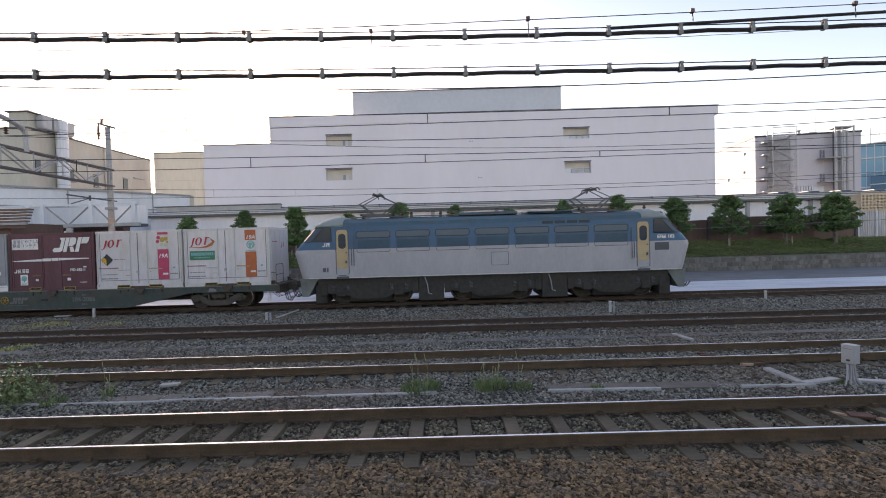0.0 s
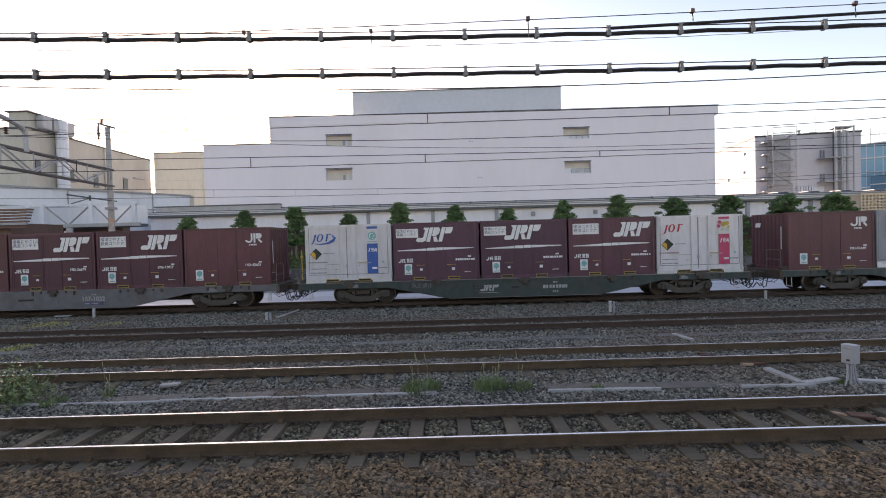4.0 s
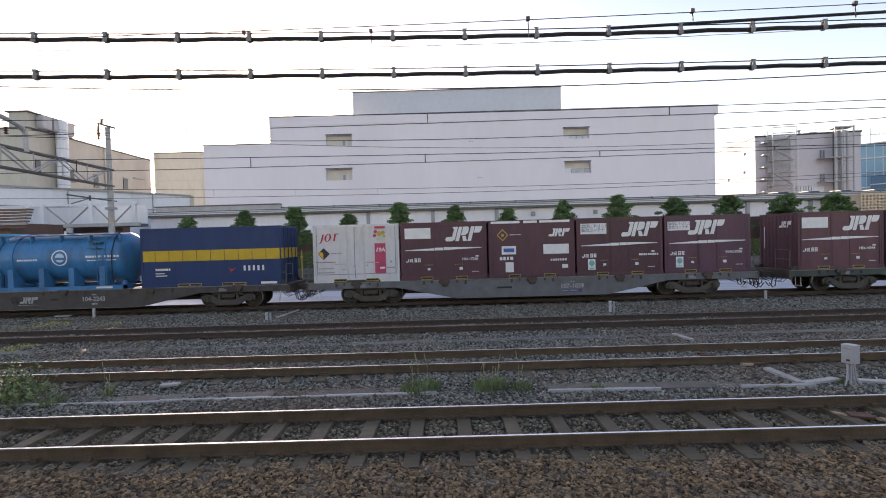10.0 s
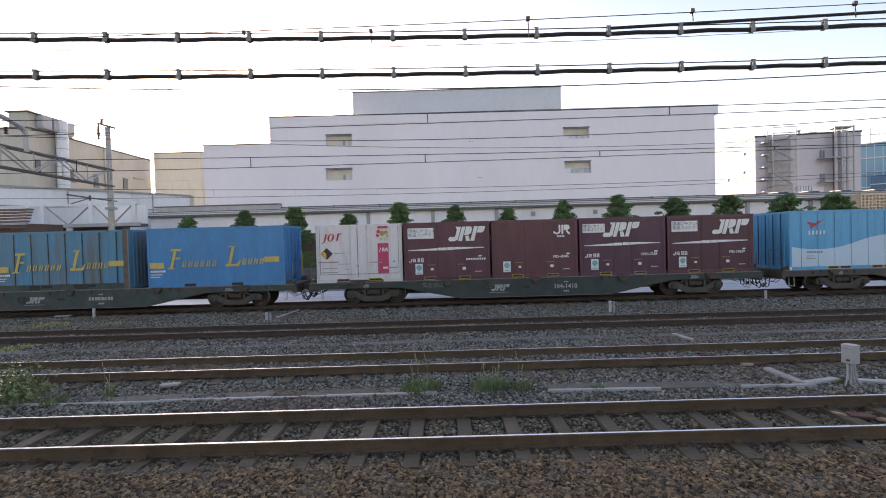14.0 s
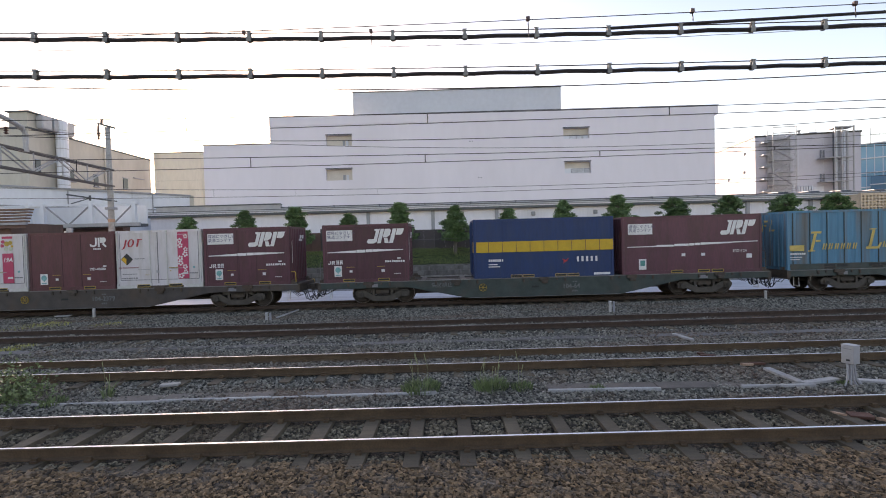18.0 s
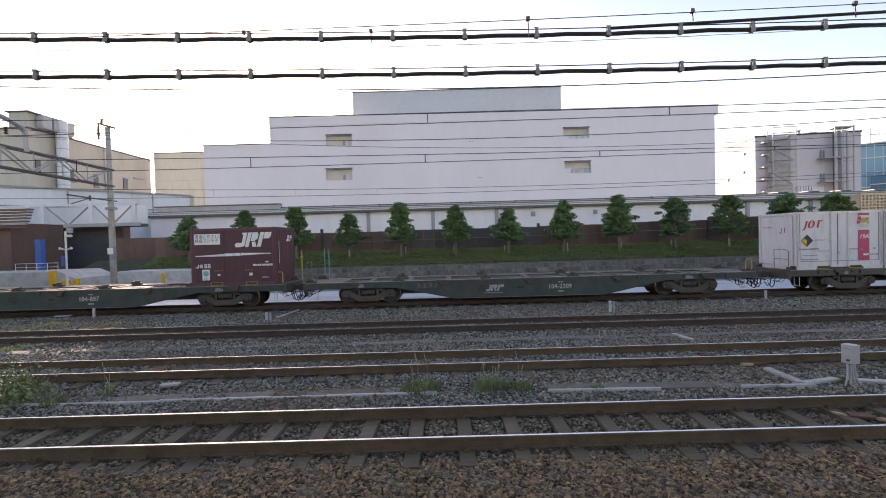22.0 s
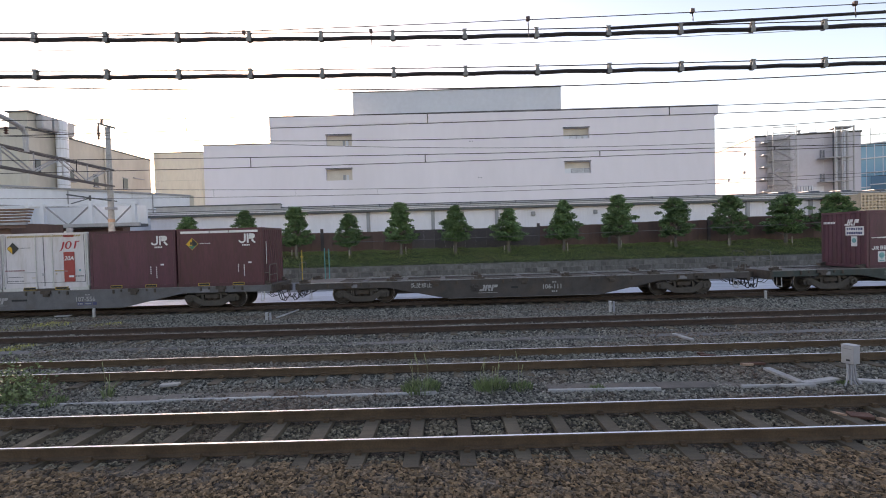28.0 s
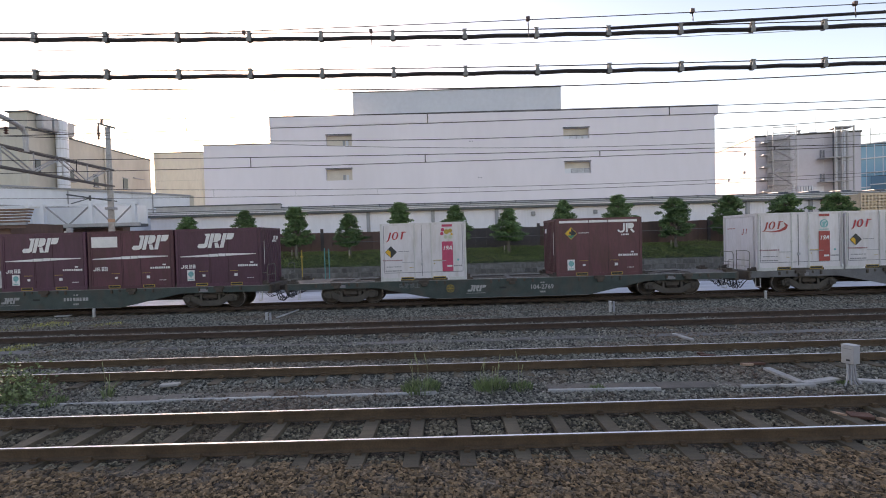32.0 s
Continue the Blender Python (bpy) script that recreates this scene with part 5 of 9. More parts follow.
def weed(x, y, n, spread, height, seed, stalks, label, leaf=None):
    """A tuft of grass blades with a few seed stalks."""
    r = random.Random(seed)
    w = thing("weed", label, "weed", "", (x, y, bed_height(y) - 0.02))
    bm = bmesh.new()
    for k in range(n):
        a, d = r.uniform(0, math.tau), spread * math.sqrt(r.random())
        px, py = math.cos(a) * d, math.sin(a) * d
        h = height * r.uniform(0.5, 1.1) * (1.05 - d / spread * 0.5)
        lean = Vector((math.cos(a), math.sin(a), 0)) * h * r.uniform(0.1, 0.6)
        side = Vector((-math.sin(a + 1), math.cos(a + 1), 0)) * r.uniform(0.005, 0.012)
        p0, p1, p2 = Vector((px, py, 0)), Vector((px, py, h * 0.6)) + lean * 0.4, Vector((px, py, h)) + lean
        v = [bm.verts.new(q) for q in (p0 - side, p0 + side, p1 + side, p2, p1 - side)]
        bm.faces.new(v)
    tagged(part("grass_tuft", bm, leaf or WEED, w), kind="stuff")
    for k in range(stalks):
        a = r.uniform(0, math.tau)
        px, py = math.cos(a) * spread * 0.5, math.sin(a) * spread * 0.5
        h = r.uniform(0.4, 0.72)
        sp = bmesh.new()
        tube(sp, ((px, py, 0), (px + r.uniform(-0.03, 0.03), py, h * 0.6), (px + r.uniform(-0.05, 0.05), py, h)), [0.004, 0.003, 0.007], 5)
        part("stalk", sp, bpy.data.materials["straw"], w, "thin pale seed stalk")


mat("straw", (0.3, 0.32, 0.16), 0.8)
weed(-0.5, 8.72, 300, 0.36, 0.25, 1, 5, "green weed tuft growing through the trough edge")
weed(0.8, 8.72, 260, 0.32, 0.27, 2, 8, "green weed tuft with tall seed stalks")
weed(1.36, 8.65, 110, 0.2, 0.19, 3, 2, "small green weed tuft in ballast")
weed(-6.35, 8.75, 34, 0.07, 0.42, 4, 3, "thin weed with dry stalks in ballast")
weed(2.7, 8.5, 90, 0.14, 0.12, 5, 0, "small green weed tuft in ballast")
weed(7.1, 8.45, 80, 0.1, 0.08, 6, 0, "low green weed beside the relay box")
# bright yellow leaf colour paints the sunlight falling on the weeds at the left
SUNLIT_LEAF = mat("leaf painted sunlit yellow", (0.42, 0.4, 0.12), 0.7, 0, 3, 0.3, 0.0, 20, None, 0, (1, 1, 1), 1, 0.1, 0.4)
weed(-15.2, 17.2, 420, 1.2, 0.1, 7, 0, "low weeds spread over ballast, painted sunlit yellow", SUNLIT_LEAF)
weed(-12.6, 17.35, 160, 0.6, 0.1, 9, 0, "low weeds spread over ballast, painted sunlit yellow", SUNLIT_LEAF)
weed(-12.3, 13.5, 200, 0.45, 0.1, 8, 0, "low weeds spread over ballast, painted sunlit yellow", SUNLIT_LEAF)
weed(-7.15, 8.5, 160, 0.22, 0.16, 10, 0, "green weeds at the foot of a bush")


def bush(x, y, n, r0, h, seed, label):
    rng = np.random.default_rng(seed)
    b = thing("bush", label, "bush", "", (x, y, bed_height(y)))
    p = rng.normal(size=(n, 3)) * np.array([r0, r0 * 0.7, h * 0.4])
    p[:, 2] = np.abs(p[:, 2]) + 0.03
    me = leaf_cloud("leaves", p, 0.035, rng, 0.8)
    me.materials.append(WEED)
    part("leaves", me, None, b)
    bm = bmesh.new()
    r = random.Random(seed)
    for k in range(14):
        q = p[r.randrange(n)]
        tube(bm, ((0, 0, 0), (q[0] * 0.5, q[1] * 0.5, q[2] * 0.6), tuple(q)), [0.012, 0.008, 0.003], 4)
    part("stems", bm, BARK, b)


bush(-7.95, 8.5, 1700, 0.33, 0.72, 5, "leafy green bush growing in the ballast")

# cars parked on the roof deck at the right
def car(x, y, z, body):
    c = thing("car", "small pale car parked on the roof deck", "car", "parked cars", pose(x, y, z, 0, 0, -90))
    bm = bmesh.new()
    prism(bm, ((-1.9, 0.25), (1.9, 0.25), (1.95, 0.75), (1.0, 0.9), (0.5, 1.4), (-1.3, 1.45), (-1.9, 0.95)), -0.8, 0.8, "y")
    part("body", bm, body, c)
    part("side_window", boxes((-1.2, 0.5, -0.815, -0.8, 0.95, 1.3)), GLASS, c)
    part("windscreen", prism(bmesh.new(), ((1.02, 0.93), (1.04, 0.93), (0.56, 1.36), (0.54, 1.36)), -0.68, 0.68, "y"), GLASS, c)
    for wx in (-1.2, 1.2):
        part("wheel", tube(bmesh.new(), ((wx, -0.85, 0.3), (wx, -0.65, 0.3)), 0.3, 12), HOSE_VOID, c)
    for wy in (-0.72, 0.5):
        part("tail_lamp", boxes((1.9, 1.97, wy, wy + 0.24, 0.6, 0.76)), RED, c, "red lamp")


tagged(part("parking_deck", boxes((36.4, 66, 57.5, 72, 6.4, 6.5)), CONCRETE), "concrete parking deck on the low building", "parking deck", kind="structure")
for x in (47.6, 51.9, 56.4, 61.1):
    car(x, 66.8, 6.5, STEELGREY)
# ---- the goods train ----
MOVING = []          # (thing, x along the train, y, z)
SPINNING = []        # (wheelset, pose within its bogie, radius)
CW, CH, CL = 1.225, 2.5, 3.72   # half width, height and length of a short container


def slant(x0, x1, z0, z1, k=0.22):
    s = (z1 - z0) * k
    return ((x0, z0), (x1, z0), (x1 + s, z1), (x0 + s, z1))


def decal(polys, y=-CW, depth=0.006):
    """Flat painted shapes, a hair proud of a side wall."""
    bm = bmesh.new()
    for p in polys:
        prism(bm, p, y - depth, y + 0.002, "y")
    return bm


def rect(x0, x1, z0, z1):
    return ((x0, z0), (x1, z0), (x1, z1), (x0, z1))


def bars(x0, x1, z, h, n, seed):
    """A row of small bars in place of small writing."""
    r = random.Random(seed)
    out, x = [], x0
    w = (x1 - x0) / n
    for i in range(n):
        out.append(rect(x + w * 0.1, x + w * r.uniform(0.7, 0.95), z, z + h))
        x += w
    return out


def words(text, size, material, parent, x, z, y=-CW, shear=0.0, name="lettering", label="", bold=0.0):
    cu = bpy.data.curves.new("text", "FONT")
    cu.body, cu.size, cu.shear, cu.extrude = text, size, shear, 0.002
    cu.offset = bold * size
    cu.resolution_u = 2
    ob = bpy.data.objects.new("text", cu)
    me = bpy.data.meshes.new_from_object(ob)
    bpy.data.objects.remove(ob)
    me.materials.clear()
    me.materials.append(material)
    return part(name, me, None, parent, label, pose(x, y - 0.006, z, 90, 0, 0))


def corrugated(x0, x1, z0, z1, y, sign, pitch=0.28, depth=0.03):
    """A ribbed steel wall as a thin prism along z."""
    n = max(1, round((x1 - x0) / pitch))
    w = (x1 - x0) / n
    front = []
    for i in range(n):
        a = x0 + i * w
        front += [(a, y), (a + w * 0.32, y), (a + w * 0.42, y - sign * depth), (a + w * 0.9, y - sign * depth)]
    front.append((x1, y))
    back = y - sign * (depth + 0.03)
    bm = bmesh.new()
    lo = [bm.verts.new((*p, z0)) for p in front]
    hi = [bm.verts.new((*p, z1)) for p in front]
    for i in range(len(front) - 1):
        q = (lo[i], lo[i + 1], hi[i + 1], hi[i])
        bm.faces.new(q if sign < 0 else q[::-1])
    b = [bm.verts.new(p) for p in ((x0, back, z0), (x1, back, z0), (x1, back, z1), (x0, back, z1))]
    bm.faces.new(b[::-1] if sign < 0 else b)
    return bm


def turned(bm, a):
    bmesh.ops.rotate(bm, cent=(0, 0, 0), matrix=Matrix.Rotation(a, 3, "Z"), verts=bm.verts)
    return bm


def shell(c, paint, L=CL, pitch=0.28, depth=0.03, h=CH, frame_mat=None, side_panels=None):
    """Frame, ribbed walls, roof and floor of a container."""
    fm = frame_mat or paint
    hx = L / 2
    for sx in (-1, 1):
        for sy in (-1, 1):
            x0, x1 = sorted((sx * hx, sx * (hx - 0.11)))
            y0, y1 = sorted((sy * CW, sy * (CW - 0.11)))
            part("corner_post", boxes((x0, x1, y0, y1, 0, h), bevel=0.012), fm, c)
    for sy in (-1, 1):
        y0, y1 = sorted((sy * CW, sy * (CW - 0.09)))
        part("top_rail", boxes((-hx + 0.11, hx - 0.11, y0, y1, h - 0.1, h - 0.004)), fm, c)
        part("bottom_rail", boxes((-hx + 0.11, hx - 0.11, y0, y1, 0.004, 0.13)), fm, c)
    for sx in (-1, 1):
        x0, x1 = sorted((sx * hx, sx * (hx - 0.09)))
        part("top_rail", boxes((x0, x1, -CW + 0.11, CW - 0.11, h - 0.1, h - 0.004)), fm, c)
        part("bottom_rail", boxes((x0, x1, -CW + 0.11, CW - 0.11, 0.004, 0.13)), fm, c)
    for sy in (-1, 1):
        part("side_wall", corrugated(-hx + 0.11, hx - 0.11, 0.13, h - 0.1, sy * (CW - 0.02), sy, pitch, depth), paint, c)
    for sx in (-1, 1):
        part("end_wall", turned(corrugated(-CW + 0.11, CW - 0.11, 0.13, h - 0.1, -sx * (hx - 0.015) * -1 * -1, -sx, 0.24, 0.035), math.pi / 2), paint, c)
    part("roof", boxes((-hx + 0.1, hx - 0.1, -CW + 0.08, CW - 0.08, h - 0.07, h - 0.015)), paint, c)
    part("floor", boxes((-hx + 0.1, hx - 0.1, -CW + 0.08, CW - 0.08, 0.06, 0.12)), STEEL_DARK, c)
    return c


def fork_pockets(c, zs=0.03, xs=(-0.75, 0.75), w=0.5, m=YELLOW):
    for x in xs:
        bm = boxes((x - w / 2, x + w / 2, -CW - 0.012, -CW + 0.01, zs, zs + 0.02), (x - w / 2, x + w / 2, -CW - 0.012, -CW + 0.01, zs + 0.1, zs + 0.12), (x - w / 2, x - w / 2 + 0.02, -CW - 0.012, -CW + 0.01, zs + 0.02, zs + 0.1), (x + w / 2 - 0.02, x + w / 2, -CW - 0.012, -CW + 0.01, zs + 0.02, zs + 0.1))
        p = part("fork_pocket", bm, m, c, "yellow-edged fork pocket")
        # flat black panel paints the shade inside the pocket
        part("pocket_void", boxes((x - w / 2 + 0.02, x + w / 2 - 0.02, -CW - 0.006, -CW + 0.01, zs + 0.02, zs + 0.1)), HOSE_VOID, p)


def ribbon(pts, w):
    """A flat line of points given width, as one outline; w: one width, or one for each point."""
    left, right = [], []
    for i, p in enumerate(pts):
        a, b = pts[max(i - 1, 0)], pts[min(i + 1, len(pts) - 1)]
        dx, dz = b[0] - a[0], b[1] - a[1]
        k = (w[i] if isinstance(w, (list, tuple)) else w) / 2 / math.hypot(dx, dz)
        left.append((p[0] - dz * k, p[1] + dx * k))
        right.append((p[0] + dz * k, p[1] - dx * k))
    return (*left, *right[::-1])


def disc(x, z, r, n=14):
    return tuple((x + r * math.cos(k * math.tau / n), z + r * math.sin(k * math.tau / n)) for k in range(n))


def freight_mark(c, x, z, h=0.62, w=1.47, y=-CW, ink=MARK):
    """The slanted white blocks of the freight company's mark."""
    shapes = (((0, 0.14), (0.05, 0), (0.22, 0), (0.29, 0.1), (0.29, 1), (0.13, 1), (0.15, 0.88), (0.19, 0.85), (0.19, 0.3), (0.03, 0.3)),
              ((0.315, 0), (0.42, 0), (0.42, 1), (0.315, 1)),
              ((0.44, 0.4), (0.55, 0.4), (0.63, 0.55), (0.63, 0.88), (0.58, 1), (0.44, 1)),
              ((0.48, 0.36), (0.58, 0.36), (0.66, 0), (0.54, 0)),
              ((0.67, 0), (0.78, 0), (0.78, 1), (0.67, 1)),
              ((0.8, 0.56), (0.96, 0.56), (1.0, 0.72), (1.0, 1), (0.8, 1)))
    polys = [tuple((x + a * w + 0.28 * b * h, z + b * h) for a, b in s) for s in shapes]
    part("logo", decal(polys, y), ink, c, "white slanted company mark")


def leaning_mark(c, x, z, ink, w=0.82, h=0.33):
    """Three slender leaning shapes: a hook, a ring and a flagged bar."""
    ring = [[], []]
    for half in (0, 1):
        ts = [math.pi * (k / 8 - 0.5 + half) for k in range(9)]
        ring[half] = [(0.46 + 0.17 * math.cos(t), 0.48 + 0.52 * math.sin(t)) for t in ts] + [(0.46 + 0.085 * math.cos(t), 0.48 + 0.44 * math.sin(t)) for t in ts[::-1]]
    shapes = [ribbon([(0.02, -0.24), (0.07, -0.3), (0.13, -0.2), (0.17, 0.1), (0.18, 0.92)], [0.03, 0.06, 0.07, 0.08, 0.085]), *ring,
              rect(0.76, 1.0, 0.88, 1.0), rect(0.78, 0.865, 0.0, 0.87)]
    polys = [tuple((x + a * w + 0.24 * b * h, z + b * h) for a, b in s) for s in shapes]
    part("logo", decal(polys), ink, c, "slender leaning company mark")


def round_mark(c, x, z):
    """The smaller two-shape mark with a row of short bars beneath."""
    polys = [ribbon([(x, z + 0.12), (x + 0.03, z + 0.06), (x + 0.09, z + 0.035), (x + 0.17, z + 0.035), (x + 0.23, z + 0.07), (x + 0.25, z + 0.14), (x + 0.25, z + 0.4)], 0.075),
             rect(x + 0.33, x + 0.41, z, z + 0.4), ((x + 0.43, z + 0.17), (x + 0.6, z + 0.17), (x + 0.68, z + 0.24), (x + 0.68, z + 0.34), (x + 0.62, z + 0.4), (x + 0.43, z + 0.4)),
             ribbon([(x + 0.54, z + 0.145), (x + 0.68, z)], 0.08)]
    polys += bars(x + 0.12, x + 0.46, z - 0.12, 0.065, 5, 3)
    part("logo", decal(polys), MARK, c, "white rounded company mark")


def small_marks(c, seed, eco=True, upright=False):
    if upright:
        polys = [rect(0.75, 0.79, 0.6 + 0.09 * k, 0.66 + 0.09 * k) for k in range(4)] + [rect(1.0, 1.04, 0.42 + 0.085 * k, 0.48 + 0.085 * k) for k in range(6)] + [rect(1.2, 1.34, 0.96, 1.03)]
        part("number_marking", decal(polys), MARK, c)
    else:
        part("prefix_marking", decal([rect(1.36, 1.5, 0.97, 1.03)]), MARK, c)
        part("data_marking", decal([rect(0.66, 0.8, 0.42, 0.54)]), MARK, c)
        part("data_marking", decal([rect(-0.72, -0.6, 0.43, 0.52)]), MARK, c)
        part("data_marking", decal(bars(1.2, 1.5, 0.32, 0.03, 5, seed)), MARK, c)
        for x in (-0.86, 0.46):
            part("handling_line", decal(bars(x, x + 0.38, 0.65, 0.02, 4, seed + 1)), YELLOW, c, "faded yellow handling line")
    if eco:
        e = part("eco_label", decal([rect(-1.38, -1.06, 0.26, 0.72)]), MARK, c, "white label with a teal emblem")
        part("emblem", decal([disc(-1.22, 0.55, 0.12), rect(-1.24, -1.2, 0.38, 0.43), rect(-1.33, -1.11, 0.3, 0.34)], -CW - 0.005), TEAL_PALE, e)


END_MARK = [slant(0.0, 0.11, 0.0, 0.09, 0.3), slant(0.12, 0.18, 0.0, 0.28, 0.3), slant(0.21, 0.27, 0.0, 0.28, 0.3), slant(0.32, 0.42, 0.14, 0.28, 0.3), slant(0.34, 0.44, 0.0, 0.1, -0.3), slant(0.47, 0.53, 0.0, 0.28, 0.3), slant(0.58, 0.72, 0.12, 0.28, 0.3)]


def end_mark(c, x, z, side):
    """The slanted company mark, small, on an end wall."""
    part("end_logo", turned(decal([tuple((x + u, z + v) for u, v in p) for p in END_MARK], -CL / 2), side * math.pi / 2), MARK, c, "small white slanted mark")


def end_marks(c, shapes, side):
    """White marks on an end wall, each a part."""
    for p in shapes:
        part("end_marking", turned(decal([p], -CL / 2), side * math.pi / 2), MARK, c)


SLOGAN = "\u74b0\u5883\u306b\u3084\u3055\u3057\u3044\n\u9244\u9053\u30b3\u30f3\u30c6\u30ca"
BLUE_INK = mat("blue ink", (0.06, 0.07, 0.16), 0.5, 0, 5, 0.1, 0)


def maroon_marked(paint, plate, seed, logo_x=0.04, upright=False, end_plate=False):
    """Maroon container with stripe, slanted mark and, on some, a white plate."""
    c = thing("shipping_container", "maroon ribbed steel freight container with white stripe and slanted mark", "container", "short freight containers")
    shell(c, paint, depth=0.004, pitch=1.17)
    for x in (-0.42, -0.36, 0.4):
        part("door_seam", boxes((x - 0.008, x + 0.008, -CW + 0.012, -CW + 0.03, 0.13, CH - 0.1)), SEAM, c, "dark door gap")
    for x in (-1.7, 1.7):
        part("hinge_strip", boxes((x - 0.03, x + 0.03, -CW + 0.004, -CW + 0.03, 0.14, CH - 0.11)), paint, c)
    freight_mark(c, logo_x, 1.66)
    part("stripe", decal([((-1.66, 1.29), (-0.42, 1.28), (-0.42, 1.38), (-1.66, 1.32)), rect(-0.4, -0.02, 1.28, 1.4), rect(0.0, 0.3, 1.29, 1.41), ((0.32, 1.3), (1.62, 1.35), (1.62, 1.38), (0.32, 1.41))]), MARK, c, "broken white stripe")
    if plate == "slogan":
        p = part("plate", decal([rect(-1.68, -0.56, 1.8, 2.26)]), MARK, c, "white plate with two lines of dark Japanese lettering")
        words(SLOGAN, 0.17, BLUE_INK, p, -1.65, 2.08, -CW - 0.007, 0, "lettering")
    elif plate == "blank":
        part("plate", decal([rect(-1.68, -0.56, 1.8, 2.26)]), MARK, c, "blank white plate")
    elif plate == "slogan_near":
        p = part("plate", decal([rect(-1.72, -0.76, 1.86, 2.24)]), MARK, c, "white plate with two lines of dark Japanese lettering")
        words(SLOGAN, 0.145, BLUE_INK, p, -1.7, 2.09, -CW - 0.007, 0, "lettering")
    part("operator_marking", decal([ribbon([(-1.64, 0.83), (-1.58, 0.8), (-1.53, 0.83), (-1.53, 0.94)], 0.04), ribbon([(-1.46, 0.79), (-1.46, 0.93), (-1.36, 0.93), (-1.36, 0.87), (-1.43, 0.87)], 0.035), ribbon([(-1.41, 0.845), (-1.34, 0.79)], 0.035), *[rect(a + dx, a + dx + 0.05, q, q + 0.05) for a in (-1.28, -1.13) for dx in (0, 0.065) for q in (0.79, 0.85, 0.91)]]), MARK, c)
    small_marks(c, seed, seed % 3 != 0 and not upright, upright)
    fork_pockets(c)
    end_mark(c, 0.1, 1.86, -1)
    end_mark(c, 0.1, 1.86, 1)
    end_marks(c, [rect(-0.9, -0.86, 0.9, 1.9)], 1)
    if end_plate:
        part("end_marking", turned(decal(bars(-1.08, -0.4, 1.96, 0.1, 8, seed), -CL / 2), -math.pi / 2), MARK, c)
        p = part("end_plate", turned(decal([rect(0.16, 1.1, 1.42, 1.82)], -CL / 2), -math.pi / 2), MARK, c, "white plate on the container's end")
        part("plate_marking", turned(decal(bars(0.22, 1.04, 1.66, 0.1, 7, seed) + bars(0.22, 1.04, 1.48, 0.1, 7, seed + 1), -CL / 2 - 0.005), -math.pi / 2), BLUE_INK, p)
        e = part("eco_label", turned(decal([rect(0.45, 0.76, 0.94, 1.38)], -CL / 2), -math.pi / 2), MARK, c, "white label with a teal emblem")
        part("emblem", turned(decal([disc(0.605, 1.2, 0.11)], -CL / 2 - 0.005), -math.pi / 2), TEAL_PALE, e)
    else:
        end_marks(c, [rect(-0.9, -0.86, 0.9, 1.9)], -1)
    return c


def maroon_plain(paint, seed, upright=False, hazard=False):
    c = thing("shipping_container", "red-brown corrugated steel freight container with white block mark", "container", "short freight containers")
    shell(c, paint, depth=0.004, pitch=1.17)
    for x in () if upright else (-0.42, 0.4):
        part("door_seam", boxes((x - 0.006, x + 0.006, -CW + 0.014, -CW + 0.03, 0.13, CH - 0.1)), SEAM, c, "dark door gap")
    round_mark(c, 0.84, 1.84)
    small_marks(c, seed, not upright, upright)
    fork_pockets(c)
    if hazard:
        sign = part("diamond", decal([((-1.47, 1.85), (-1.2, 1.58), (-0.93, 1.85), (-1.2, 2.12))]), YELLOW, c, "yellow-edged diamond sign")
        part("diamond_half", decal([((-1.44, 1.85), (-1.2, 1.61), (-1.2, 2.09))], -CW - 0.005), ORANGE_Y, sign, "yellow half of the sign")
        part("diamond_half", decal([((-0.96, 1.85), (-1.2, 2.09), (-1.2, 1.61))], -CW - 0.005), BLACK, sign, "dark half of the sign")
        part("diamond_half", decal([((-1.36, 1.77), (-1.2, 1.61), (-1.04, 1.77))], -CW - 0.008), GREEN, sign, "green foot of the sign")
        part("diamond_mark", decal([rect(-1.28, -1.21, 1.82, 1.93)], -CW - 0.01), BLACK, sign)
        part("caption", decal(bars(-0.88, -0.42, 1.85, 0.03, 6, 2)), MARK, c)
        part("top_stripe", decal([rect(-1.7, -0.45, 2.3, 2.4), rect(-0.42, 0.38, 2.3, 2.4), rect(0.41, 1.65, 2.3, 2.4)]), MARK, c, "white stripe along the top rail")
    end_marks(c, [slant(-0.95, -0.6, 1.9, 2.1, 0.3), rect(0.75, 0.8, 0.9, 1.9)], -1)
    end_marks(c, [rect(-0.9, -0.84, 0.9, 1.9)], 1)
    return c


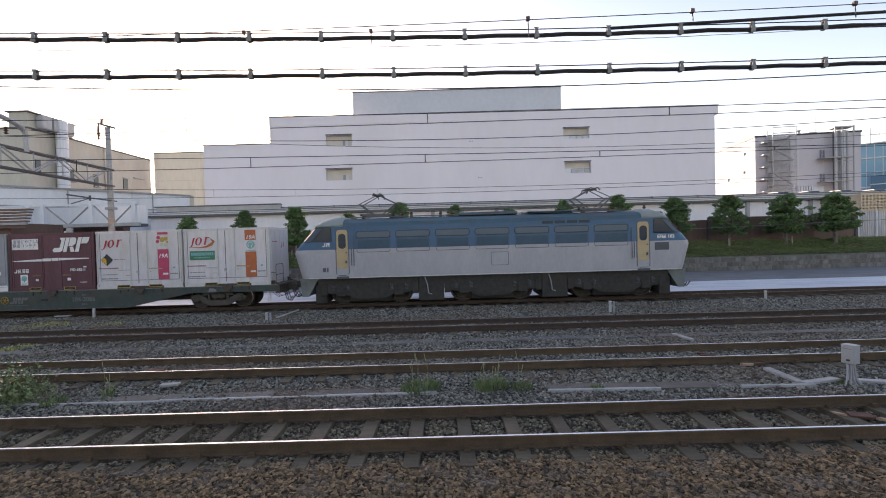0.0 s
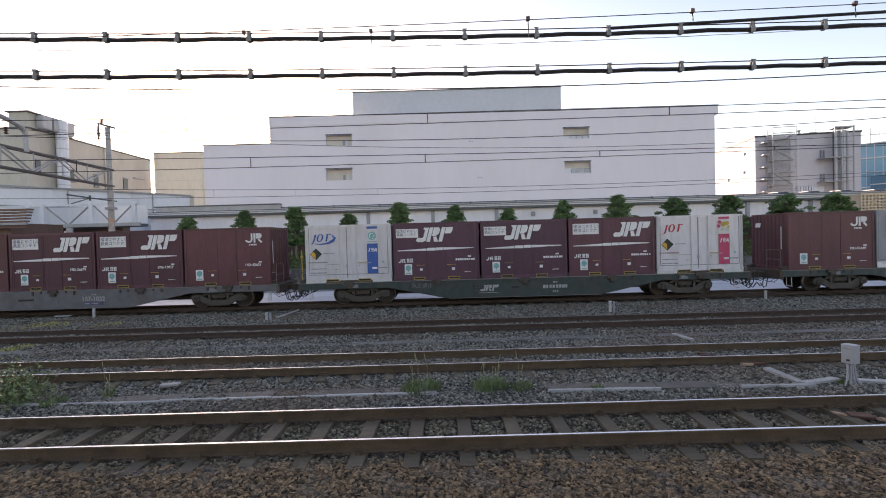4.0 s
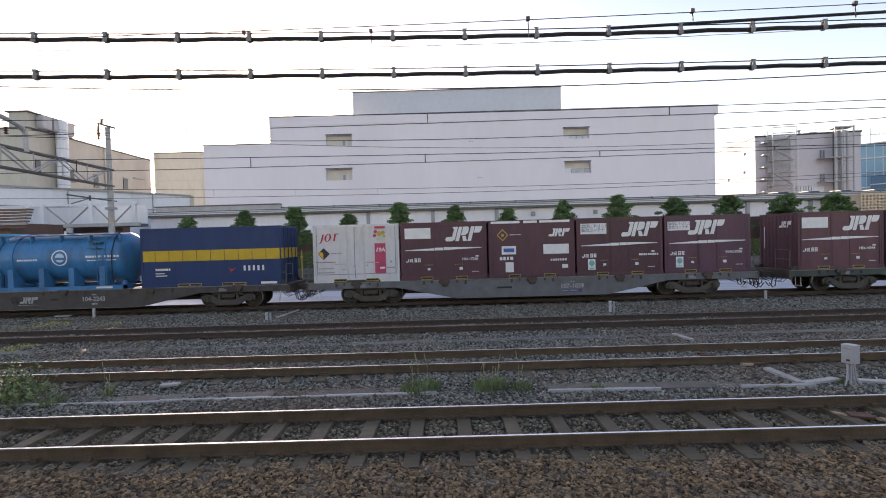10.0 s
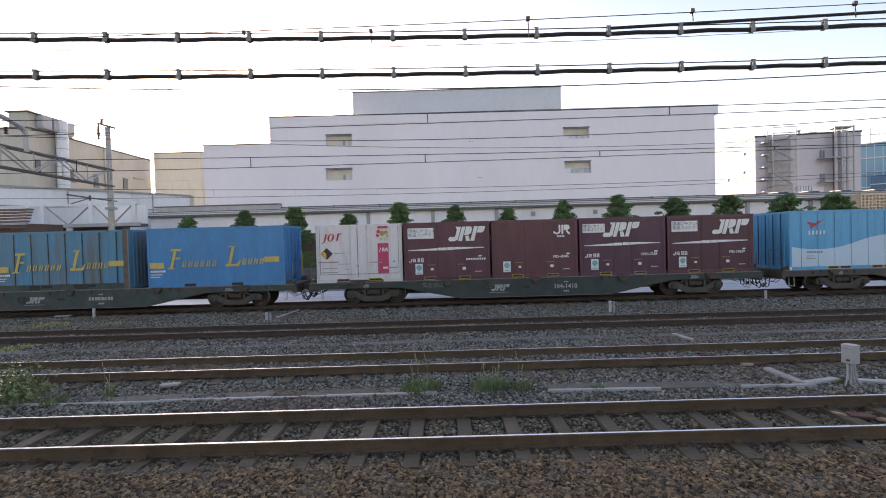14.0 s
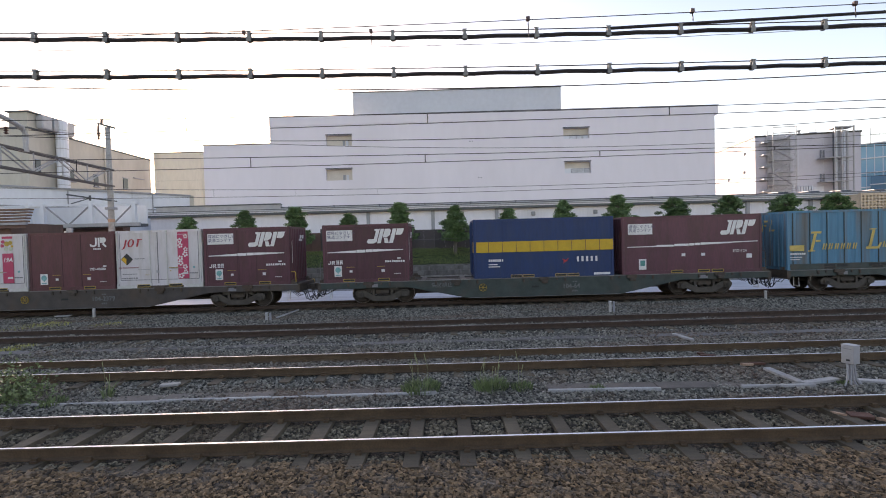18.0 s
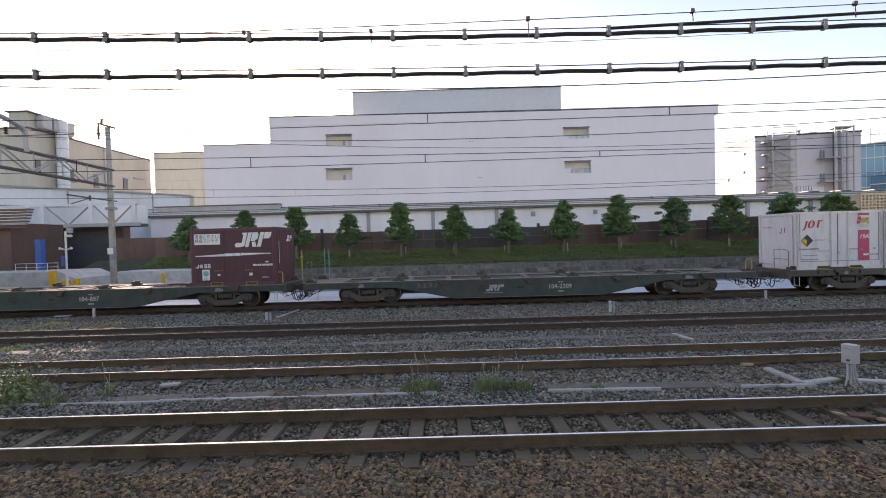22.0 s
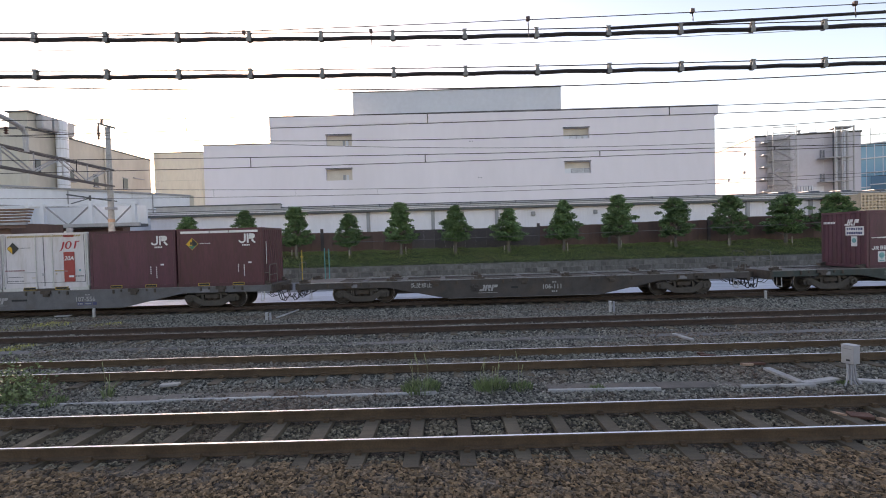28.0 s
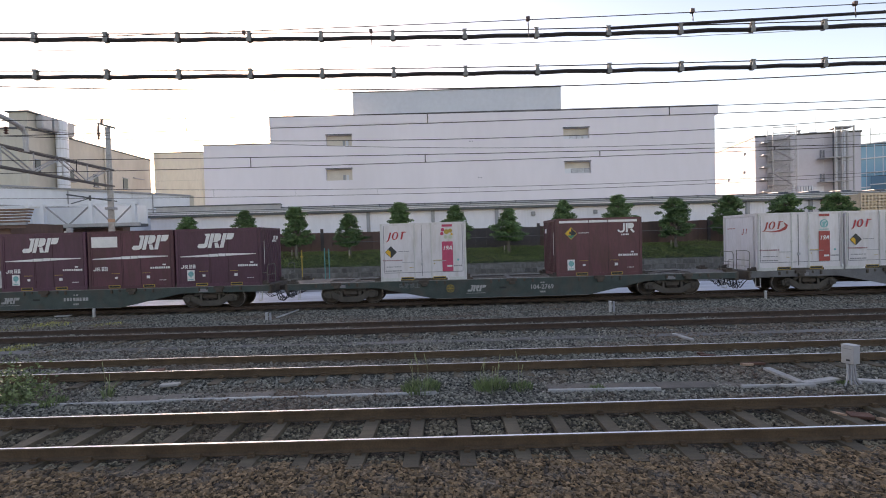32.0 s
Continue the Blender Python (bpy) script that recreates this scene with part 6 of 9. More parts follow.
def reefer(band, code="19A", emblem="fruit", mark=RED, swoosh=False, green_plate=False, mark_right=False, blossom=False):
    """White smooth-sided insulated container with a coloured band."""
    c = thing("insulated_container", "white insulated freight container with coloured band and diamond sign", "container", "short freight containers")
    hx = CL / 2
    shell(c, WHITE, depth=0.004, pitch=1.2)
    part("door_seam", boxes((-0.075, -0.055, -CW + 0.005, -CW + 0.03, 0.2, CH - 0.1)), SEAL, c, "dark gap between the doors")
    for x in (-1.7, 1.7):
        part("door_gasket", boxes((x - 0.008, x + 0.008, -CW + 0.01, -CW + 0.03, 0.36, CH - 0.1)), SEAL, c)
    part("door_gasket", boxes((-1.69, 1.69, -CW + 0.006, -CW + 0.03, 0.345, 0.365)), SEAL, c, "dark gasket under the doors")
    for x in (-0.38, 0.35, -1.8, 1.8):
        lb = part("lock_bar", tube(bmesh.new(), ((x, -CW - 0.03, 0.1), (x, -CW - 0.03, CH - 0.03)), 0.022, 6), PIPE_WHITE, c)
        for za, zb in ((CH - 0.1, CH - 0.03), (1.22, 1.29), (0.1, 0.2)):
            part("keeper", boxes((x - 0.05, x + 0.05, -CW - 0.05, -CW, za, zb), bevel=0.012), PIPE_WHITE, lb)
    part("latch", boxes((-0.92, -0.42, -CW - 0.03, -CW, 0.79, 0.815), (-0.12, -0.02, -CW - 0.04, -CW, 0.66, 0.76), (0.4, 0.98, -CW - 0.03, -CW, 0.82, 0.845)), STEELGREY, c, "door handles and latch")
    part("latch_mark", decal([rect(0.42, 0.8, 0.85, 0.875), rect(0.45, 0.5, 0.7, 0.74), rect(-0.62, -0.45, 0.56, 0.58)]), YELLOW, c)
    if green_plate:
        part("top_band", decal([rect(0.8, 1.27, 1.96, 2.4)]), band, c, "orange band end")
        words(code, 0.25, MARK, c, 0.83, 2.0, -CW - 0.007, 0.25, "code_lettering", "", 0.02)
    else:
        part("top_band", decal([rect(0.82, 1.27, 2.3, 2.4)]), band, c)
    top = 2.28 if blossom else 1.46 if green_plate else 1.66
    b = part("colour_band", decal([rect(0.81, 1.28, 0.37, top)]), band, c, "vertical coloured band")
    part("band_label", decal([rect(1.02, 1.24, 0.56, 0.64)], -CW - 0.007), MARK, b)
    part("data_marking", decal(bars(1.3, 1.66, 0.58, 0.05, 5, 3)), GREYMARK, c)
    part("data_marking", decal([disc(1.5, 0.86, 0.05, 8)]), TEAL_PALE, c)
    if blossom:
        r = random.Random(6)
        pet = []
        for k in range(5):
            for j in range(2):
                cx, cz, q = 0.93 + 0.22 * ((k + j) % 2) + r.uniform(-0.03, 0.03), 0.5 + k * 0.38 + j * 0.17, r.uniform(0.05, 0.09)
                for i in range(5):
                    a = i * math.tau / 5 + k
                    pet.append(disc(cx + math.cos(a) * q, cz + math.sin(a) * q, 0.55 * q, 6))
        part("blossoms", decal(pet, -CW - 0.007), MARK, b, "pale blossom shapes")
    else:
        if not green_plate:
            words(code, 0.25, MARK, b, 0.83, 1.3, -CW - 0.007, 0.25, "code_lettering", "", 0.02)
        if mark_right:
            pass
        elif emblem == "fruit":
            for x, z, q, m in ((0.82, 2.0, 0.075, PINK), (0.86, 2.17, 0.08, PINK), (1.02, 2.08, 0.11, YELLOW), (1.18, 2.12, 0.09, YELLOW), (0.98, 1.86, 0.08, PALEGREEN), (1.18, 1.86, 0.09, PALEGREEN), (1.24, 1.97, 0.05, ORANGE_Y)):
                part("emblem", decal([disc(x, z, q, 10)], -CW - 0.002), m, c)
        else:
            ez = 1.76 if green_plate else 1.99
            em = part("emblem", decal([disc(1.04, ez, 0.18)]), TEAL_PALE, c, "round pale teal emblem")
            part("emblem_arc", decal([ribbon([(0.95, ez - 0.1), (0.93, ez + 0.03), (1.0, ez + 0.11), (1.1, ez + 0.1)], 0.035), ribbon([(1.07, ez - 0.13), (1.1, ez - 0.02), (1.16, ez + 0.03)], 0.03)], -CW - 0.006), MARK, em)
            part("emblem_text", decal(bars(0.84, 1.24, ez - 0.27, 0.04, 6, 5)), TEAL_PALE, c)
    lx, lz = (-1.62 if not mark_right else 0.62), 1.8
    leaning_mark(c, lx, lz, mark)
    if swoosh:
        part("swoosh", decal([ribbon([(lx + 0.06, lz - 0.08), (lx + 0.4, lz - 0.12), (lx + 0.75, lz - 0.08), (lx + 0.98, lz + 0.03), (lx + 1.06, lz + 0.14), (lx + 0.92, lz + 0.28)], [0.01, 0.04, 0.08, 0.13, 0.11, 0.01])]), ORANGE if green_plate else mark, c, "curved tail under the mark")
    if green_plate:
        g = part("plate", decal([rect(-1.6, -0.52, 1.15, 1.54)]), GREEN, c, "green lettered plate")
        part("plate_marking", decal(bars(-1.55, -0.57, 1.34, 0.13, 11, 5) + bars(-1.4, -0.72, 1.23, 0.05, 9, 7), -CW - 0.007), TEAL_PALE, g)
    elif not swoosh or mark is BLUE_BAND:
        dx, dz = (-1.4, 1.26) if not mark_right else (-1.38, 1.86)
        part("diamond", decal([((dx - 0.26, dz), (dx, dz - 0.26), (dx + 0.26, dz), (dx, dz + 0.26))]), BLACK, c, "black and yellow diamond sign")
        part("diamond_patch", decal([((dx - 0.24, dz), (dx - 0.02, dz - 0.22), (dx - 0.02, dz + 0.02), (dx - 0.12, dz + 0.1))], -CW - 0.005), ORANGE_Y, c, "yellow quarter of the sign")
        part("caption", decal(bars(dx + 0.32, dx + 0.78, dz + 0.0, 0.03, 6, 2)), GREYMARK, c)
    if mark_right:
        part("hazard_strip", decal([slant(-1.62 + k * 0.11, -1.57 + k * 0.11, 2.32, 2.4, 0.8) for k in range(29)], -CW + 0.0), YELLOW, c, "yellow and black striped top strip")
    part("number_marking", decal(bars(-1.76, -0.9, 0.87, 0.05, 11, 4)), FADED_RED if mark is not BLUE_BAND else GREYMARK, c)
    part("data_marking", decal(bars(-1.62, -0.95, 0.6, 0.035, 6, 8)), GREYMARK, c)
    part("data_marking", decal(bars(-1.66, -0.95, 0.42, 0.045, 7, 9)), GREYMARK, c)
    # raised bottom edge between two white feet, with the pockets in it
    # dark strip paints the shade under the raised edge
    part("bottom_gap", boxes((-1.0, 1.02, -CW - 0.003, -CW + 0.05, 0.0, 0.1)), STEEL_DARK, c, "dark strip painted as shade under the doors")
    for a, b2, k in ((-hx, -1.0, 1), (1.02, hx, -1)):
        ft = bmesh.new()
        prism(ft, ((a, 0.0), (b2 - (0.2 if k > 0 else 0), 0.0), (b2, 0.13), (a, 0.13)) if k > 0 else ((a + 0.2, 0.0), (b2, 0.0), (b2, 0.13), (a, 0.13)), -CW - 0.008, -CW + 0.04, "y")
        part("foot", ft, PIPE_WHITE, c)
    fork_pockets(c, 0.04, (-0.7, 0.68), 0.56)
    # door gear on the end faces
    for s in (-1, 1):
        e = part("end_panel", turned(boxes((-1.0, 1.0, -hx - 0.004, -hx + 0.02, 0.2, 2.35)), s * math.pi / 2), WHITE, c)
        part("end_marking", turned(decal(bars(-0.9, -0.3, 1.85, 0.04, 7, 4) + [ribbon([(0.2, 1.62), (0.26, 1.6), (0.31, 1.66), (0.34, 1.84)], 0.04), ribbon([(0.5, 1.62), (0.55, 1.84)], 0.04)], -hx - 0.004), s * math.pi / 2), mark, e)
    return c


def grey_box():
    c = thing("shipping_container", "two grey half-length container bodies on one white base", "container", "short freight containers")
    grey = mat("light grey container paint", (0.29, 0.295, 0.325), 0.5, 0, 1.5, 0.12, 0.1, 60, (0.2, 0.19, 0.18), 0.4, (2, 2, 0.4), 2)
    shell(c, grey, depth=0.006, pitch=0.9)
    # the shell is one piece; this black strip paints a deep gap's shade
    part("body_gap", boxes((-0.09, 0.0, -CW - 0.004, -CW + 0.05, 0.28, CH - 0.03)), HOSE_VOID, c, "black strip painted as shade between the two bodies")
    for a, b in ((-1.82, -0.11), (0.02, 1.82)):
        m = a + (b - a) * 0.47
        for x in (a + 0.04, m, b - 0.04):
            part("door_gasket", boxes((x - 0.012, x + 0.012, -CW - 0.002, -CW + 0.03, 0.34, CH - 0.08)), SEAL, c)
        part("door_gasket", boxes((a + 0.06, b - 0.06, -CW - 0.001, -CW + 0.03, 0.33, 0.36)), SEAL, c)
        for x in (m - 0.06, m + 0.08):
            lb = part("lock_bar", tube(bmesh.new(), ((x, -CW - 0.03, 0.3), (x, -CW - 0.03, CH - 0.06)), 0.016, 6), grey, c)
            for za, zb in ((CH - 0.14, CH - 0.07), (0.3, 0.38)):
                part("keeper", boxes((x - 0.05, x + 0.05, -CW - 0.05, -CW, za, zb)), PIPE_WHITE, lb)
        part("latch", boxes((m + 0.02, m + 0.06, -CW - 0.05, -CW, 0.9, 1.5), (m - 0.02, m + 0.12, -CW - 0.05, -CW, 0.82, 0.9)), MIDGREY, c)
    part("base_rail", decal([rect(-1.84, -1.05, 0.02, 0.27), rect(-1.04, -0.02, 0.14, 0.27), rect(0.0, 0.98, 0.14, 0.27), rect(1.0, 1.84, 0.02, 0.27)]), MARK, c, "white base rail")
    part("base_line", decal([rect(-1.8, 1.8, 0.2, 0.215)], -CW - 0.005), GREYMARK, c)
    part("round_mark", decal([disc(-0.45, 1.98, 0.14)]), MARK, c, "white round mark")
    part("round_mark", decal([disc(1.34, 1.96, 0.14)]), RED, c, "red round mark")
    part("mark_centre", decal([rect(1.29, 1.32, 1.9, 2.03), rect(1.34, 1.37, 1.9, 2.03)], -CW - 0.006), MARK, c)
    part("side_marking", decal([rect(-1.5, -1.42, 1.3 + k * 0.12, 1.37 + k * 0.12) for k in range(8)] + [rect(0.2, 0.26, 1.55 + k * 0.11, 1.62 + k * 0.11) for k in range(6)]), GREYMARK, c)
    part("door_label", decal([rect(1.35, 1.58, 0.72, 0.88), rect(-0.45, -0.22, 0.88, 1.04)]), MARK, c)
    # dark strip laid over the rail paints the shade below the bodies
    part("bottom_gap", boxes((-0.98, 0.98, -CW - 0.003, -CW + 0.05, 0.0, 0.12)), STEEL_DARK, c)
    return c


NAVY = mat("navy container paint", (0.009, 0.036, 0.12), 0.6, 0, 1, 0.15, 0.08, 60, (0.03, 0.048, 0.1), 0.5, (2, 2, 0.4), 1.6)
PALE_YELLOW = mat("tan-yellow frame paint", (0.52, 0.36, 0.14), 0.55, 0, 8, 0.2, 0.1, 60, (0.22, 0.15, 0.08), 0.4)
BANDY = mat("yellow stripe", (0.58, 0.36, 0.02), 0.5, 0, 3, 0.1, 0.05)
SKYBLUE = mat("sky blue container paint", (0.06, 0.36, 0.6), 0.45, 0, 1, 0.1, 0.06, 60, (0.08, 0.25, 0.42), 0.4, (2, 2, 0.4), 1.6)
PALEBLUE = mat("pale blue panel paint", (0.48, 0.62, 0.72), 0.5, 0, 0.8, 0.04, 0.03)
BLUE_SEAM = mat("dark blue panel gap", (0.05, 0.17, 0.27), 0.6, 0, 4, 0.1, 0)
TANKBLUE = mat("blue tank paint", (0.022, 0.19, 0.4), 0.4, 0, 1.2, 0.15, 0.06, 60, (0.035, 0.05, 0.07), 0.6, (1.5, 1.5, 0.5), 0.9)
LINERBLUE = mat("bright blue container paint", (0.03, 0.23, 0.48), 0.5, 0, 1, 0.12, 0.08, 60, (0.06, 0.16, 0.3), 0.5, (2, 2, 0.4), 1.6)
LINEROLD = mat("faded blue container paint", (0.065, 0.235, 0.36), 0.6, 0, 1, 0.18, 0.12, 60, (0.15, 0.105, 0.06), 1.0, (1.7, 1.7, 0.14), 1.0, 0.08)
GOLD = mat("gold lettering", (0.58, 0.43, 0.12), 0.5, 0, 3, 0.15, 0)


def navy_long():
    L = 6.06
    c = thing("freight_container", "long navy freight container with broad yellow stripe", "container", "long freight containers")
    shell(c, NAVY, L, 0.6, 0.004, 2.56)
    part("yellow_stripe", boxes((-2.92, 3.0, -CW - 0.01, -CW + 0.02, 1.12, 1.58)), BANDY, c, "broad yellow stripe")
    for k in range(9):
        x = -2.4 + k * 0.6
        part("rib", boxes((x, x + 0.022, -CW - 0.014, -CW + 0.02, 1.12, 1.58)), DECK_BROWN, c)
    part("logo", decal([rect(1.42 + i * 0.2, 1.51 + i * 0.2, 0.64, 0.86) for i in range(5)], -CW - 0.002), MARK, c, "white block-shaped company mark")
    part("number_marking", decal(bars(-2.4, -1.75, 0.72, 0.1, 8, 5) + [rect(-2.4, -2.0, 0.58, 0.62), rect(-2.4, -1.9, 0.48, 0.52), rect(2.15, 2.85, 0.05, 0.15)]), MARK, c)
    part("bird_mark", decal([((0.78, 0.78), (0.95, 0.72), (1.08, 0.8), (0.98, 0.66), (0.88, 0.62), (0.84, 0.56), (0.85, 0.68))], -CW - 0.002), RED, c, "small red swallow-like mark")
    fork_pockets(c, 0.02, (-1.2, -0.68, 0.72, 1.26), 0.5, PALE_YELLOW)
    for s in (-1, 1):
        part("end_stripe", turned(boxes((-1.1, 1.1, -L / 2 - 0.008, -L / 2 + 0.02, 1.12, 1.58)), s * math.pi / 2), BANDY, c)
        for k in range(4):
            x = -0.75 + k * 0.5
            part("lock_bar", turned(tube(bmesh.new(), ((x, -L / 2 - 0.03, 0.15), (x, -L / 2 - 0.03, 2.45)), 0.02, 6), s * math.pi / 2), NAVY, c)
    return c


def mural_long():
    L = 6.06
    c = thing("freight_container", "long sky-blue freight container with a pale wave panel", "container", "long freight containers")
    shell(c, SKYBLUE, L, 0.75, 0.006, 2.56)
    top = [(-2.95 + 5.9 * k / 24, 0.85 + 0.16 * max(0, 1 - k / 6) ** 2 + 0.64 / (1 + math.exp(-(k - 11.5) * 0.5)) - 0.14 * max(0, (k - 18) / 6) ** 2) for k in range(25)]
    part("wave_panel", decal([(*top[::-1], (-2.95, 0.14), (2.95, 0.14))], -CW + 0.008), PALEBLUE, c, "pale wave-shaped panel")
    part("logo", decal([rect(-2.2 + i * 0.16, -2.13 + i * 0.16, 1.52, 1.69) for i in range(5)], -CW + 0.004), MARK, c, "white block-shaped company mark")
    for k in range(8):
        x = -2.52 + k * 0.72
        part("panel_seam", boxes((x, x + 0.012, -CW - 0.004, -CW + 0.01, 0.14, 2.46)), BLUE_SEAM, c)
    part("bird_mark", decal([((-2.3, 2.1), (-1.95, 2.0), (-1.55, 2.16), (-1.85, 1.92), (-2.0, 1.86), (-2.12, 1.74), (-2.08, 1.9))], -CW + 0.004), RED, c, "small red swallow-like mark")
    part("number_marking", decal(bars(-2.3, -1.6, 0.72, 0.08, 8, 6) + [rect(-2.3, -2.0, 0.58, 0.61), rect(-2.3, -1.9, 0.48, 0.51)]), GREYMARK, c)
    fork_pockets(c, 0.02, (-1.15, -0.62, 0.75, 1.27), 0.46)
    for s in (-1, 1):
        for k in range(4):
            x = -0.75 + k * 0.5
            lb = part("lock_bar", turned(tube(bmesh.new(), ((x, -L / 2 - 0.03, 0.15), (x, -L / 2 - 0.03, 2.45)), 0.022, 6), s * math.pi / 2), NAVY, c)
    part("end_rail_top", boxes((-L / 2, -L / 2 + 0.1, -CW - 0.002, -CW + 0.1, 0.0, 0.14)), MARK, c)
    return c


def tank():
    L = 6.06
    c = thing("tank_container", "glossy blue cylindrical tank container in a frame", "tank container", "long freight containers")
    bm = bmesh.new()
    for sx in (-1, 1):
        x = sx * (L / 2 - 0.06)
        for sy in (-1, 1):
            box(bm, x - 0.06, x + 0.06, sy * 1.16 - 0.06, sy * 1.16 + 0.06, 0, 0.36)
        box(bm, x - 0.06, x + 0.06, -1.1, 1.1, 0.0, 0.14)
    for sy in (-1, 1):
        box(bm, -L / 2, L / 2, sy * 1.16 - 0.06, sy * 1.16 + 0.06, 0.0, 0.16)
    part("base_frame", bm, TANKBLUE, c)
    bm = bmesh.new()
    prof = []
    for k in range(7):
        a = k / 6 * math.pi / 2
        prof.append((1.1 * math.sin(a) + 0.001, -2.86 + 0.38 * (1 - math.cos(a))))
    prof += [(1.1, p) for p in (-1.6, -0.5, 0.5, 1.6)]
    for k in range(7):
        a = math.pi / 2 - k / 6 * math.pi / 2
        prof.append((1.1 * math.sin(a) + 0.001, 2.86 - 0.38 * (1 - math.cos(a))))
    lathe(bm, prof, 40, "x")
    part("barrel", bm, TANKBLUE, c, "glossy blue cylindrical barrel", (0, 0, 1.36), True)
    for x in (-2.0, 2.0, -0.65, 0.65):
        if abs(x) > 1:
            bm = bmesh.new()
            lathe(bm, [(1.09, x - 0.05), (1.13, x - 0.05), (1.13, x + 0.05), (1.09, x + 0.05)], 40, "x", True)
            part("hoop", bm, TANKBLUE, c, "", (0, 0, 1.36))
        for ya in (-1.18, 0.6):
            part("saddle", boxes((x - 0.12, x + 0.12, ya, ya + 0.58, 0.16, 0.95)), TANKBLUE, c)
    part("bent_pipe", tube(bmesh.new(), ((2.42, -1.12, 0.3), (2.42, -1.17, 0.9), (2.42, -1.15, 1.6), (2.35, -0.8, 2.2), (2.3, -0.4, 2.46)), 0.025, 6), HOSE_VOID, c, "dark pipe bent over the barrel")
    part("side_step", boxes((1.4, 1.95, -1.12, -0.8, 2.02, 2.06), (1.4, 1.95, -1.15, -1.05, 1.78, 1.81)), DARKTRIM, c)
    for x in (-1.5, 0.0, 1.5):
        bm = bmesh.new()
        lathe(bm, [(0.25, 2.4), (0.25, 2.47), (0.18, 2.5)], 16, "z")
        part("manhole", bm, TANKBLUE, c, "", (x, 0, -0.02))
    part("walkway", boxes((-2.6, 2.6, -0.95, -0.6, 2.36, 2.4)), DARKTRIM, c)
    for x in (-2.6, -1.3, 0, 1.3, 2.6):
        part("walkway_leg", boxes((x - 0.02, x + 0.02, -0.9, -0.7, 2.05, 2.36)), TANKBLUE, c)
    rg = bmesh.new()
    lathe(rg, [(0.3, 0), (0.35, 0), (0.35, 0.008), (0.3, 0.008)], 24, "y", True)
    for v in rg.verts:
        v.co.y = -0.003 * 0 - math.sqrt(max(1.21 - (v.co.z) ** 2, 0)) - 0.004 - v.co.y
    part("ring_mark", rg, MARK, c, "white ring mark", (0.1, 0, 1.4))
    lt = boxes(*[(1.24 + i * 0.135, 1.34 + i * 0.135, -1.108, -1.1, 1.38, 1.47) for i in range(11)], *[(1.3 + i * 0.1, 1.37 + i * 0.1, -1.108, -1.09, 1.24, 1.28) for i in range(13)])
    part("frame_label", boxes((1.75, 2.45, -1.226, -1.215, 0.04, 0.12)), MARK, c, "white label on the base frame")
    part("ring_fill", decal([disc(0.1, 1.4, 0.2)], -1.09), PALEBLUE, c, "pale disc inside the ring")
    part("company_lettering", lt, MARK, c, "row of white lettering bars")
    part("number_marking", boxes(*[(-1.75 + i * 0.1, -1.68 + i * 0.1, -1.108, -1.1, 1.3, 1.37) for i in range(9)]), MARK, c)
    part("ladder", boxes((1.78, 1.8, -1.2, -1.17, 0.2, 2.1), (2.18, 2.2, -1.2, -1.17, 0.2, 2.1), *[(1.8, 2.18, -1.2, -1.18, 0.4 + k * 0.28, 0.42 + k * 0.28) for k in range(6)]), TANKBLUE, c, "slim blue ladder before the barrel")
    return c


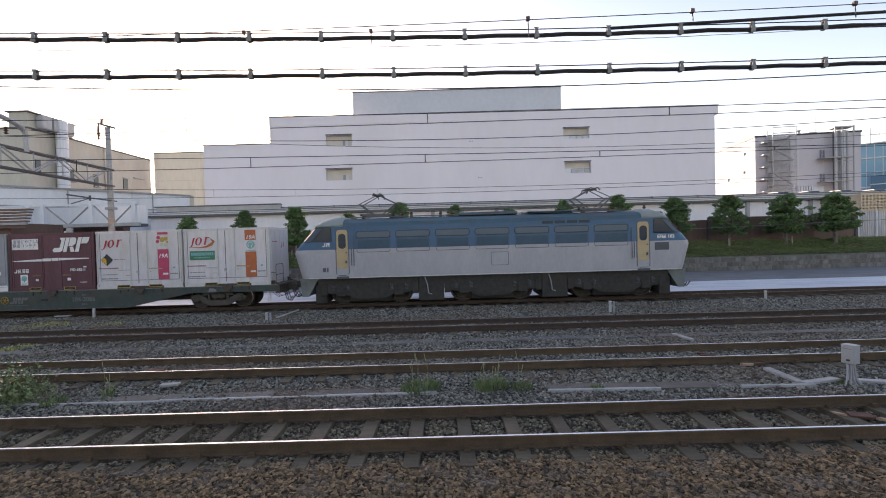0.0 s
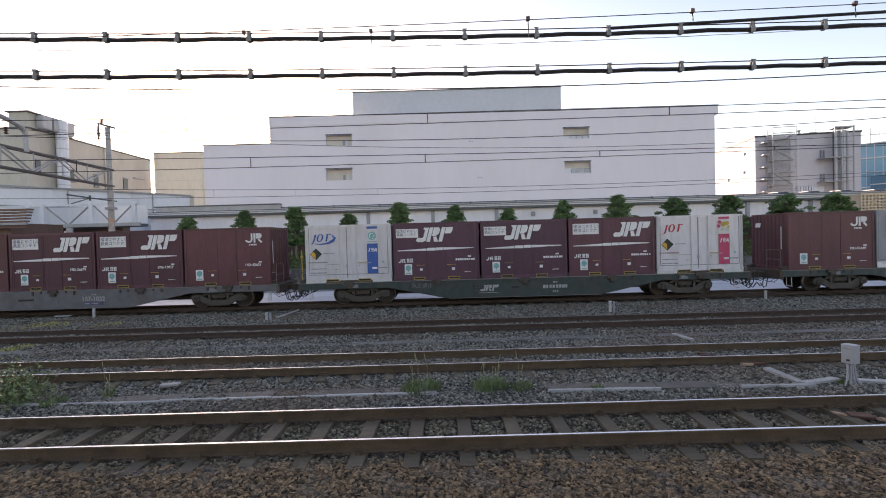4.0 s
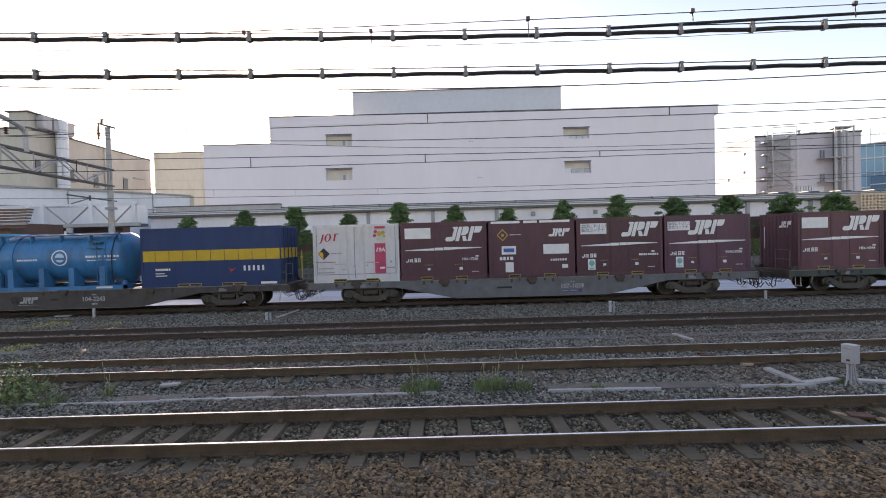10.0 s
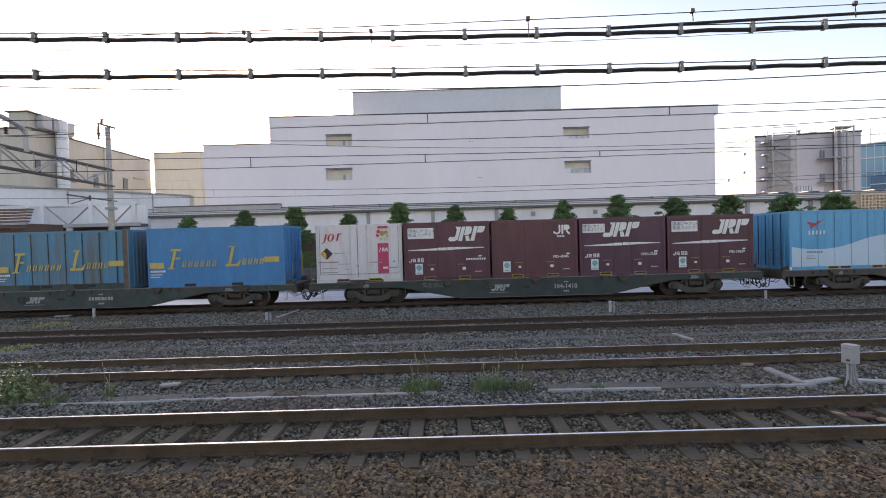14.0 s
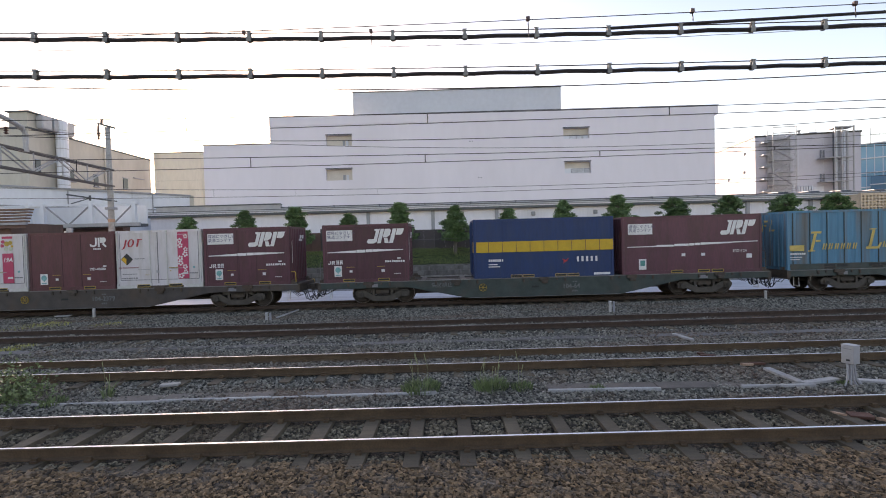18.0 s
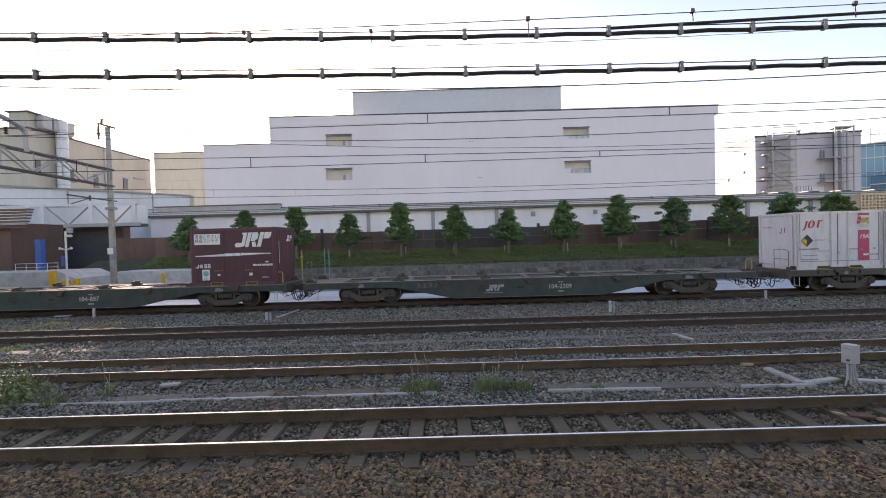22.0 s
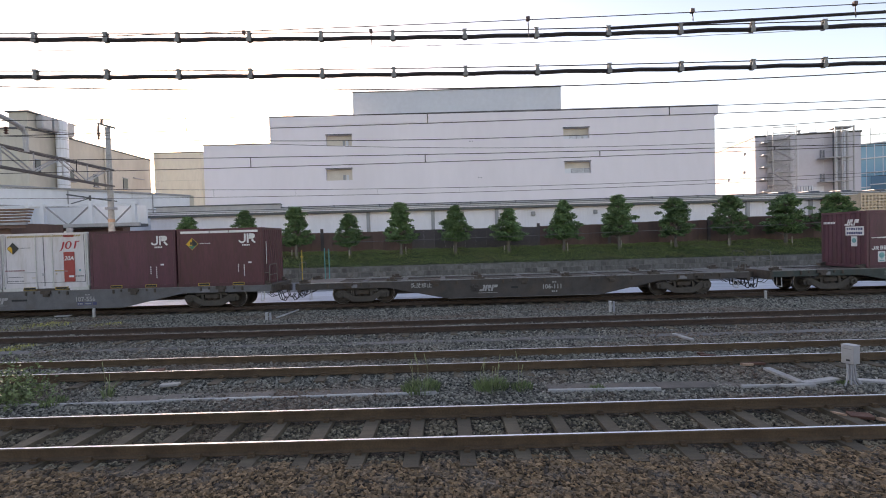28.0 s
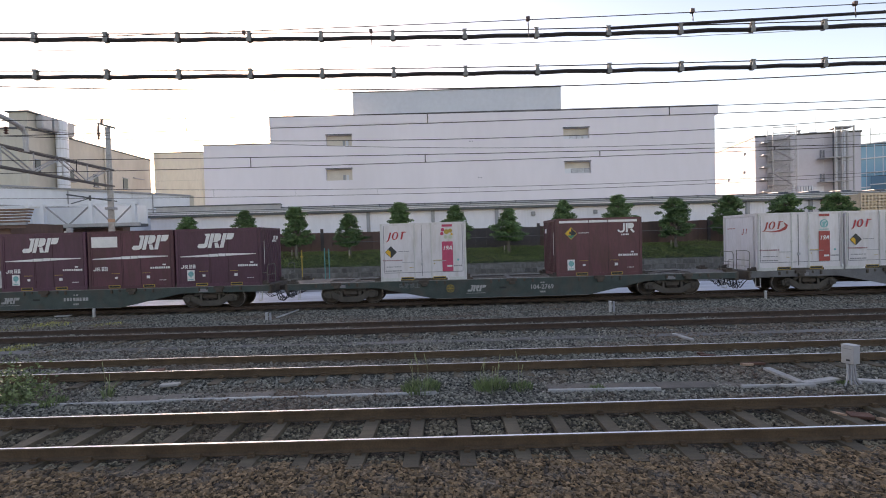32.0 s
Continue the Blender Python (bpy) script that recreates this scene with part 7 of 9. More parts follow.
def liner_long(paint, old):
    L = 5.95
    c = thing("freight_container", "long faded blue freight container with gold lettering shapes" if old else "long bright blue freight container with gold lettering shapes", "container", "long freight containers")
    shell(c, paint, L, 0.72 if old else 1.4, 0.03 if old else 0.006, 2.56)
    if old:
        for k in range(8):
            x = -2.75 + k * 0.74
            part("dark_rib", boxes((x, x + 0.03, -CW - 0.006, -CW + 0.03, 0.14, 2.46)), DECK_GREEN, c)
        for x in (2.72,):
            part("rusty_post", boxes((x, x + 0.2, -CW - 0.008, -CW + 0.05, 0.02, 2.54)), mat("rust-stained post", (0.13, 0.1, 0.08), 0.7) if "rust-stained post" not in bpy.data.materials else bpy.data.materials["rust-stained post"], c)
    y = -CW - 0.004
    part("gold_block", decal([rect(-2.88, -2.26, 0.82, 1.07)], y), GOLD, c, "gold block")
    part("gold_block", decal([rect(2.1, 2.74, 0.98, 1.22)], y), GOLD, c, "gold block")
    part("large_initial", decal([slant(-2.0, -1.88, 0.84, 1.55, 0.25), slant(-1.96, -1.52, 1.56, 1.65, 0.25), slant(-1.76, -1.56, 1.2, 1.28, 0.25), slant(-2.1, -1.8, 0.79, 0.835, 0.2)], y), GOLD, c, "tall gold initial shape")
    part("lettering_bars", decal([slant(-1.48 + i * 0.26 + o, -1.43 + i * 0.26 + o, 0.86, 1.12, 0.25) for i in range(6) for o in (0, 0.1)], y), GOLD, c, "row of slim gold strokes")
    part("large_initial", decal([slant(0.52, 0.64, 0.95, 1.66, 0.25), slant(0.56, 0.86, 1.67, 1.71, 0.25), ((0.4, 0.84), (0.98, 0.84), (1.1, 1.1), (1.02, 1.1), (0.92, 0.94), (0.43, 0.94))], y), GOLD, c, "tall gold initial shape")
    part("lettering_bars", decal([slant(1.12 + i * 0.25 + o, 1.17 + i * 0.25 + o, 0.9, 1.16, 0.25) for i in range(4) for o in (0, 0.1)], y), GOLD, c, "row of slim gold strokes")
    part("number_marking", decal(bars(-2.86, -2.2, 0.66, 0.08, 8, 4) + [rect(-2.86, -2.35, 0.54, 0.57), rect(-2.86, -2.45, 0.44, 0.47)], y), MARK, c)
    if old:
        part("base_rail", boxes((-2.86, 2.86, -CW - 0.005, -CW + 0.03, 0.01, 0.26)), DECK_GREEN, c, "grimy bottom rail")
        # black panels paint the shade inside the old container's pockets
        for x in (-1.4, -0.85, 0.55, 1.05):
            part("pocket_void", boxes((x, x + 0.46, -CW - 0.01, -CW + 0.02, 0.1, 0.22)), HOSE_VOID, c)
    fork_pockets(c, 0.02, (-1.15, 0.9), 0.5, STEEL_DARK)
    part("end_initials", turned(decal([slant(-0.42, -0.34, 1.7, 2.2, 0.25), slant(-0.26, 0.0, 2.12, 2.2, 0.25), slant(-0.3, -0.1, 1.93, 2.0, 0.25), slant(0.1, 0.18, 1.7, 2.2, 0.25), slant(0.18, 0.42, 1.7, 1.78, 0.25)], -L / 2 - 0.006), -math.pi / 2), GOLD, c, "pair of gold initial shapes on the end")
    for s in (-1, 1):
        for k in range(4):
            x = -0.75 + k * 0.5
            part("lock_bar", turned(tube(bmesh.new(), ((x, -L / 2 - 0.03, 0.15), (x, -L / 2 - 0.03, 2.45)), 0.022, 6), s * math.pi / 2), paint, c)
    return c


def maroon_long():
    L = 6.06
    c = thing("freight_container", "long maroon freight container with white stripe and slanted mark", "container", "long freight containers")
    shell(c, MAROON, L, 0.98, 0.005, 2.5)
    freight_mark(c, 1.2, 1.62, 0.62, 1.4)
    part("stripe", decal([((-2.8, 1.17), (-1.55, 1.17), (-1.55, 1.22), (-2.8, 1.2)), rect(-1.53, -0.78, 1.17, 1.25), rect(-0.76, -0.14, 1.18, 1.28), rect(-0.12, 0.1, 1.19, 1.29), rect(0.12, 0.36, 1.2, 1.3), ((0.38, 1.21), (1.75, 1.26), (1.75, 1.31), (0.38, 1.31)), ((1.77, 1.27), (2.85, 1.3), (2.85, 1.33), (1.77, 1.32))]), MARK, c, "broken white stripe")
    part("plate", decal([rect(-2.75, -1.7, 1.72, 2.18)]), MARK, c, "white plate")
    words(SLOGAN, 0.16, BLUE_INK, c, -2.72, 2.0, -CW - 0.007, 0, "lettering")
    e = part("eco_label", decal([rect(-2.3, -1.98, 0.2, 0.66)]), MARK, c, "white label with a teal emblem")
    part("emblem", decal([rect(-2.24, -2.04, 0.36, 0.6)], -CW - 0.005), TEAL, e)
    words("20D-124", 0.17, MARK, c, 1.75, 0.86, -CW, 0, "number_marking")
    part("label", decal([rect(2.35, 2.58, 0.6, 0.78)]), MARK, c)
    for x in (-0.45, 0.4):
        part("label", decal([rect(x, x + 0.16, 0.74, 0.86)]), MARK, c)
    fork_pockets(c, 0.03, (-0.65, 0.5, 1.1), 0.5)
    return c


def brown_hazard(seed):
    """Maroon container with white top stripe, diamond sign and paper labels."""
    c = thing("shipping_container", "dark maroon freight container with white top stripe and diamond sign", "container", "short freight containers")
    shell(c, MAROON, depth=0.004, pitch=1.17)
    part("top_stripe", decal([rect(-1.75, -0.5, 2.36, 2.46), rect(-0.35, 0.25, 2.36, 2.46), rect(0.35, 1.65, 2.36, 2.46)]), MARK, c, "white stripe along the top rail")
    sign = part("diamond", decal([((-1.5, 1.86), (-1.25, 1.6), (-1.0, 1.86), (-1.25, 2.12))]), YELLOW, c, "yellow-edged diamond sign")
    part("diamond_field", decal([((-1.45, 1.86), (-1.25, 1.65), (-1.05, 1.86), (-1.25, 2.07))], -CW - 0.005), MAROON, sign)
    part("diamond_mark", decal([rect(-1.3, -1.2, 1.8, 1.92)], -CW - 0.008), YELLOW, sign)
    part("caption", decal(bars(-0.94, -0.46, 1.85, 0.03, 6, 2)), MARK, c)
    freight_mark(c, 0.72, 1.75, 0.34, 0.85)
    p = part("plate", decal([rect(-1.3, -0.68, 1.02, 1.38)]), MARK, c, "white plate with blue shape")
    part("plate_mark", decal([rect(-1.22, -0.76, 1.12, 1.28)], -CW - 0.007), BLUE_BAND, p)
    part("plate", decal([rect(0.5, 1.6, 1.0, 1.42)]), MARK, c, "blank white plate")
    part("operator_marking", decal(bars(-1.4, -0.8, 0.78, 0.14, 4, seed)), MARK, c)
    part("eco_label", decal([rect(-1.15, -0.8, 0.25, 0.68)]), MARK, c, "white label")
    part("number_marking", decal(bars(0.8, 1.5, 0.7, 0.09, 7, 4) + [rect(1.3, 1.55, 0.38, 0.54)]), MARK, c)
    fork_pockets(c)
    return c


# ---- wagons ----
WHEEL_R = 0.43
BOGIE_CAST = mat("dusty cast steel", (0.09, 0.078, 0.065), 0.75, 0.05, 5, 0.3, 0.3, 50, (0.06, 0.045, 0.035), 0.6, (1, 1, 1), 2.5)


def wheelset_mesh(r=WHEEL_R):
    bm = bmesh.new()
    for s in (-1, 1):
        o = s * 0.5
        lathe(bm, [(0.09, o - s * 0.02), (r * 0.55, o), (r * 0.82, o + s * 0.02), (r + 0.03, o + s * 0.0), (r + 0.03, o + s * 0.03), (r, o + s * 0.045), (r - 0.01, o + s * 0.13), (r * 0.84, o + s * 0.135), (r * 0.8, o + s * 0.09), (r * 0.4, o + s * 0.07), (0.13, o + s * 0.1), (0.11, o + s * 0.2), (0.02, o + s * 0.2)], 28, "y")
    tube(bm, ((0, -0.52, 0), (0, 0.52, 0)), 0.08, 12)
    return mesh_of("wheelset", bm, STEEL_DARK)


WHEELS = wheelset_mesh()
TREADS = []
for s in (-1, 1):
    ring_bm = bmesh.new()
    lathe(ring_bm, [(WHEEL_R + 0.002, s * 0.555), (WHEEL_R - 0.006, s * 0.632), (WHEEL_R - 0.02, s * 0.636), (WHEEL_R - 0.02, s * 0.55)], 28, "y", True)
    TREADS.append(mesh_of("tyre", ring_bm, TREAD))


def bogie_meshes():
    out = {}
    bm = bmesh.new()
    for s in (-1,):
        y0, y1 = sorted((s * 0.86, s * 1.0))
        prism(bm, ((-1.16, 0.34), (-1.2, 0.52), (-1.06, 0.63), (-0.82, 0.63), (-0.62, 0.52), (-0.42, 0.4), (-0.3, 0.36), (0.3, 0.36), (0.42, 0.4), (0.62, 0.52), (0.82, 0.63), (1.06, 0.63), (1.2, 0.52), (1.16, 0.34), (0.8, 0.34), (0.62, 0.24), (0.42, 0.13), (-0.42, 0.13), (-0.62, 0.24), (-0.8, 0.34)), y0, y1, "y")
        prism(bm, ((-0.72, 0.6), (-0.55, 0.72), (0.55, 0.72), (0.72, 0.6), (0.6, 0.55), (0.46, 0.62), (-0.46, 0.62), (-0.6, 0.55)), y0, y1, "y")
        for x in (-0.4, 0.4):
            box(bm, x - 0.05, x + 0.05, y0, y1, 0.38, 0.62)
    out["side_frame"] = mesh_of("side_frame", bm, BOGIE_CAST)
    bm = bmesh.new()
    box(bm, -0.3, 0.3, -1.0, 1.0, 0.45, 0.72, 0.02)
    out["bolster"] = mesh_of("bolster", bm, STEEL_DARK)
    bm = bmesh.new()
    lathe(bm, [(0.06, -1.08), (0.12, -1.07), (0.13, -0.98), (0.1, -0.96)], 14, "y")
    box(bm, -0.15, 0.15, -1.02, -0.84, -0.12, 0.16, 0.03)
    out["axle_box"] = mesh_of("axle_box", bm, BOGIE_CAST)
    bm = bmesh.new()
    for k in range(2):
        x = -0.13 + 0.26 * k
        pts = [(x + 0.075 * math.cos(t * 1.4), -0.93 + 0.075 * math.sin(t * 1.4), 0.24 + 0.012 * t) for t in range(22)]
        tube(bm, pts, 0.018, 5)
    out["spring"] = mesh_of("spring", bm, STEEL_DARK)
    bm = bmesh.new()
    for s in (-1, 1):
        box(bm, s * 0.44 - 0.05, s * 0.44 + 0.05, -0.85, -0.62, 0.28, 0.62)
        tube(bm, ((s * 0.44, -0.75, 0.34), (-s * 0.2, -0.75, 0.4)), 0.03, 5)
    out["brake_gear"] = mesh_of("brake_gear", bm, STEEL_DARK)
    return out


BOGIE = bogie_meshes()


def bogie(parent, x):
    b = part("bogie", BOGIE["bolster"], None, parent, "grimy two-axle bogie", (x, 0, 0))
    part("side_frame", BOGIE["side_frame"], None, b)
    part("side_frame", BOGIE["side_frame"], None, b, "", (0, 1.86, 0))
    part("spring", BOGIE["spring"], None, b)
    part("brake_gear", BOGIE["brake_gear"], None, b)
    for s in (-0.95, 0.95):
        part("axle_box", BOGIE["axle_box"], None, b, "", (s, 0, 0.43))
    return b


def wheels_for(parent, x):
    """The two wheelsets of a bogie, as turning parts of the wagon."""
    for s in (-0.95, 0.95):
        w = part("wheelset", WHEELS, None, parent, "grimy steel wheelset", (x + s, 0, WHEEL_R))
        for tread in TREADS:
            part("tyre", tread, None, w, "bright worn tread")
        SPINNING.append((w, (x + s, 0, WHEEL_R), WHEEL_R))


def wagon(k, xc, paint, label, seed):
    w = thing("container_wagon", label, "wagon", "flat container wagons")
    for s in (-1, 1):
        sill = bmesh.new()
        y0, y1 = sorted((s * 1.2, s * 1.12))
        prism(sill, ((-9.75, 0.72), (-5.9, 0.72), (-3.4, 0.2), (3.4, 0.2), (5.9, 0.72), (9.75, 0.72), (9.75, 0.97), (-9.75, 0.97)), y0, y1, "y")
        key = f"side_sill {s} {paint.name}"
        if key not in SHARED:
            SHARED[key] = mesh_of("side_sill", sill, paint)
        part("side_sill", SHARED[key], None, w, "deep fish-bellied side sill")
    part("sill_flange", SHARED["flange"], None, w)
    for i in range(-5, 6):
        part("cross_beam", SHARED["beam"], None, w, "", (i * 1.75, 0, 0))
    for s in (-1, 1):
        part("deck_plank", SHARED["plank"], None, w, "", (0, s * 0.9, 0))
        part("end_plate", SHARED["plate"], None, w, "", (s * 8.9, 0, 0))
    part("centre_sill", SHARED["centre"], None, w)
    for x in (-9.5, -5.7, -1.9, 1.9, 5.7, 9.5):
        for s in (-1, 1):
            part("container_lock", SHARED["lock"], None, w, "", (x, s * 1.08, 0.97))
    for s in (-1, 1):
        part("end_beam", SHARED["end"], None, w, "", (s * 9.75, 0, 0))
        part("coupler", SHARED["coupler"], None, w, "dark knuckle coupler", pose(s * 9.75, 0, 0.75, 0, 0, 0 if s > 0 else 180))
        for hose in SHARED["hoses"]:
            part("air_hose", hose, None, w, "looped black brake hose", pose(s * 9.85, 0, 0, 0, 0, 0 if s > 0 else 180))
        for pipe in SHARED["pipes"]:
            part("brake_pipe", pipe, None, w, "", pose(s * 9.85, 0, 0, 0, 0, 0 if s > 0 else 180))
        part("step", SHARED["step"], None, w, "", (s * 9.3, 0, 0))
        for x in (-7.6, -3.8, 0.0, 3.8, 7.6):
            part("side_lock", SHARED["cleat"], None, w, "dark lock bracket on the sill", pose(x, s * 1.2, 0, 0, 0, 0 if s < 0 else 180))
            for o in (-0.9, 0.9):
                part("sill_stop", SHARED["stop"], None, w, "", pose(x + o, s * 1.2, 0, 0, 0, 0 if s < 0 else 180))
            for o in (-0.56, 0.54):
                part("sill_lug", SHARED["lug"], None, w, "", pose(x + o, s * 1.2, 0, 0, 0, 0 if s < 0 else 180))
        bogie(w, s * 7.05)
        wheels_for(w, s * 7.05)
    part("handrail", SHARED["handrail"], None, w, "bent pipe handrail", (-9.72, 0, 0.97))
    part("handrail", SHARED["handrail_y" if k in (10, 11, 12) else "handrail_far"], None, w, "bent yellow handrail" if k in (10, 11, 12) else "bent pipe handrail", (9.4, 0, 0.97))
    yellow = k in (1, 4, 9, 10, 16)
    if yellow or paint is not DECK_GREY:
        part("brake_wheel", SHARED["brake_y" if yellow else "brake"], None, w, "yellow round brake wheel" if yellow else "worn round brake wheel", (-2.67 if k in (9, 16) else -2.1, -1.24, 0.62))
    part("underframe_gear", SHARED["gear"], None, w)
    y = -1.202
    grey = paint is DECK_GREY
    ink = FADED_MARK if k in (1, 9, 10) else WAGON_MARK
    nx = 1.2 if grey else 0.78
    if k in WAGON_NUMBERS:
        words(WAGON_NUMBERS[k], 0.27, ink, w, nx, 0.5, y, 0, "number_marking", "", 0.025)
    else:
        part("number_marking", decal(bars(nx, nx + 1.1, 0.52, 0.14, 8, seed), y), ink, w)
    part("class_marking", decal(bars(nx + 0.44, nx + 0.66, 0.75, 0.05, 2, seed), y), ink, w)
    if grey:
        box_mark = part("depot_marking", decal([rect(nx + 0.1, nx + 0.38, 0.32, 0.46), rect(nx + 0.42, nx + 0.72, 0.32, 0.46), rect(nx + 0.78, nx + 0.94, 0.32, 0.46)], y), BLUE_INK, w, "dark boxed marking")
        part("depot_text", decal(bars(nx + 0.12, nx + 0.36, 0.36, 0.06, 3, seed) + bars(nx + 0.45, nx + 0.7, 0.36, 0.06, 3, seed + 1), y - 0.005), WAGON_MARK, box_mark)
    else:
        part("depot_marking", decal(bars(nx + 0.42, nx + 0.68, 0.34, 0.07, 3, seed), y), ink, w)
    if k not in (3, 5, 9, 10, 12):
        lx = -2.54 if grey else -1.95
        freight_mark(w, lx, 0.46, 0.27, 0.76, y, ink)
        part("logo_line", decal([rect(lx - 0.05, lx + 0.8, 0.38, 0.395)], y), ink, w)
    if k not in (5, 10):
        words("\u7a81\u653e\u7981\u6b62", 0.23, FADED_MARK if paint is DECK_GREEN else ink, w, -3.85 if grey else -4.9, 0.7 if not grey else 0.52, y, 0, "caution_marking", "", 0.015)
    for x in (6.7, -7.6):
        part("data_plate", decal([rect(x, x + 0.38, 0.76, 0.9)], y), GREYMARK, w)
    sx = -1.55 if grey else -0.55
    # flat black shape on the solid sill paints the dark inside of a slot
    part("oval_slot", decal([rect(sx, sx + (0.66 if grey else 0.3), 0.56, 0.64)], y), HOSE_VOID, w)
    MOVING.append((w, xc, TRAIN_Y, TRAIN_Z))
    return w


SHARED = {}
bm = bmesh.new()
for s in (-1, 1):
    box(bm, -9.75, 9.75, s * 1.12 - 0.1, s * 1.12 + 0.1, 0.97, 1.0)
    box(bm, -3.3, 3.3, s * 1.12 - 0.1, s * 1.12 + 0.1, 0.18, 0.2)
# flange colour is lightened to paint the highlight along the sill edge
SHARED["flange"] = mesh_of("sill_flange", bm, mat("sill edge painted bright", (0.19, 0.19, 0.185), 0.5, 0.2, 4, 0.35, 0.25, 40, (0.1, 0.08, 0.065), 0.5))
SHARED["beam"] = mesh_of("cross_beam", boxes((-0.11, 0.11, -0.78, 0.78, 0.9, 0.985)), DECK_TOP)
SHARED["plank"] = mesh_of("deck_plank", boxes((-9.7, 9.7, -0.12, 0.12, 0.93, 0.985)), DECK_TOP)
SHARED["plate"] = mesh_of("end_plate", boxes((-0.8, 0.8, -1.02, 1.02, 0.97, 0.992)), DECK_TOP)
SHARED["centre"] = mesh_of("centre_sill", boxes((-9.6, 9.6, -0.28, 0.28, 0.62, 0.96), (-6, 6, -0.22, 0.22, 0.34, 0.62)), STEEL_DARK)
SHARED["lock"] = mesh_of("container_lock", boxes((-0.22, 0.22, -0.1, 0.1, 0.0, 0.1), (-0.1, 0.1, -0.08, 0.08, 0.1, 0.2), (-0.24, -0.14, -0.12, 0.12, 0.03, 0.16), bevel=0.015), STEEL_DARK)
SHARED["cleat"] = mesh_of("side_lock", boxes((-0.24, 0.2, -0.09, 0.0, 0.86, 1.0), (-0.12, 0.13, -0.11, 0.0, 0.74, 0.87), bevel=0.015), STEEL_DARK)
SHARED["stop"] = mesh_of("sill_stop", boxes((-0.045, 0.045, -0.05, 0.0, 0.8, 0.96), bevel=0.015), STEEL_DARK)
SHARED["lug"] = mesh_of("sill_lug", boxes((-0.04, 0.04, -0.04, 0.0, 0.86, 0.97), bevel=0.015), STEEL_DARK)
SHARED["end"] = mesh_of("end_beam", boxes((-0.08, 0.08, -1.2, 1.2, 0.62, 1.0), bevel=0.01), STEEL_DARK)
bm = boxes((0, 0.42, -0.09, 0.09, -0.1, 0.12), (0.3, 0.5, -0.17, 0.13, -0.14, 0.16), bevel=0.02)
SHARED["coupler"] = mesh_of("coupler", bm, STEEL_DARK)
SHARED["hoses"], SHARED["pipes"] = [], []
for y, d in ((-0.85, 0.3), (-0.6, 0.36), (-0.35, 0.28), (0.3, 0.3), (0.55, 0.34)):
    bm = bmesh.new()
    tube(bm, ((-0.1, y, 0.72), (0.08, y, 0.62), (0.16, y + 0.03, 0.62 - d), (0.28, y + 0.05, 0.56 - d), (0.42, y + 0.02, 0.66 - d * 0.7)), 0.022, 6)
    SHARED["hoses"].append(mesh_of("air_hose", bm, HOSE_VOID))
    SHARED["pipes"].append(mesh_of("brake_pipe", tube(bmesh.new(), ((-0.5, y * 0.8, 0.6), (-0.2, y, 0.42), (0.02, y, 0.5)), 0.014, 5), HOSE_VOID))
bm = bmesh.new()
tube(bm, ((0.0, -1.15, 0.68), (0.0, -1.17, 0.3), (0.0, -0.85, 0.3), (0.0, -0.85, 0.68)), 0.02, 6)
box(bm, -0.03, 0.03, -1.17, -0.85, 0.29, 0.32)
SHARED["step"] = mesh_of("step", bm, PIPE_WHITE)
bm = bmesh.new()
tube(bm, ((0, -1.1, 0), (0, -1.1, 0.85), (0, -0.95, 0.92), (0, -0.2, 0.92), (0, -0.2, 0)), 0.016, 6)
tube(bm, ((0, -1.1, 0.5), (0, -0.2, 0.5)), 0.016, 6)
RAIL_PIPE = mat("dulled pipe paint", (0.17, 0.17, 0.15), 0.6, 0.1, 6, 0.25, 0.1, 40, (0.1, 0.08, 0.06), 0.5)
SHARED["handrail"] = mesh_of("handrail", bm, RAIL_PIPE)
bm = bmesh.new()
tube(bm, ((0.26, -1.1, 0), (0.26, -1.1, 0.8), (0.26, -1.02, 0.9), (0.26, -0.25, 0.9), (0.26, -0.18, 0.8), (0.26, -0.18, 0)), 0.016, 6)
tube(bm, ((0.26, -1.1, 0.45), (0.26, -0.18, 0.45)), 0.016, 6)
tube(bm, ((0.02, -1.12, 0), (0.02, -1.12, 0.5), (0.05, -1.12, 0.55), (0.2, -1.12, 0.55), (0.26, -1.1, 0.55)), 0.018, 6)
SHARED["handrail_far"] = mesh_of("handrail", bm, RAIL_PIPE)
bm = bmesh.new()
tube(bm, ((0, -1.12, 0), (0, -1.12, 0.5), (0.04, -1.12, 0.56), (0.22, -1.12, 0.56), (0.26, -1.12, 0.5), (0.26, -1.12, 0)), 0.022, 6)
SHARED["handrail_y"] = mesh_of("handrail", bm, YELLOW)
bm = bmesh.new()
lathe(bm, [(0.15, -0.02), (0.165, -0.02), (0.165, 0.02), (0.15, 0.02)], 18, "y", True)
for k in range(3):
    a = k * math.pi / 3
    tube(bm, ((0.16 * math.cos(a), 0, 0.16 * math.sin(a)), (-0.16 * math.cos(a), 0, -0.16 * math.sin(a))), 0.012, 5)
SHARED["brake"] = mesh_of("brake_wheel", bm, DECK_TOP)
SHARED["brake_y"] = SHARED["brake"].copy()
SHARED["brake_y"].materials[0] = YELLOW
bm = bmesh.new()
tube(bm, ((-2.6, -0.55, 0.42), (-1.2, -0.55, 0.42)), 0.2, 12)
box(bm, 0.5, 1.5, -0.8, -0.3, 0.3, 0.6)
tube(bm, ((-5.5, -0.4, 0.5), (5.5, -0.4, 0.5)), 0.03, 6)
SHARED["gear"] = mesh_of("underframe_gear", bm, STEEL_DARK)

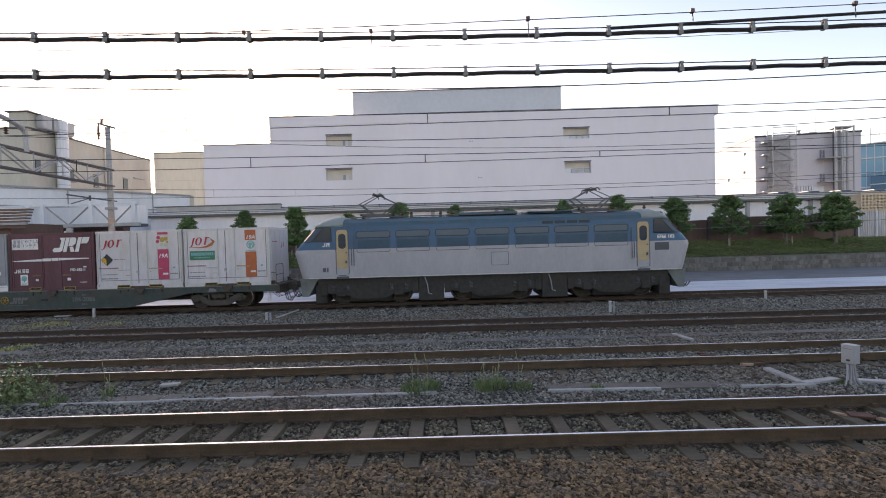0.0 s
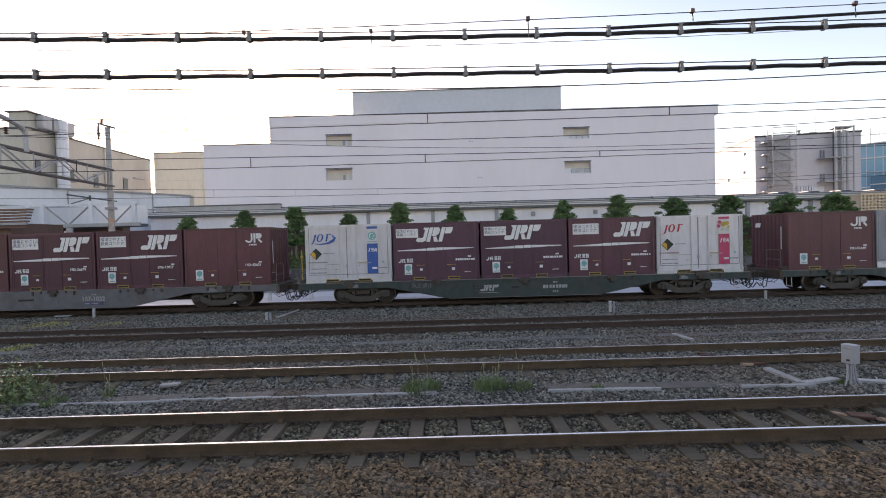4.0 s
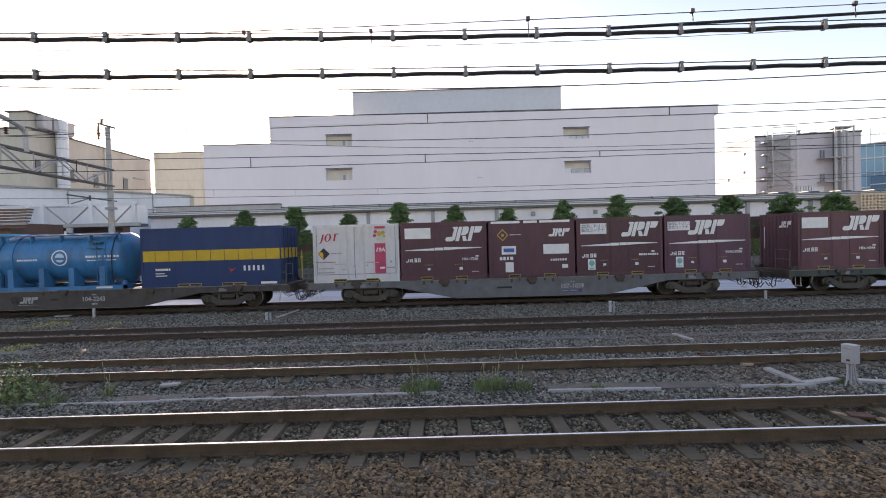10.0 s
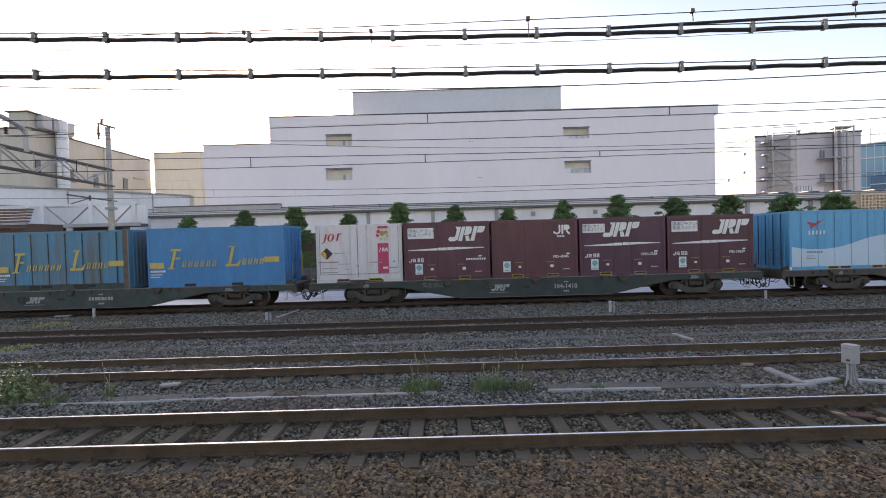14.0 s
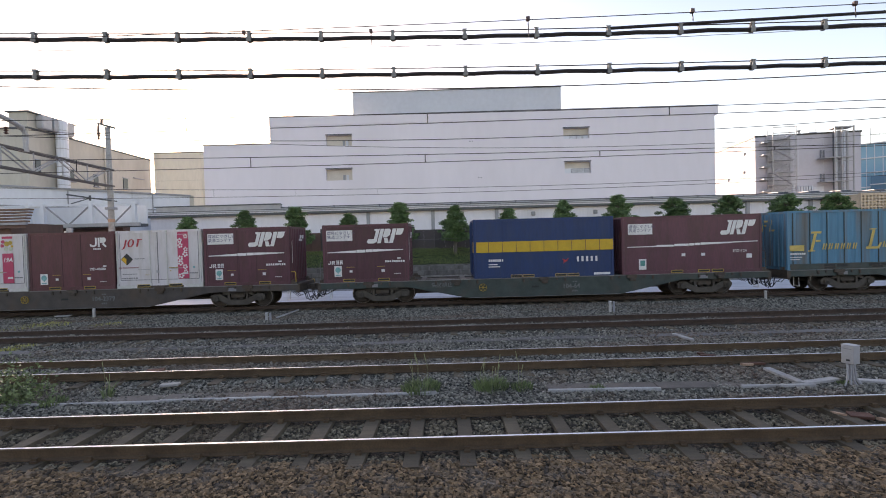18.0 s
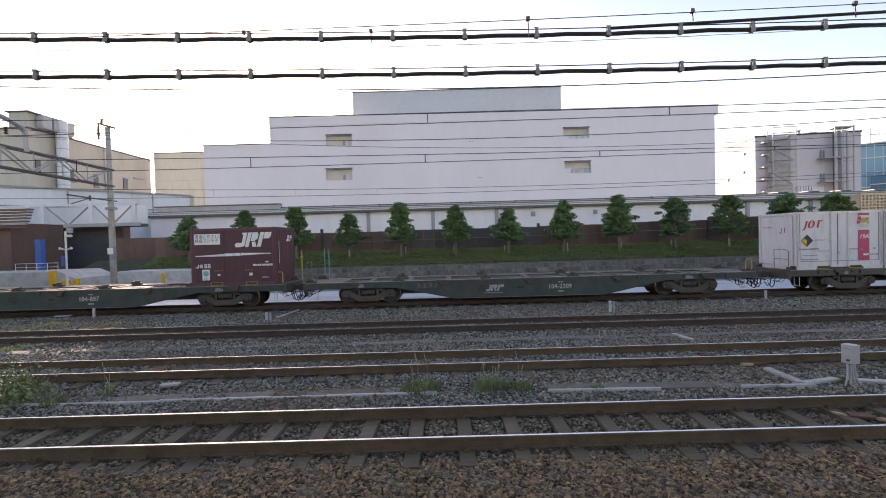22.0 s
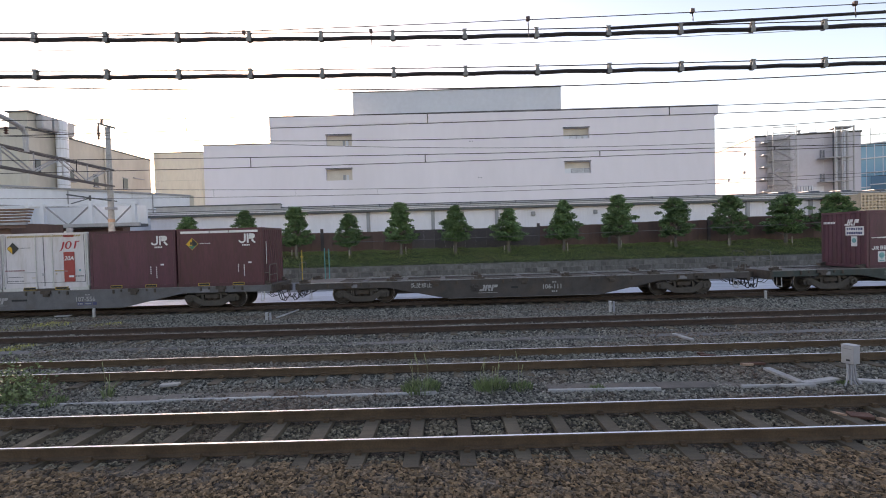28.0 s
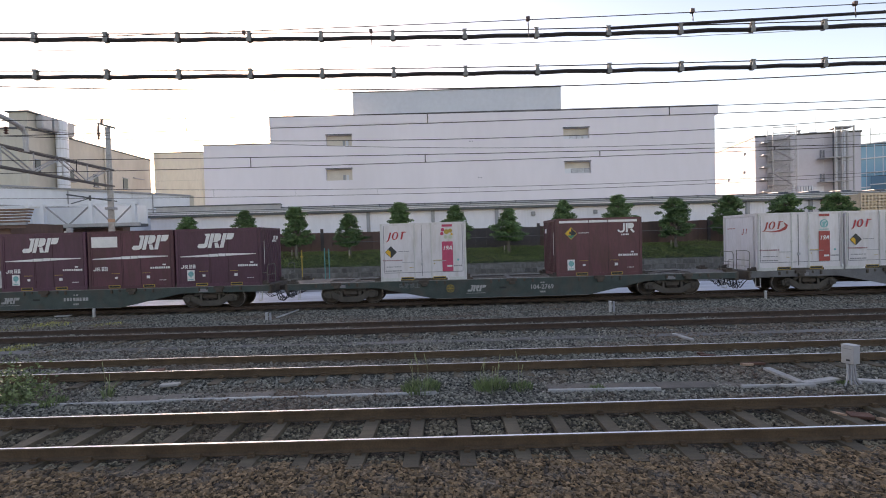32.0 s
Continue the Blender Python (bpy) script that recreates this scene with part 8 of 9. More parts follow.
WAGON_NUMBERS = {1: "104-2086", 3: "107-1032", 4: "104-1296", 5: "107-1039", 6: "104-2243", 7: "104-1410", 9: "104-64", 10: "104-2379", 11: "104-2309", 12: "104-887", 14: "106-111", 15: "107-556", 16: "104-2769"}
WAGON_LABEL = {"b": "brown-grey flat container wagon with fish-bellied sills", "g": "blue-green flat container wagon with fish-bellied sills", "y": "grey flat container wagon with fish-bellied sills"}
# middle of each wagon along the train
MIDDLES = (-17.0, -37.89, -58.34, -78.46, -99.41, -119.77, -140.3, -160.5, -180.85, -201.3, -222.3, -242.7, -262.7, -283.2, -303.9, -323.98, -344.25)
for k in range(1, 18):
    grey, brown = k in (3, 5, 15), k in (6, 10, 14)
    empty = k in (11, 14)
    wagon(k, MIDDLES[k - 1], DECK_GREY if grey else DECK_BROWN if brown else DECK_GREEN, ("empty " if empty else "") + WAGON_LABEL["y" if grey else "b" if brown else "g"], 40 + k)

# ---- loads: one of each design, then copies ----
DESIGNS = {
    "S": lambda: maroon_marked(MAROON, "slogan", 1), "T": lambda: maroon_marked(PLUM, "slogan_near", 2, -0.88), "B": lambda: maroon_marked(MAROON, "blank", 3), "N": lambda: maroon_marked(MAROON, "", 4, end_plate=True), "M": lambda: maroon_marked(PLUM, "", 10, -0.92),
    "Q": lambda: maroon_marked(MAROON, "", 14, 0.04, True), "J": lambda: maroon_plain(BROWN, 6), "K": lambda: maroon_plain(MAROON, 7, True), "H": lambda: maroon_plain(BROWN, 8, True, True), "V": lambda: maroon_plain(BROWN, 12, False, True), "Z": lambda: brown_hazard(9),
    "p": lambda: reefer(PINK), "b": lambda: reefer(BLUE_BAND, emblem="leaf", mark=BLUE_BAND, swoosh=True), "o": lambda: reefer(ORANGE, emblem="leaf", swoosh=True, green_plate=True), "r": lambda: reefer(REDBAND, emblem="leaf"),
    "w": lambda: reefer(REDBAND, emblem="leaf", mark=REDBAND, swoosh=True), "t": lambda: reefer(REDBAND, "20A", "leaf", mark_right=True), "f": lambda: reefer(PINK, blossom=True), "G": grey_box,
    "1": navy_long, "2": tank, "3": mural_long, "4": lambda: liner_long(LINERBLUE, False), "5": lambda: liner_long(LINEROLD, True), "6": maroon_long}
# wagon number, then (design, offset from the wagon's middle)
SLOT = (7.6, 3.8, 0.0, -3.8, -7.6)
LOADS = {1: "opSGJ", 2: "pSTTb", 3: "JSSJS", 4: "QKKTB", 5: "TSZBp", 7: "STJSp", 10: "SfJpp", 12: "S...J", 13: ".JBN.", 15: "HKtrw", 16: ".V.p.", 17: "MBM.."}
LONG = {6: (("1", 6.45), ("2", -0.3), ("3", -6.5)), 8: (("4", 6.4), ("5", -0.35), ("5", -6.85)), 9: (("6", 6.4), ("1", 0.0), ("S", -7.7))}
made, LATER = {}, []


# stencilled numbers that can be read, by wagon and place; the others are bars
CODES = {(1, 2): "19D-38511", (1, 4): "19D-51449", (3, 0): "19D-43601", (3, 1): "19G-17027", (3, 2): "19D-36579", (4, 3): "V19C-2098", (4, 4): "19D-14044",
         (5, 0): "V19C-9785", (5, 3): "19D-17206", (7, 0): "19D-19859", (7, 1): "V19C-7298", (7, 2): "19D-45945", (10, 2): "19D-48680", (12, 4): "19D-43835", (13, 1): "19D-47867"}


def stencil(c, code, seed):
    if code:
        words(code, 0.155, MARK, c, 1.66 - 0.1 * len(code), 0.83, -CW, 0, "number_marking", "", 0.025)
    else:
        part("number_marking", decal(bars(0.82, 1.68, 0.83, 0.085, 9, seed)), MARK, c)


def load(design, x, place=(0, 0)):
    if design in made:
        c = copy_thing(made[design], Matrix())
    else:
        c = made[design] = DESIGNS[design]()
    if design in "STBNMUJV":
        LATER.append((c, CODES.get(place), len(MOVING)))
    MOVING.append((c, x, TRAIN_Y, TRAIN_Z + 1.0))


for k, row in LOADS.items():
    for i, (s, d) in enumerate(zip(SLOT, row)):
        if d != ".":
            load(d, MIDDLES[k - 1] + s, (k, i))
for k, row in LONG.items():
    for d, off in row:
        load(d, MIDDLES[k - 1] + off)
for c, code, seed in LATER:
    stencil(c, code, seed)
# ---- electric locomotive ----
LOCO_BLUE = mat("mid blue locomotive paint", (0.024, 0.108, 0.205), 0.4, 0, 1, 0.1, 0.04, 60, (0.06, 0.11, 0.17), 0.4, (1, 1, 0.5), 1.2)
LOCO_WHITE = mat("off-white locomotive paint", (0.39, 0.385, 0.405), 0.45, 0, 1, 0.08, 0.04, 60, (0.5, 0.48, 0.48), 0.45, (1, 1, 0.4), 1.2)
LOCO_ROOF = mat("grey-blue roof paint", (0.04, 0.1, 0.14), 0.6, 0, 1, 0.2, 0.1, 40, (0.12, 0.09, 0.07), 0.5)
UNDER = mat("dark locomotive underframe", (0.045, 0.041, 0.036), 0.75, 0.05, 6, 0.35, 0.3, 50, (0.06, 0.045, 0.033), 0.5)
SKIRT = mat("grey-green skirt paint", (0.17, 0.19, 0.18), 0.6, 0, 2, 0.2, 0.1, 40, (0.08, 0.075, 0.06), 0.5)
LOCO_LINE = mat("dark blue-grey line", (0.07, 0.1, 0.14), 0.5, 0, 4, 0.1, 0.0)
FRAME_NAVY = mat("navy window frame", (0.016, 0.036, 0.06), 0.5, 0, 4, 0.1, 0.0)
CAB_ROOF = mat("grey-green cab roof paint", (0.26, 0.3, 0.3), 0.5, 0, 2, 0.12, 0.05)
CREAMY = mat("cream door paint", (0.5, 0.37, 0.21), 0.5, 0, 2, 0.1, 0.05)
PALEGLASS = glass_mat("blue-grey engine-room glass", (0.07, 0.13, 0.18), 0.15)
LOUVRE = mat("dark blue louvre", (0.026, 0.078, 0.12), 0.5, 0, 3, 0.15, 0.1)


LAMP_GLASS = glass_mat("lamp glass", (0.6, 0.6, 0.55), 0.1)
CABGLASS = glass_mat("cab window glass", (0.045, 0.065, 0.08), 0.08)


def rounded(x0, x1, z0, z1, r, n=4):
    """Outline of a rectangle with rounded corners."""
    out = []
    for cx, cz, a0 in ((x1 - r, z0 + r, -90), (x1 - r, z1 - r, 0), (x0 + r, z1 - r, 90), (x0 + r, z0 + r, 180)):
        out += [(cx + r * math.cos(radians(a0 + 90 * k / n)), cz + r * math.sin(radians(a0 + 90 * k / n))) for k in range(n + 1)]
    return out


def outline(bm, pts, w, y0, y1):
    """A closed frame of even width round an outline."""
    cx, cz = sum(p[0] for p in pts) / len(pts), sum(p[1] for p in pts) / len(pts)
    n = len(pts)
    far = []
    for i, p in enumerate(pts):
        a, b = pts[i - 1], pts[(i + 1) % n]
        dx, dz = b[0] - a[0], b[1] - a[1]
        k = w / max(math.hypot(dx, dz), 1e-6)
        far.append((p[0] + dz * k, p[1] - dx * k))
    if abs(far[0][0] - cx) < abs(pts[0][0] - cx):
        far = [(2 * p[0] - q[0], 2 * p[1] - q[1]) for p, q in zip(pts, far)]
    lo = [[bm.verts.new((x, y, z)) for x, z in ring] for ring in (pts, far) for y in (y0, y1)]
    fs = []
    for i in range(n):
        j = (i + 1) % n
        for a, b in ((0, 1), (1, 3), (3, 2), (2, 0)):
            fs.append(bm.faces.new((lo[a][i], lo[a][j], lo[b][j], lo[b][i])))
    bmesh.ops.recalc_face_normals(bm, faces=fs)
    return bm


def locomotive():
    e = thing("electric_locomotive", "blue and off-white electric locomotive with sloping cab fronts", "locomotive")
    hw = 1.4

    def corner(xe, grow=0.0, inset=0.0):
        """One rounded nose corner in plan, from the side round to the front."""
        return [(xe - 0.5 + (0.5 + grow) * math.sin(radians(9 * k)), -(hw - 0.7 - inset) - (0.7 + grow) * math.cos(radians(9 * k))) for k in range(11)]

    def nose_plan(xe, grow=0.0, inset=0.0):
        c = corner(xe, grow, inset)
        return c + [(x, -y) for x, y in c[::-1]]

    def tapered(z0, z1, x0, x1, name, material, label):
        """A hull slice between two heights: full width amidships, with rounded noses."""
        bm = bmesh.new()
        rings = []
        for z, xe in ((z0, x0), (z1, x1)):
            half = nose_plan(xe)
            rings.append([bm.verts.new((x, y, z)) for x, y in half + [(-x, -y) for x, y in half]])
        n = len(rings[0])
        fs = [bm.faces.new(rings[0][::-1]), bm.faces.new(rings[1])]
        for k in range(n):
            fs.append(bm.faces.new((rings[0][k], rings[0][(k + 1) % n], rings[1][(k + 1) % n], rings[1][k])))
            fs[-1].smooth = True
        for f in fs[:2]:
            for d in f.edges:
                d.smooth = False
        return part(name, bm, material, e, label)

    tapered(1.2, 1.24, 8.32, 8.34, "sill", PIPE_WHITE, "pale sill line")
    tapered(1.24, 2.28, 8.36, 8.64, "lower_body", LOCO_WHITE, "off-white lower body side")
    tapered(2.28, 2.44, 8.64, 8.6, "waist", LOCO_WHITE, "off-white waist")
    tapered(2.44, 3.42, 8.6, 7.7, "upper_body", LOCO_BLUE, "mid blue upper body side")
    # rounded roof
    bm = bmesh.new()
    prof = [(-hw + 0.005, 3.42), (-1.33, 3.58), (-1.1, 3.7), (-0.6, 3.78), (0.6, 3.78), (1.1, 3.7), (1.33, 3.58), (hw - 0.005, 3.42)]
    prism(bm, prof, -7.2, 7.2, "x")
    for s in (-1, 1):
        lo = [bm.verts.new((s * 7.2, y * 0.999, z)) for y, z in prof]
        hi = [bm.verts.new((s * 7.68, y * 0.8, 3.42 + (z - 3.42) * 0.35)) for y, z in prof]
        fs = [bm.faces.new((lo[k], lo[k + 1], hi[k + 1], hi[k])) for k in range(7)] + [bm.faces.new(hi)]
        bmesh.ops.recalc_face_normals(bm, faces=fs)
    part("roof", bm, LOCO_ROOF, e, "weathered grey-blue rounded roof")
    part("roof_shoulder", boxes((-6.9, 6.9, -hw - 0.004, -hw + 0.05, 3.3, 3.42)), LOCO_BLUE, e)
    y = -hw
    # upper windows, lower louvres
    for k in range(7):
        x = -5.82 + k * 1.7
        shape = rounded(x, x + 1.42, 2.93, 3.17, 0.08)
        w = part("side_window", prism(bmesh.new(), shape, y - 0.01, y + 0.01, "y"), PALEGLASS, e, "long rounded engine-room window")
        part("window_frame", outline(bmesh.new(), shape, 0.035, y - 0.022, y + 0.002), FRAME_NAVY, w)
        lv = bmesh.new()
        for j in range(9):
            box(lv, x + 0.04, x + 1.38, y - 0.016, y + 0.005, 2.44 + j * 0.042, 2.468 + j * 0.042)
        lou = part("louvre_panel", lv, LOUVRE, e, "horizontal air louvres")
        part("louvre_frame", outline(bmesh.new(), rounded(x + 0.01, x + 1.41, 2.31, 2.84, 0.06), 0.022, y - 0.014, y + 0.002), LOCO_LINE, lou)
    for k in range(4):
        x = 2.15 + k * 0.52
        part("roof_vent", boxes((x, x + 0.46, y - 0.01, y + 0.05, 3.3, 3.42)), FRAME_NAVY, e)
    # crew doors
    for s in (-1, 1):
        x = s * 6.45
        shape = rounded(x - 0.24, x + 0.24, 1.62, 3.28, 0.12)
        d = part("door", prism(bmesh.new(), shape, y - 0.014, y + 0.02, "y"), CREAMY, e, "cream crew door")
        part("door_frame", outline(bmesh.new(), rounded(x - 0.26, x + 0.26, 1.34, 3.3, 0.12), 0.03, y - 0.01, y + 0.01), LOCO_LINE, d)
        glass = rounded(x - 0.13, x + 0.13, 2.5, 3.08, 0.11)
        part("door_window", prism(bmesh.new(), glass, y - 0.02, y, "y"), CABGLASS, d)
        part("window_frame", outline(bmesh.new(), glass, 0.03, y - 0.026, y - 0.012), FRAME_NAVY, d)
        part("window_bar", boxes((x - 0.13, x + 0.13, y - 0.024, y - 0.018, 2.72, 2.75)), FRAME_NAVY, d)
        part("door_handle", boxes((x + 0.12, x + 0.2, y - 0.035, y - 0.012, 1.84, 1.96), (x + 0.14, x + 0.2, y - 0.03, y - 0.012, 2.28, 2.33)), DARKTRIM, d)
        part("threshold", boxes((x - 0.24, x + 0.24, y - 0.012, y + 0.01, 1.34, 1.6)), LOCO_WHITE, d)
        part("foot_step", boxes((x - 0.26, x + 0.26, y - 0.06, y, 1.18, 1.28)), DARKTRIM, d)
        for o in (-0.5, -0.4):
            part("grab_rail", tube(bmesh.new(), ((x + o * s, y - 0.02, 1.72), (x + o * s, y - 0.06, 1.76), (x + o * s, y - 0.06, 3.0 if o < -0.45 else 2.4), (x + o * s, y - 0.02, 3.04 if o < -0.45 else 2.44)), 0.016, 6), LOCO_LINE, e)
        # wrap-round cab glazing that follows the hull, side panes and windscreen
        za, zb = 2.8, 3.38
        low = [(6.92, -hw - 0.012)] + nose_plan(8.6 - (za - 2.44) * 0.918, 0.012)
        top = [(6.92, -hw - 0.012)] + nose_plan(8.6 - (zb - 2.44) * 0.918, 0.012)
        low.append((6.92, hw + 0.012))
        top.append((6.92, hw + 0.012))

        def band(i0, i1, name, material, label, inner=0.03):
            gb = bmesh.new()
            rows = []
            for pts, z in ((low, za), (top, zb)):
                rows.append([gb.verts.new((s * x, yy, z)) for x, yy in pts[i0:i1 + 1]])
                rows.append([gb.verts.new((s * (x - inner), yy * 0.985, z)) for x, yy in pts[i0:i1 + 1]])
            m = i1 - i0
            fs = []
            for k in range(m):
                for p, q in ((0, 2), (2, 3), (3, 1), (1, 0)):
                    fs.append(gb.faces.new((rows[p][k], rows[p][k + 1], rows[q][k + 1], rows[q][k])))
            fs += [gb.faces.new((rows[0][k], rows[2][k], rows[3][k], rows[1][k])) for k in (0, m)]
            bmesh.ops.recalc_face_normals(gb, faces=fs)
            return part(name, gb, material, e, label)

        for i0, i1 in ((0, 5), (18, 23)):
            c = band(i0, i1, "cab_window", CABGLASS, "cab side window")
            for k in (i0, i0 + 1 if i0 == 0 else i1 - 1, i1):
                part("window_bar", tube(bmesh.new(), ((s * low[k][0], low[k][1], za), (s * top[k][0], top[k][1], zb)), 0.022, 5), FRAME_NAVY, c)
        for i0, i1 in ((5, 6), (17, 18)):
            band(i0, i1, "pillar", LOCO_WHITE, "white windscreen pillar")
        ws = band(6, 17, "windscreen", CABGLASS, "wrap-round sloping windscreen")
        part("centre_bar", boxes((-0.03, 0.03, -0.03, 0.03, 0, 0.8)), FRAME_NAVY, ws, "", look(Vector((s * low[11][0], 0, za)), Vector((s * top[11][0], 0, zb))) @ pose(0, 0, 0, -180, 0, 0))
        for yy in (-0.55, 0.35):
            part("wiper", tube(bmesh.new(), ((s * (low[11][0] + 0.03), yy, za + 0.02), (s * (low[11][0] - 0.3), yy + 0.22, za + 0.34)), 0.012, 5), DARKTRIM, ws)
        part("window_rim", tube(bmesh.new(), [(s * x, yy, za) for x, yy in low], 0.024, 5), FRAME_NAVY, ws)
        part("window_rim", tube(bmesh.new(), [(s * x, yy, zb) for x, yy in top], 0.024, 5), FRAME_NAVY, ws)
        # domed cab roof in stepped rings
        dome, rings = bmesh.new(), []
        for z, xe, inset in ((3.42, 7.74, -0.005), (3.55, 7.66, 0.03), (3.68, 7.46, 0.12), (3.78, 7.2, 0.25), (3.84, 6.95, 0.42)):
            half = [(6.4, -hw + inset)] + nose_plan(max(xe, 7.16), 0.0, inset) + [(6.4, hw - inset)]
            rings.append([dome.verts.new((s * x, yy, z)) for x, yy in half])
        n = len(rings[0])
        fs = [dome.faces.new(rings[0]), dome.faces.new(rings[-1])]
        for r0, r1 in zip(rings, rings[1:]):
            fs += [dome.faces.new((r0[k], r0[(k + 1) % n], r1[(k + 1) % n], r1[k])) for k in range(n)]
        bmesh.ops.recalc_face_normals(dome, faces=fs)
        part("cab_roof", dome, CAB_ROOF, e, "grey-green domed cab roof", smooth=True)
        # skirt and coupler
        sk = bmesh.new()
        prism(sk, ((s * 7.55, 1.2), (s * 8.36, 1.2), (s * 8.3, 0.42), (s * 8.02, 0.42)), -1.18, 1.18, "y")
        part("skirt", sk, SKIRT, e, "grey-green snow plough skirt")
        part("coupler", SHARED["coupler"], None, e, "dark knuckle coupler", pose(s * 8.35, 0, 0.88, 0, 0, 0 if s > 0 else 180))
        for hose in SHARED["hoses"]:
            part("air_hose", hose, None, e, "looped black brake hose", pose(s * 8.3, 0, 0.15, 0, 0, 0 if s > 0 else 180))
        for yy in (-0.72, 0.72):
            xa, xb = sorted((s * 8.3, s * 8.63))
            lamp = part("lamp_housing", boxes((xa, xb, yy - 0.2, yy + 0.2, 2.02, 2.2), bevel=0.03), DARKTRIM, e, "dark lamp housing")
            for o in (-0.09, 0.09):
                part("headlight", tube(bmesh.new(), ((s * 8.55, yy + o, 2.11), (s * 8.645, yy + o, 2.11)), 0.065, 12), LAMP_GLASS, lamp, "round headlight")
    words("EF66 103", 0.2, MARK, e, 7.05, 2.56, y - 0.002, 0, "number_marking", "", 0.03)
    part("logo", decal([ribbon([(-7.3, 2.6), (-7.24, 2.57), (-7.19, 2.6), (-7.19, 2.73)], 0.035), rect(-7.13, -7.09, 2.56, 2.73), rect(-7.08, -6.98, 2.64, 2.73), ribbon([(-7.05, 2.63), (-6.98, 2.56)], 0.035)], y - 0.002), MARK, e, "small white company mark")
    part("cab_vent", boxes((6.95, 7.55, y - 0.015, y + 0.01, 2.05, 2.38), *[(6.98, 7.52, y - 0.03, y, 2.08 + j * 0.06, 2.11 + j * 0.06) for j in range(5)]), DARKTRIM, e, "dark cab vent grille")
    cp = part("cab_box", boxes((-7.36, -7.04, y - 0.02, y + 0.01, 1.45, 1.72), bevel=0.02), STEELGREY, e, "small grey socket box")
    part("socket", boxes((-7.3, -7.16, y - 0.03, y - 0.018, 1.5, 1.66), (-7.12, -7.07, y - 0.03, y - 0.018, 1.5, 1.66)), DARKTRIM, cp)
    part("hatch", outline(bmesh.new(), rounded(-0.06, 0.66, 1.6, 2.14, 0.04), 0.018, y - 0.008, y + 0.002), LOCO_LINE, e)
    # roof gear
    part("roof_walkway", boxes((-6.2, 6.0, -0.9, -0.7, 3.8, 3.84)), DARKTRIM, e)
    part("roof_box", boxes((-1.4, 1.2, -0.8, 0.8, 3.78, 3.92), (1.6, 3.6, -0.9, 0.9, 3.78, 3.88), bevel=0.03), LOCO_ROOF, e)
    for x in (-3.9, -3.5, -2.2, -1.7, 4.2, 5.5, 6.9):
        ins = bmesh.new()
        lathe(ins, [(0.07, 3.78), (0.09, 3.84), (0.05, 3.88), (0.09, 3.93), (0.05, 3.98), (0.06, 4.02)], 10, "z")
        part("roof_insulator", ins, INSUL, e, "", (x, -0.5, 0))
    part("bus_bar", tube(bmesh.new(), ((-4.5, -0.5, 4.02), (4.2, -0.5, 4.02)), 0.02, 6), DARKTRIM, e)
    for x in (-5.0, 4.65):
        pf = part("pantograph", boxes((x - 0.75, x + 0.75, -0.7, -0.62, 3.88, 3.96), (x - 0.75, x + 0.75, 0.62, 0.7, 3.88, 3.96), (x - 0.75, x - 0.67, -0.7, 0.7, 3.88, 3.96), (x + 0.67, x + 0.75, -0.7, 0.7, 3.88, 3.96)), DARKTRIM, e, "raised diamond pantograph")
        for yy in (-0.55, 0.55):
            for s in (-1, 1):
                part("lower_arm", tube(bmesh.new(), ((x + s * 0.25, yy, 3.96), (x + s * 0.82, yy * 0.8, 4.42)), 0.028, 6), DARKTRIM, pf)
                part("upper_arm", tube(bmesh.new(), ((x + s * 0.82, yy * 0.8, 4.42), (x + s * 0.08, yy * 0.6, 4.8)), 0.022, 6), DARKTRIM, pf)
        for s in (-1, 1):
            part("knee_bar", tube(bmesh.new(), ((x + s * 0.82, -0.5, 4.42), (x + s * 0.82, 0.5, 4.42)), 0.025, 6), DARKTRIM, pf)
        hd = bmesh.new()
        for s in (-0.14, 0.14):
            tube(hd, ((x + s, -0.95, 4.74), (x + s, -0.7, 4.86), (x + s, 0.7, 4.86), (x + s, 0.95, 4.74)), 0.028, 6)
        box(hd, x - 0.2, x + 0.2, -0.35, 0.35, 4.8, 4.84)
        part("collector_head", hd, STEEL_DARK, pf)
        for s in (-0.6, 0.6):
            ins = bmesh.new()
            lathe(ins, [(0.06, 3.76), (0.08, 3.8), (0.05, 3.84), (0.08, 3.88)], 10, "z")
            part("insulator", ins, INSUL, pf, "", (x + s, -0.66, 0))
    # underframe, bogies with big wheels
    part("underframe", boxes((-7.6, 7.6, -1.15, 1.15, 0.85, 1.2)), UNDER, e)
    big = wheelset_mesh(0.56)
    for x in (-5.35, 0.0, 5.35):
        for s in (1, -1):
            f = bmesh.new()
            y0, y1 = sorted((s * 1.0, s * 1.16))
            prism(f, ((x - 1.95, 0.55), (x - 1.9, 0.95), (x + 1.9, 0.95), (x + 1.95, 0.55), (x + 1.0, 0.45), (x + 0.6, 0.26), (x - 0.6, 0.26), (x - 1.0, 0.45)), y0, y1, "y")
            bg = part("bogie_frame", f, UNDER, e, "grimy bogie side frame")
        for o in (-1.98, 1.98):
            part("sand_box", boxes((x + o - 0.13, x + o + 0.13, -1.2, -0.95, 0.45, 0.95), bevel=0.02), UNDER, bg)
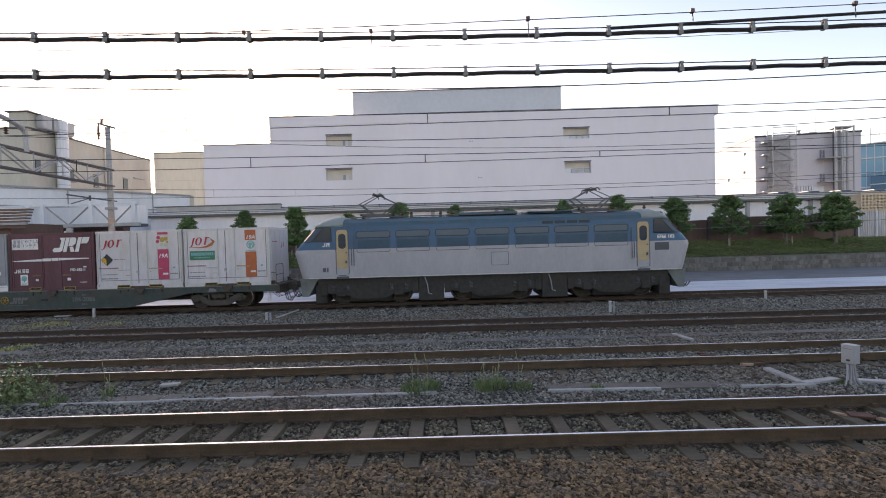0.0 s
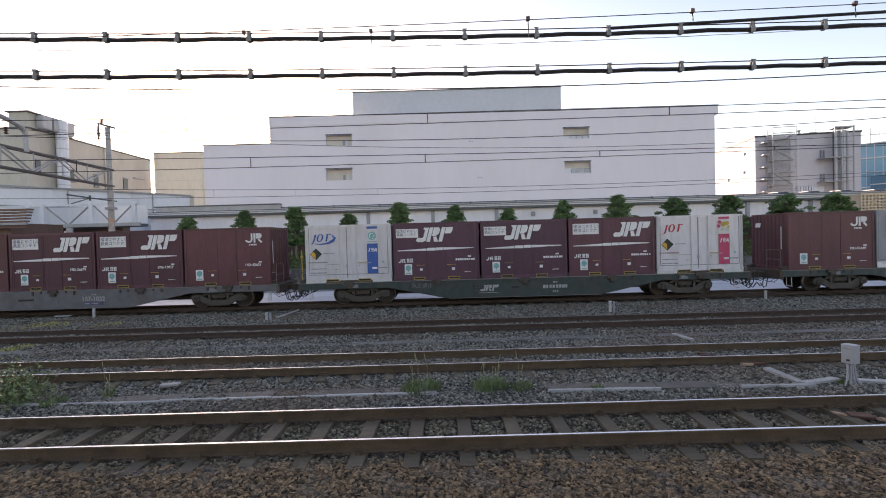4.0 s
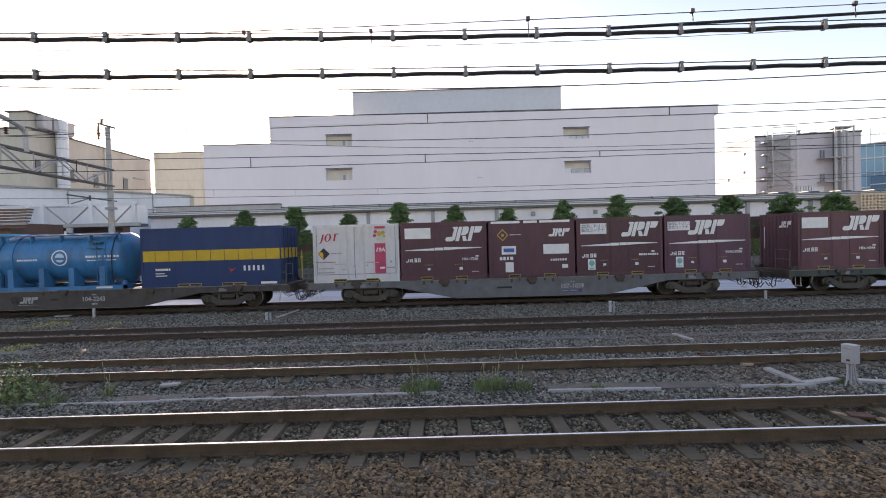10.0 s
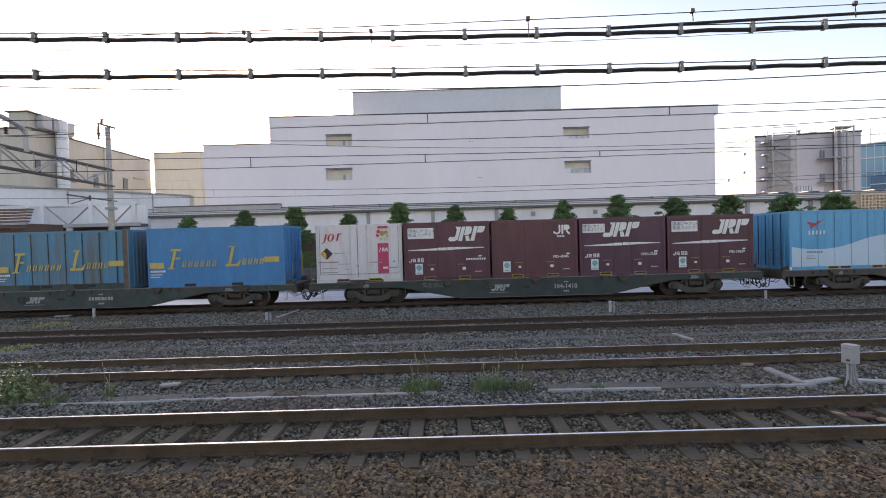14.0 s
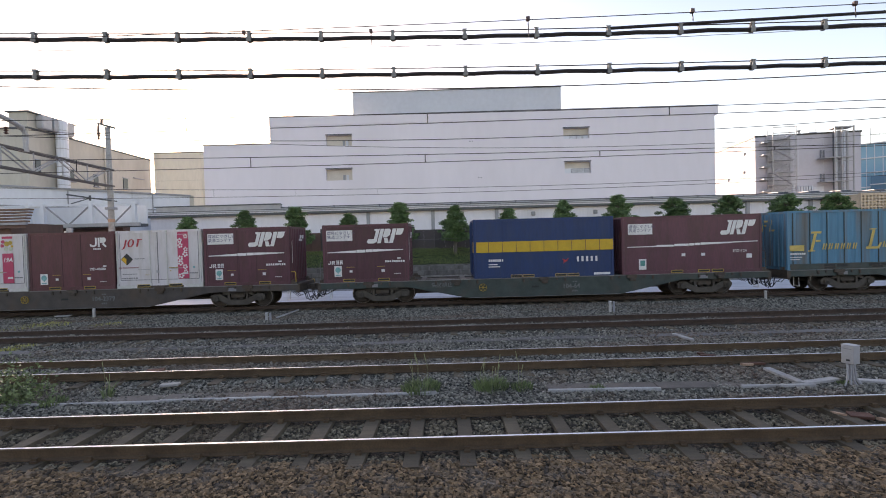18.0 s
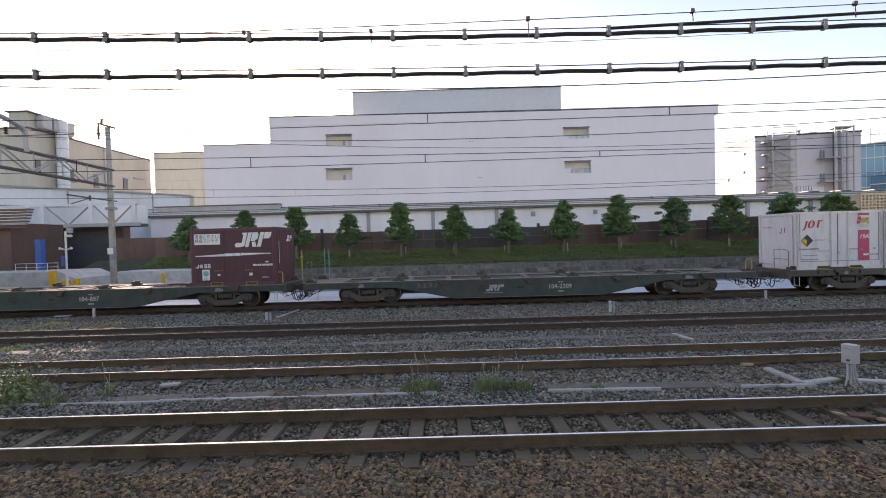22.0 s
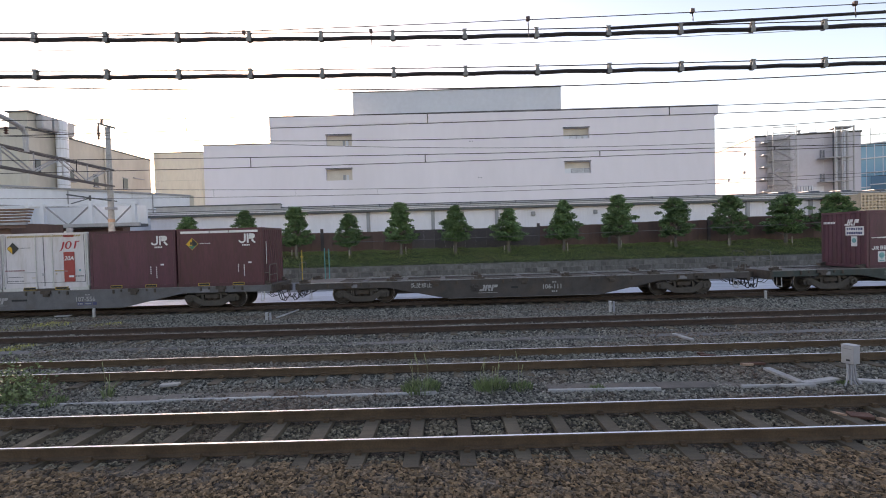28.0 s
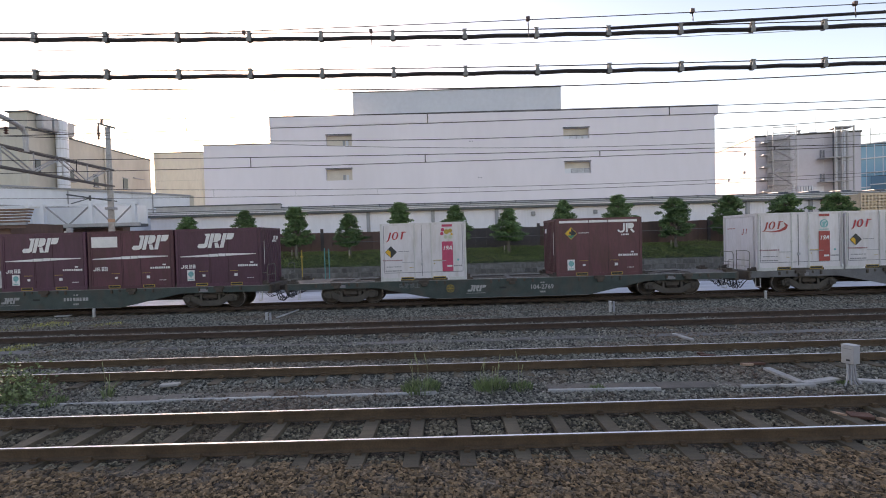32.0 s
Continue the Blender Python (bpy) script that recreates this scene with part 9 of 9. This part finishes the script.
        for o in (-1.6, -0.95, 0.95, 1.6):
            pts = [(x + o + 0.08 * math.cos(t * 1.4), -1.12 + 0.08 * math.sin(t * 1.4), 0.62 + 0.013 * t) for t in range(22)]
            part("spring", tube(bmesh.new(), pts, 0.02, 5), DARKTRIM, bg)
        for o in (-1.27, 1.27):
            part("axle_box", boxes((x + o - 0.2, x + o + 0.2, -1.22, -1.0, 0.38, 0.74), bevel=0.04), UNDER, bg)
            w = part("wheelset", big, None, e, "grimy driving wheelset", (x + o, 0, 0.56))
            SPINNING.append((w, (x + o, 0, 0.56), 0.56))
    for x in (-2.68, 2.68):
        part("equipment_box", boxes((x - 0.55, x + 0.55, -1.2, 1.0, 0.12, 1.2), bevel=0.03), UNDER, e, "dark under-floor equipment box")
    for x in (-5.35, 0.0, 5.35):
        part("traction_motor", boxes((x - 0.95, x + 0.95, -0.9, 0.9, 0.1, 0.85), bevel=0.05), UNDER, e)
    for x in (-7.5, 7.5):
        part("brake_rigging", boxes((x - 0.25, x + 0.25, -1.05, 0.9, 0.1, 0.9), bevel=0.03), UNDER, e)
    for x in (-2.95, 2.4):
        part("hanging_pipe", tube(bmesh.new(), ((x, -1.25, 1.15), (x + 0.1, -1.25, 0.85), (x + 0.15, -1.25, 0.45), (x + 0.3, -1.25, 0.4)), 0.025, 6), MIDGREY, e)
    MOVING.append((e, 2.09, TRAIN_Y, TRAIN_Z))


locomotive()


def motions():
    """The whole train rolls by; every wheelset turns with it."""
    ts = [i * 2.0 for i in range(17)]
    for ob, x, y, z in MOVING:
        walk(ob, [(t, pose(x + run(t), y, z)) for t in ts])
    for ob, at, r in SPINNING:
        rows = [(i / FPS, pose(*at, 0, math.degrees(run(i / FPS) / r) % 360, 0)) for i in range(32 * FPS + 1)]
        walk(ob, rows)


# rows of printed strokes too fine to pick apart
PRINTS = ("caption", "data_marking", "number_marking", "class_marking", "depot_marking", "depot_text", "plate_marking", "emblem_text", "operator_marking", "handling_line", "lettering_bars", "side_marking", "company_lettering", "end_marking", "hazard_strip", "blossoms", "latch_mark", "logo")
for ob in scene.objects:
    if ob.name.split(".")[0] in PRINTS:
        ob["kind"] = "stuff"

motions()
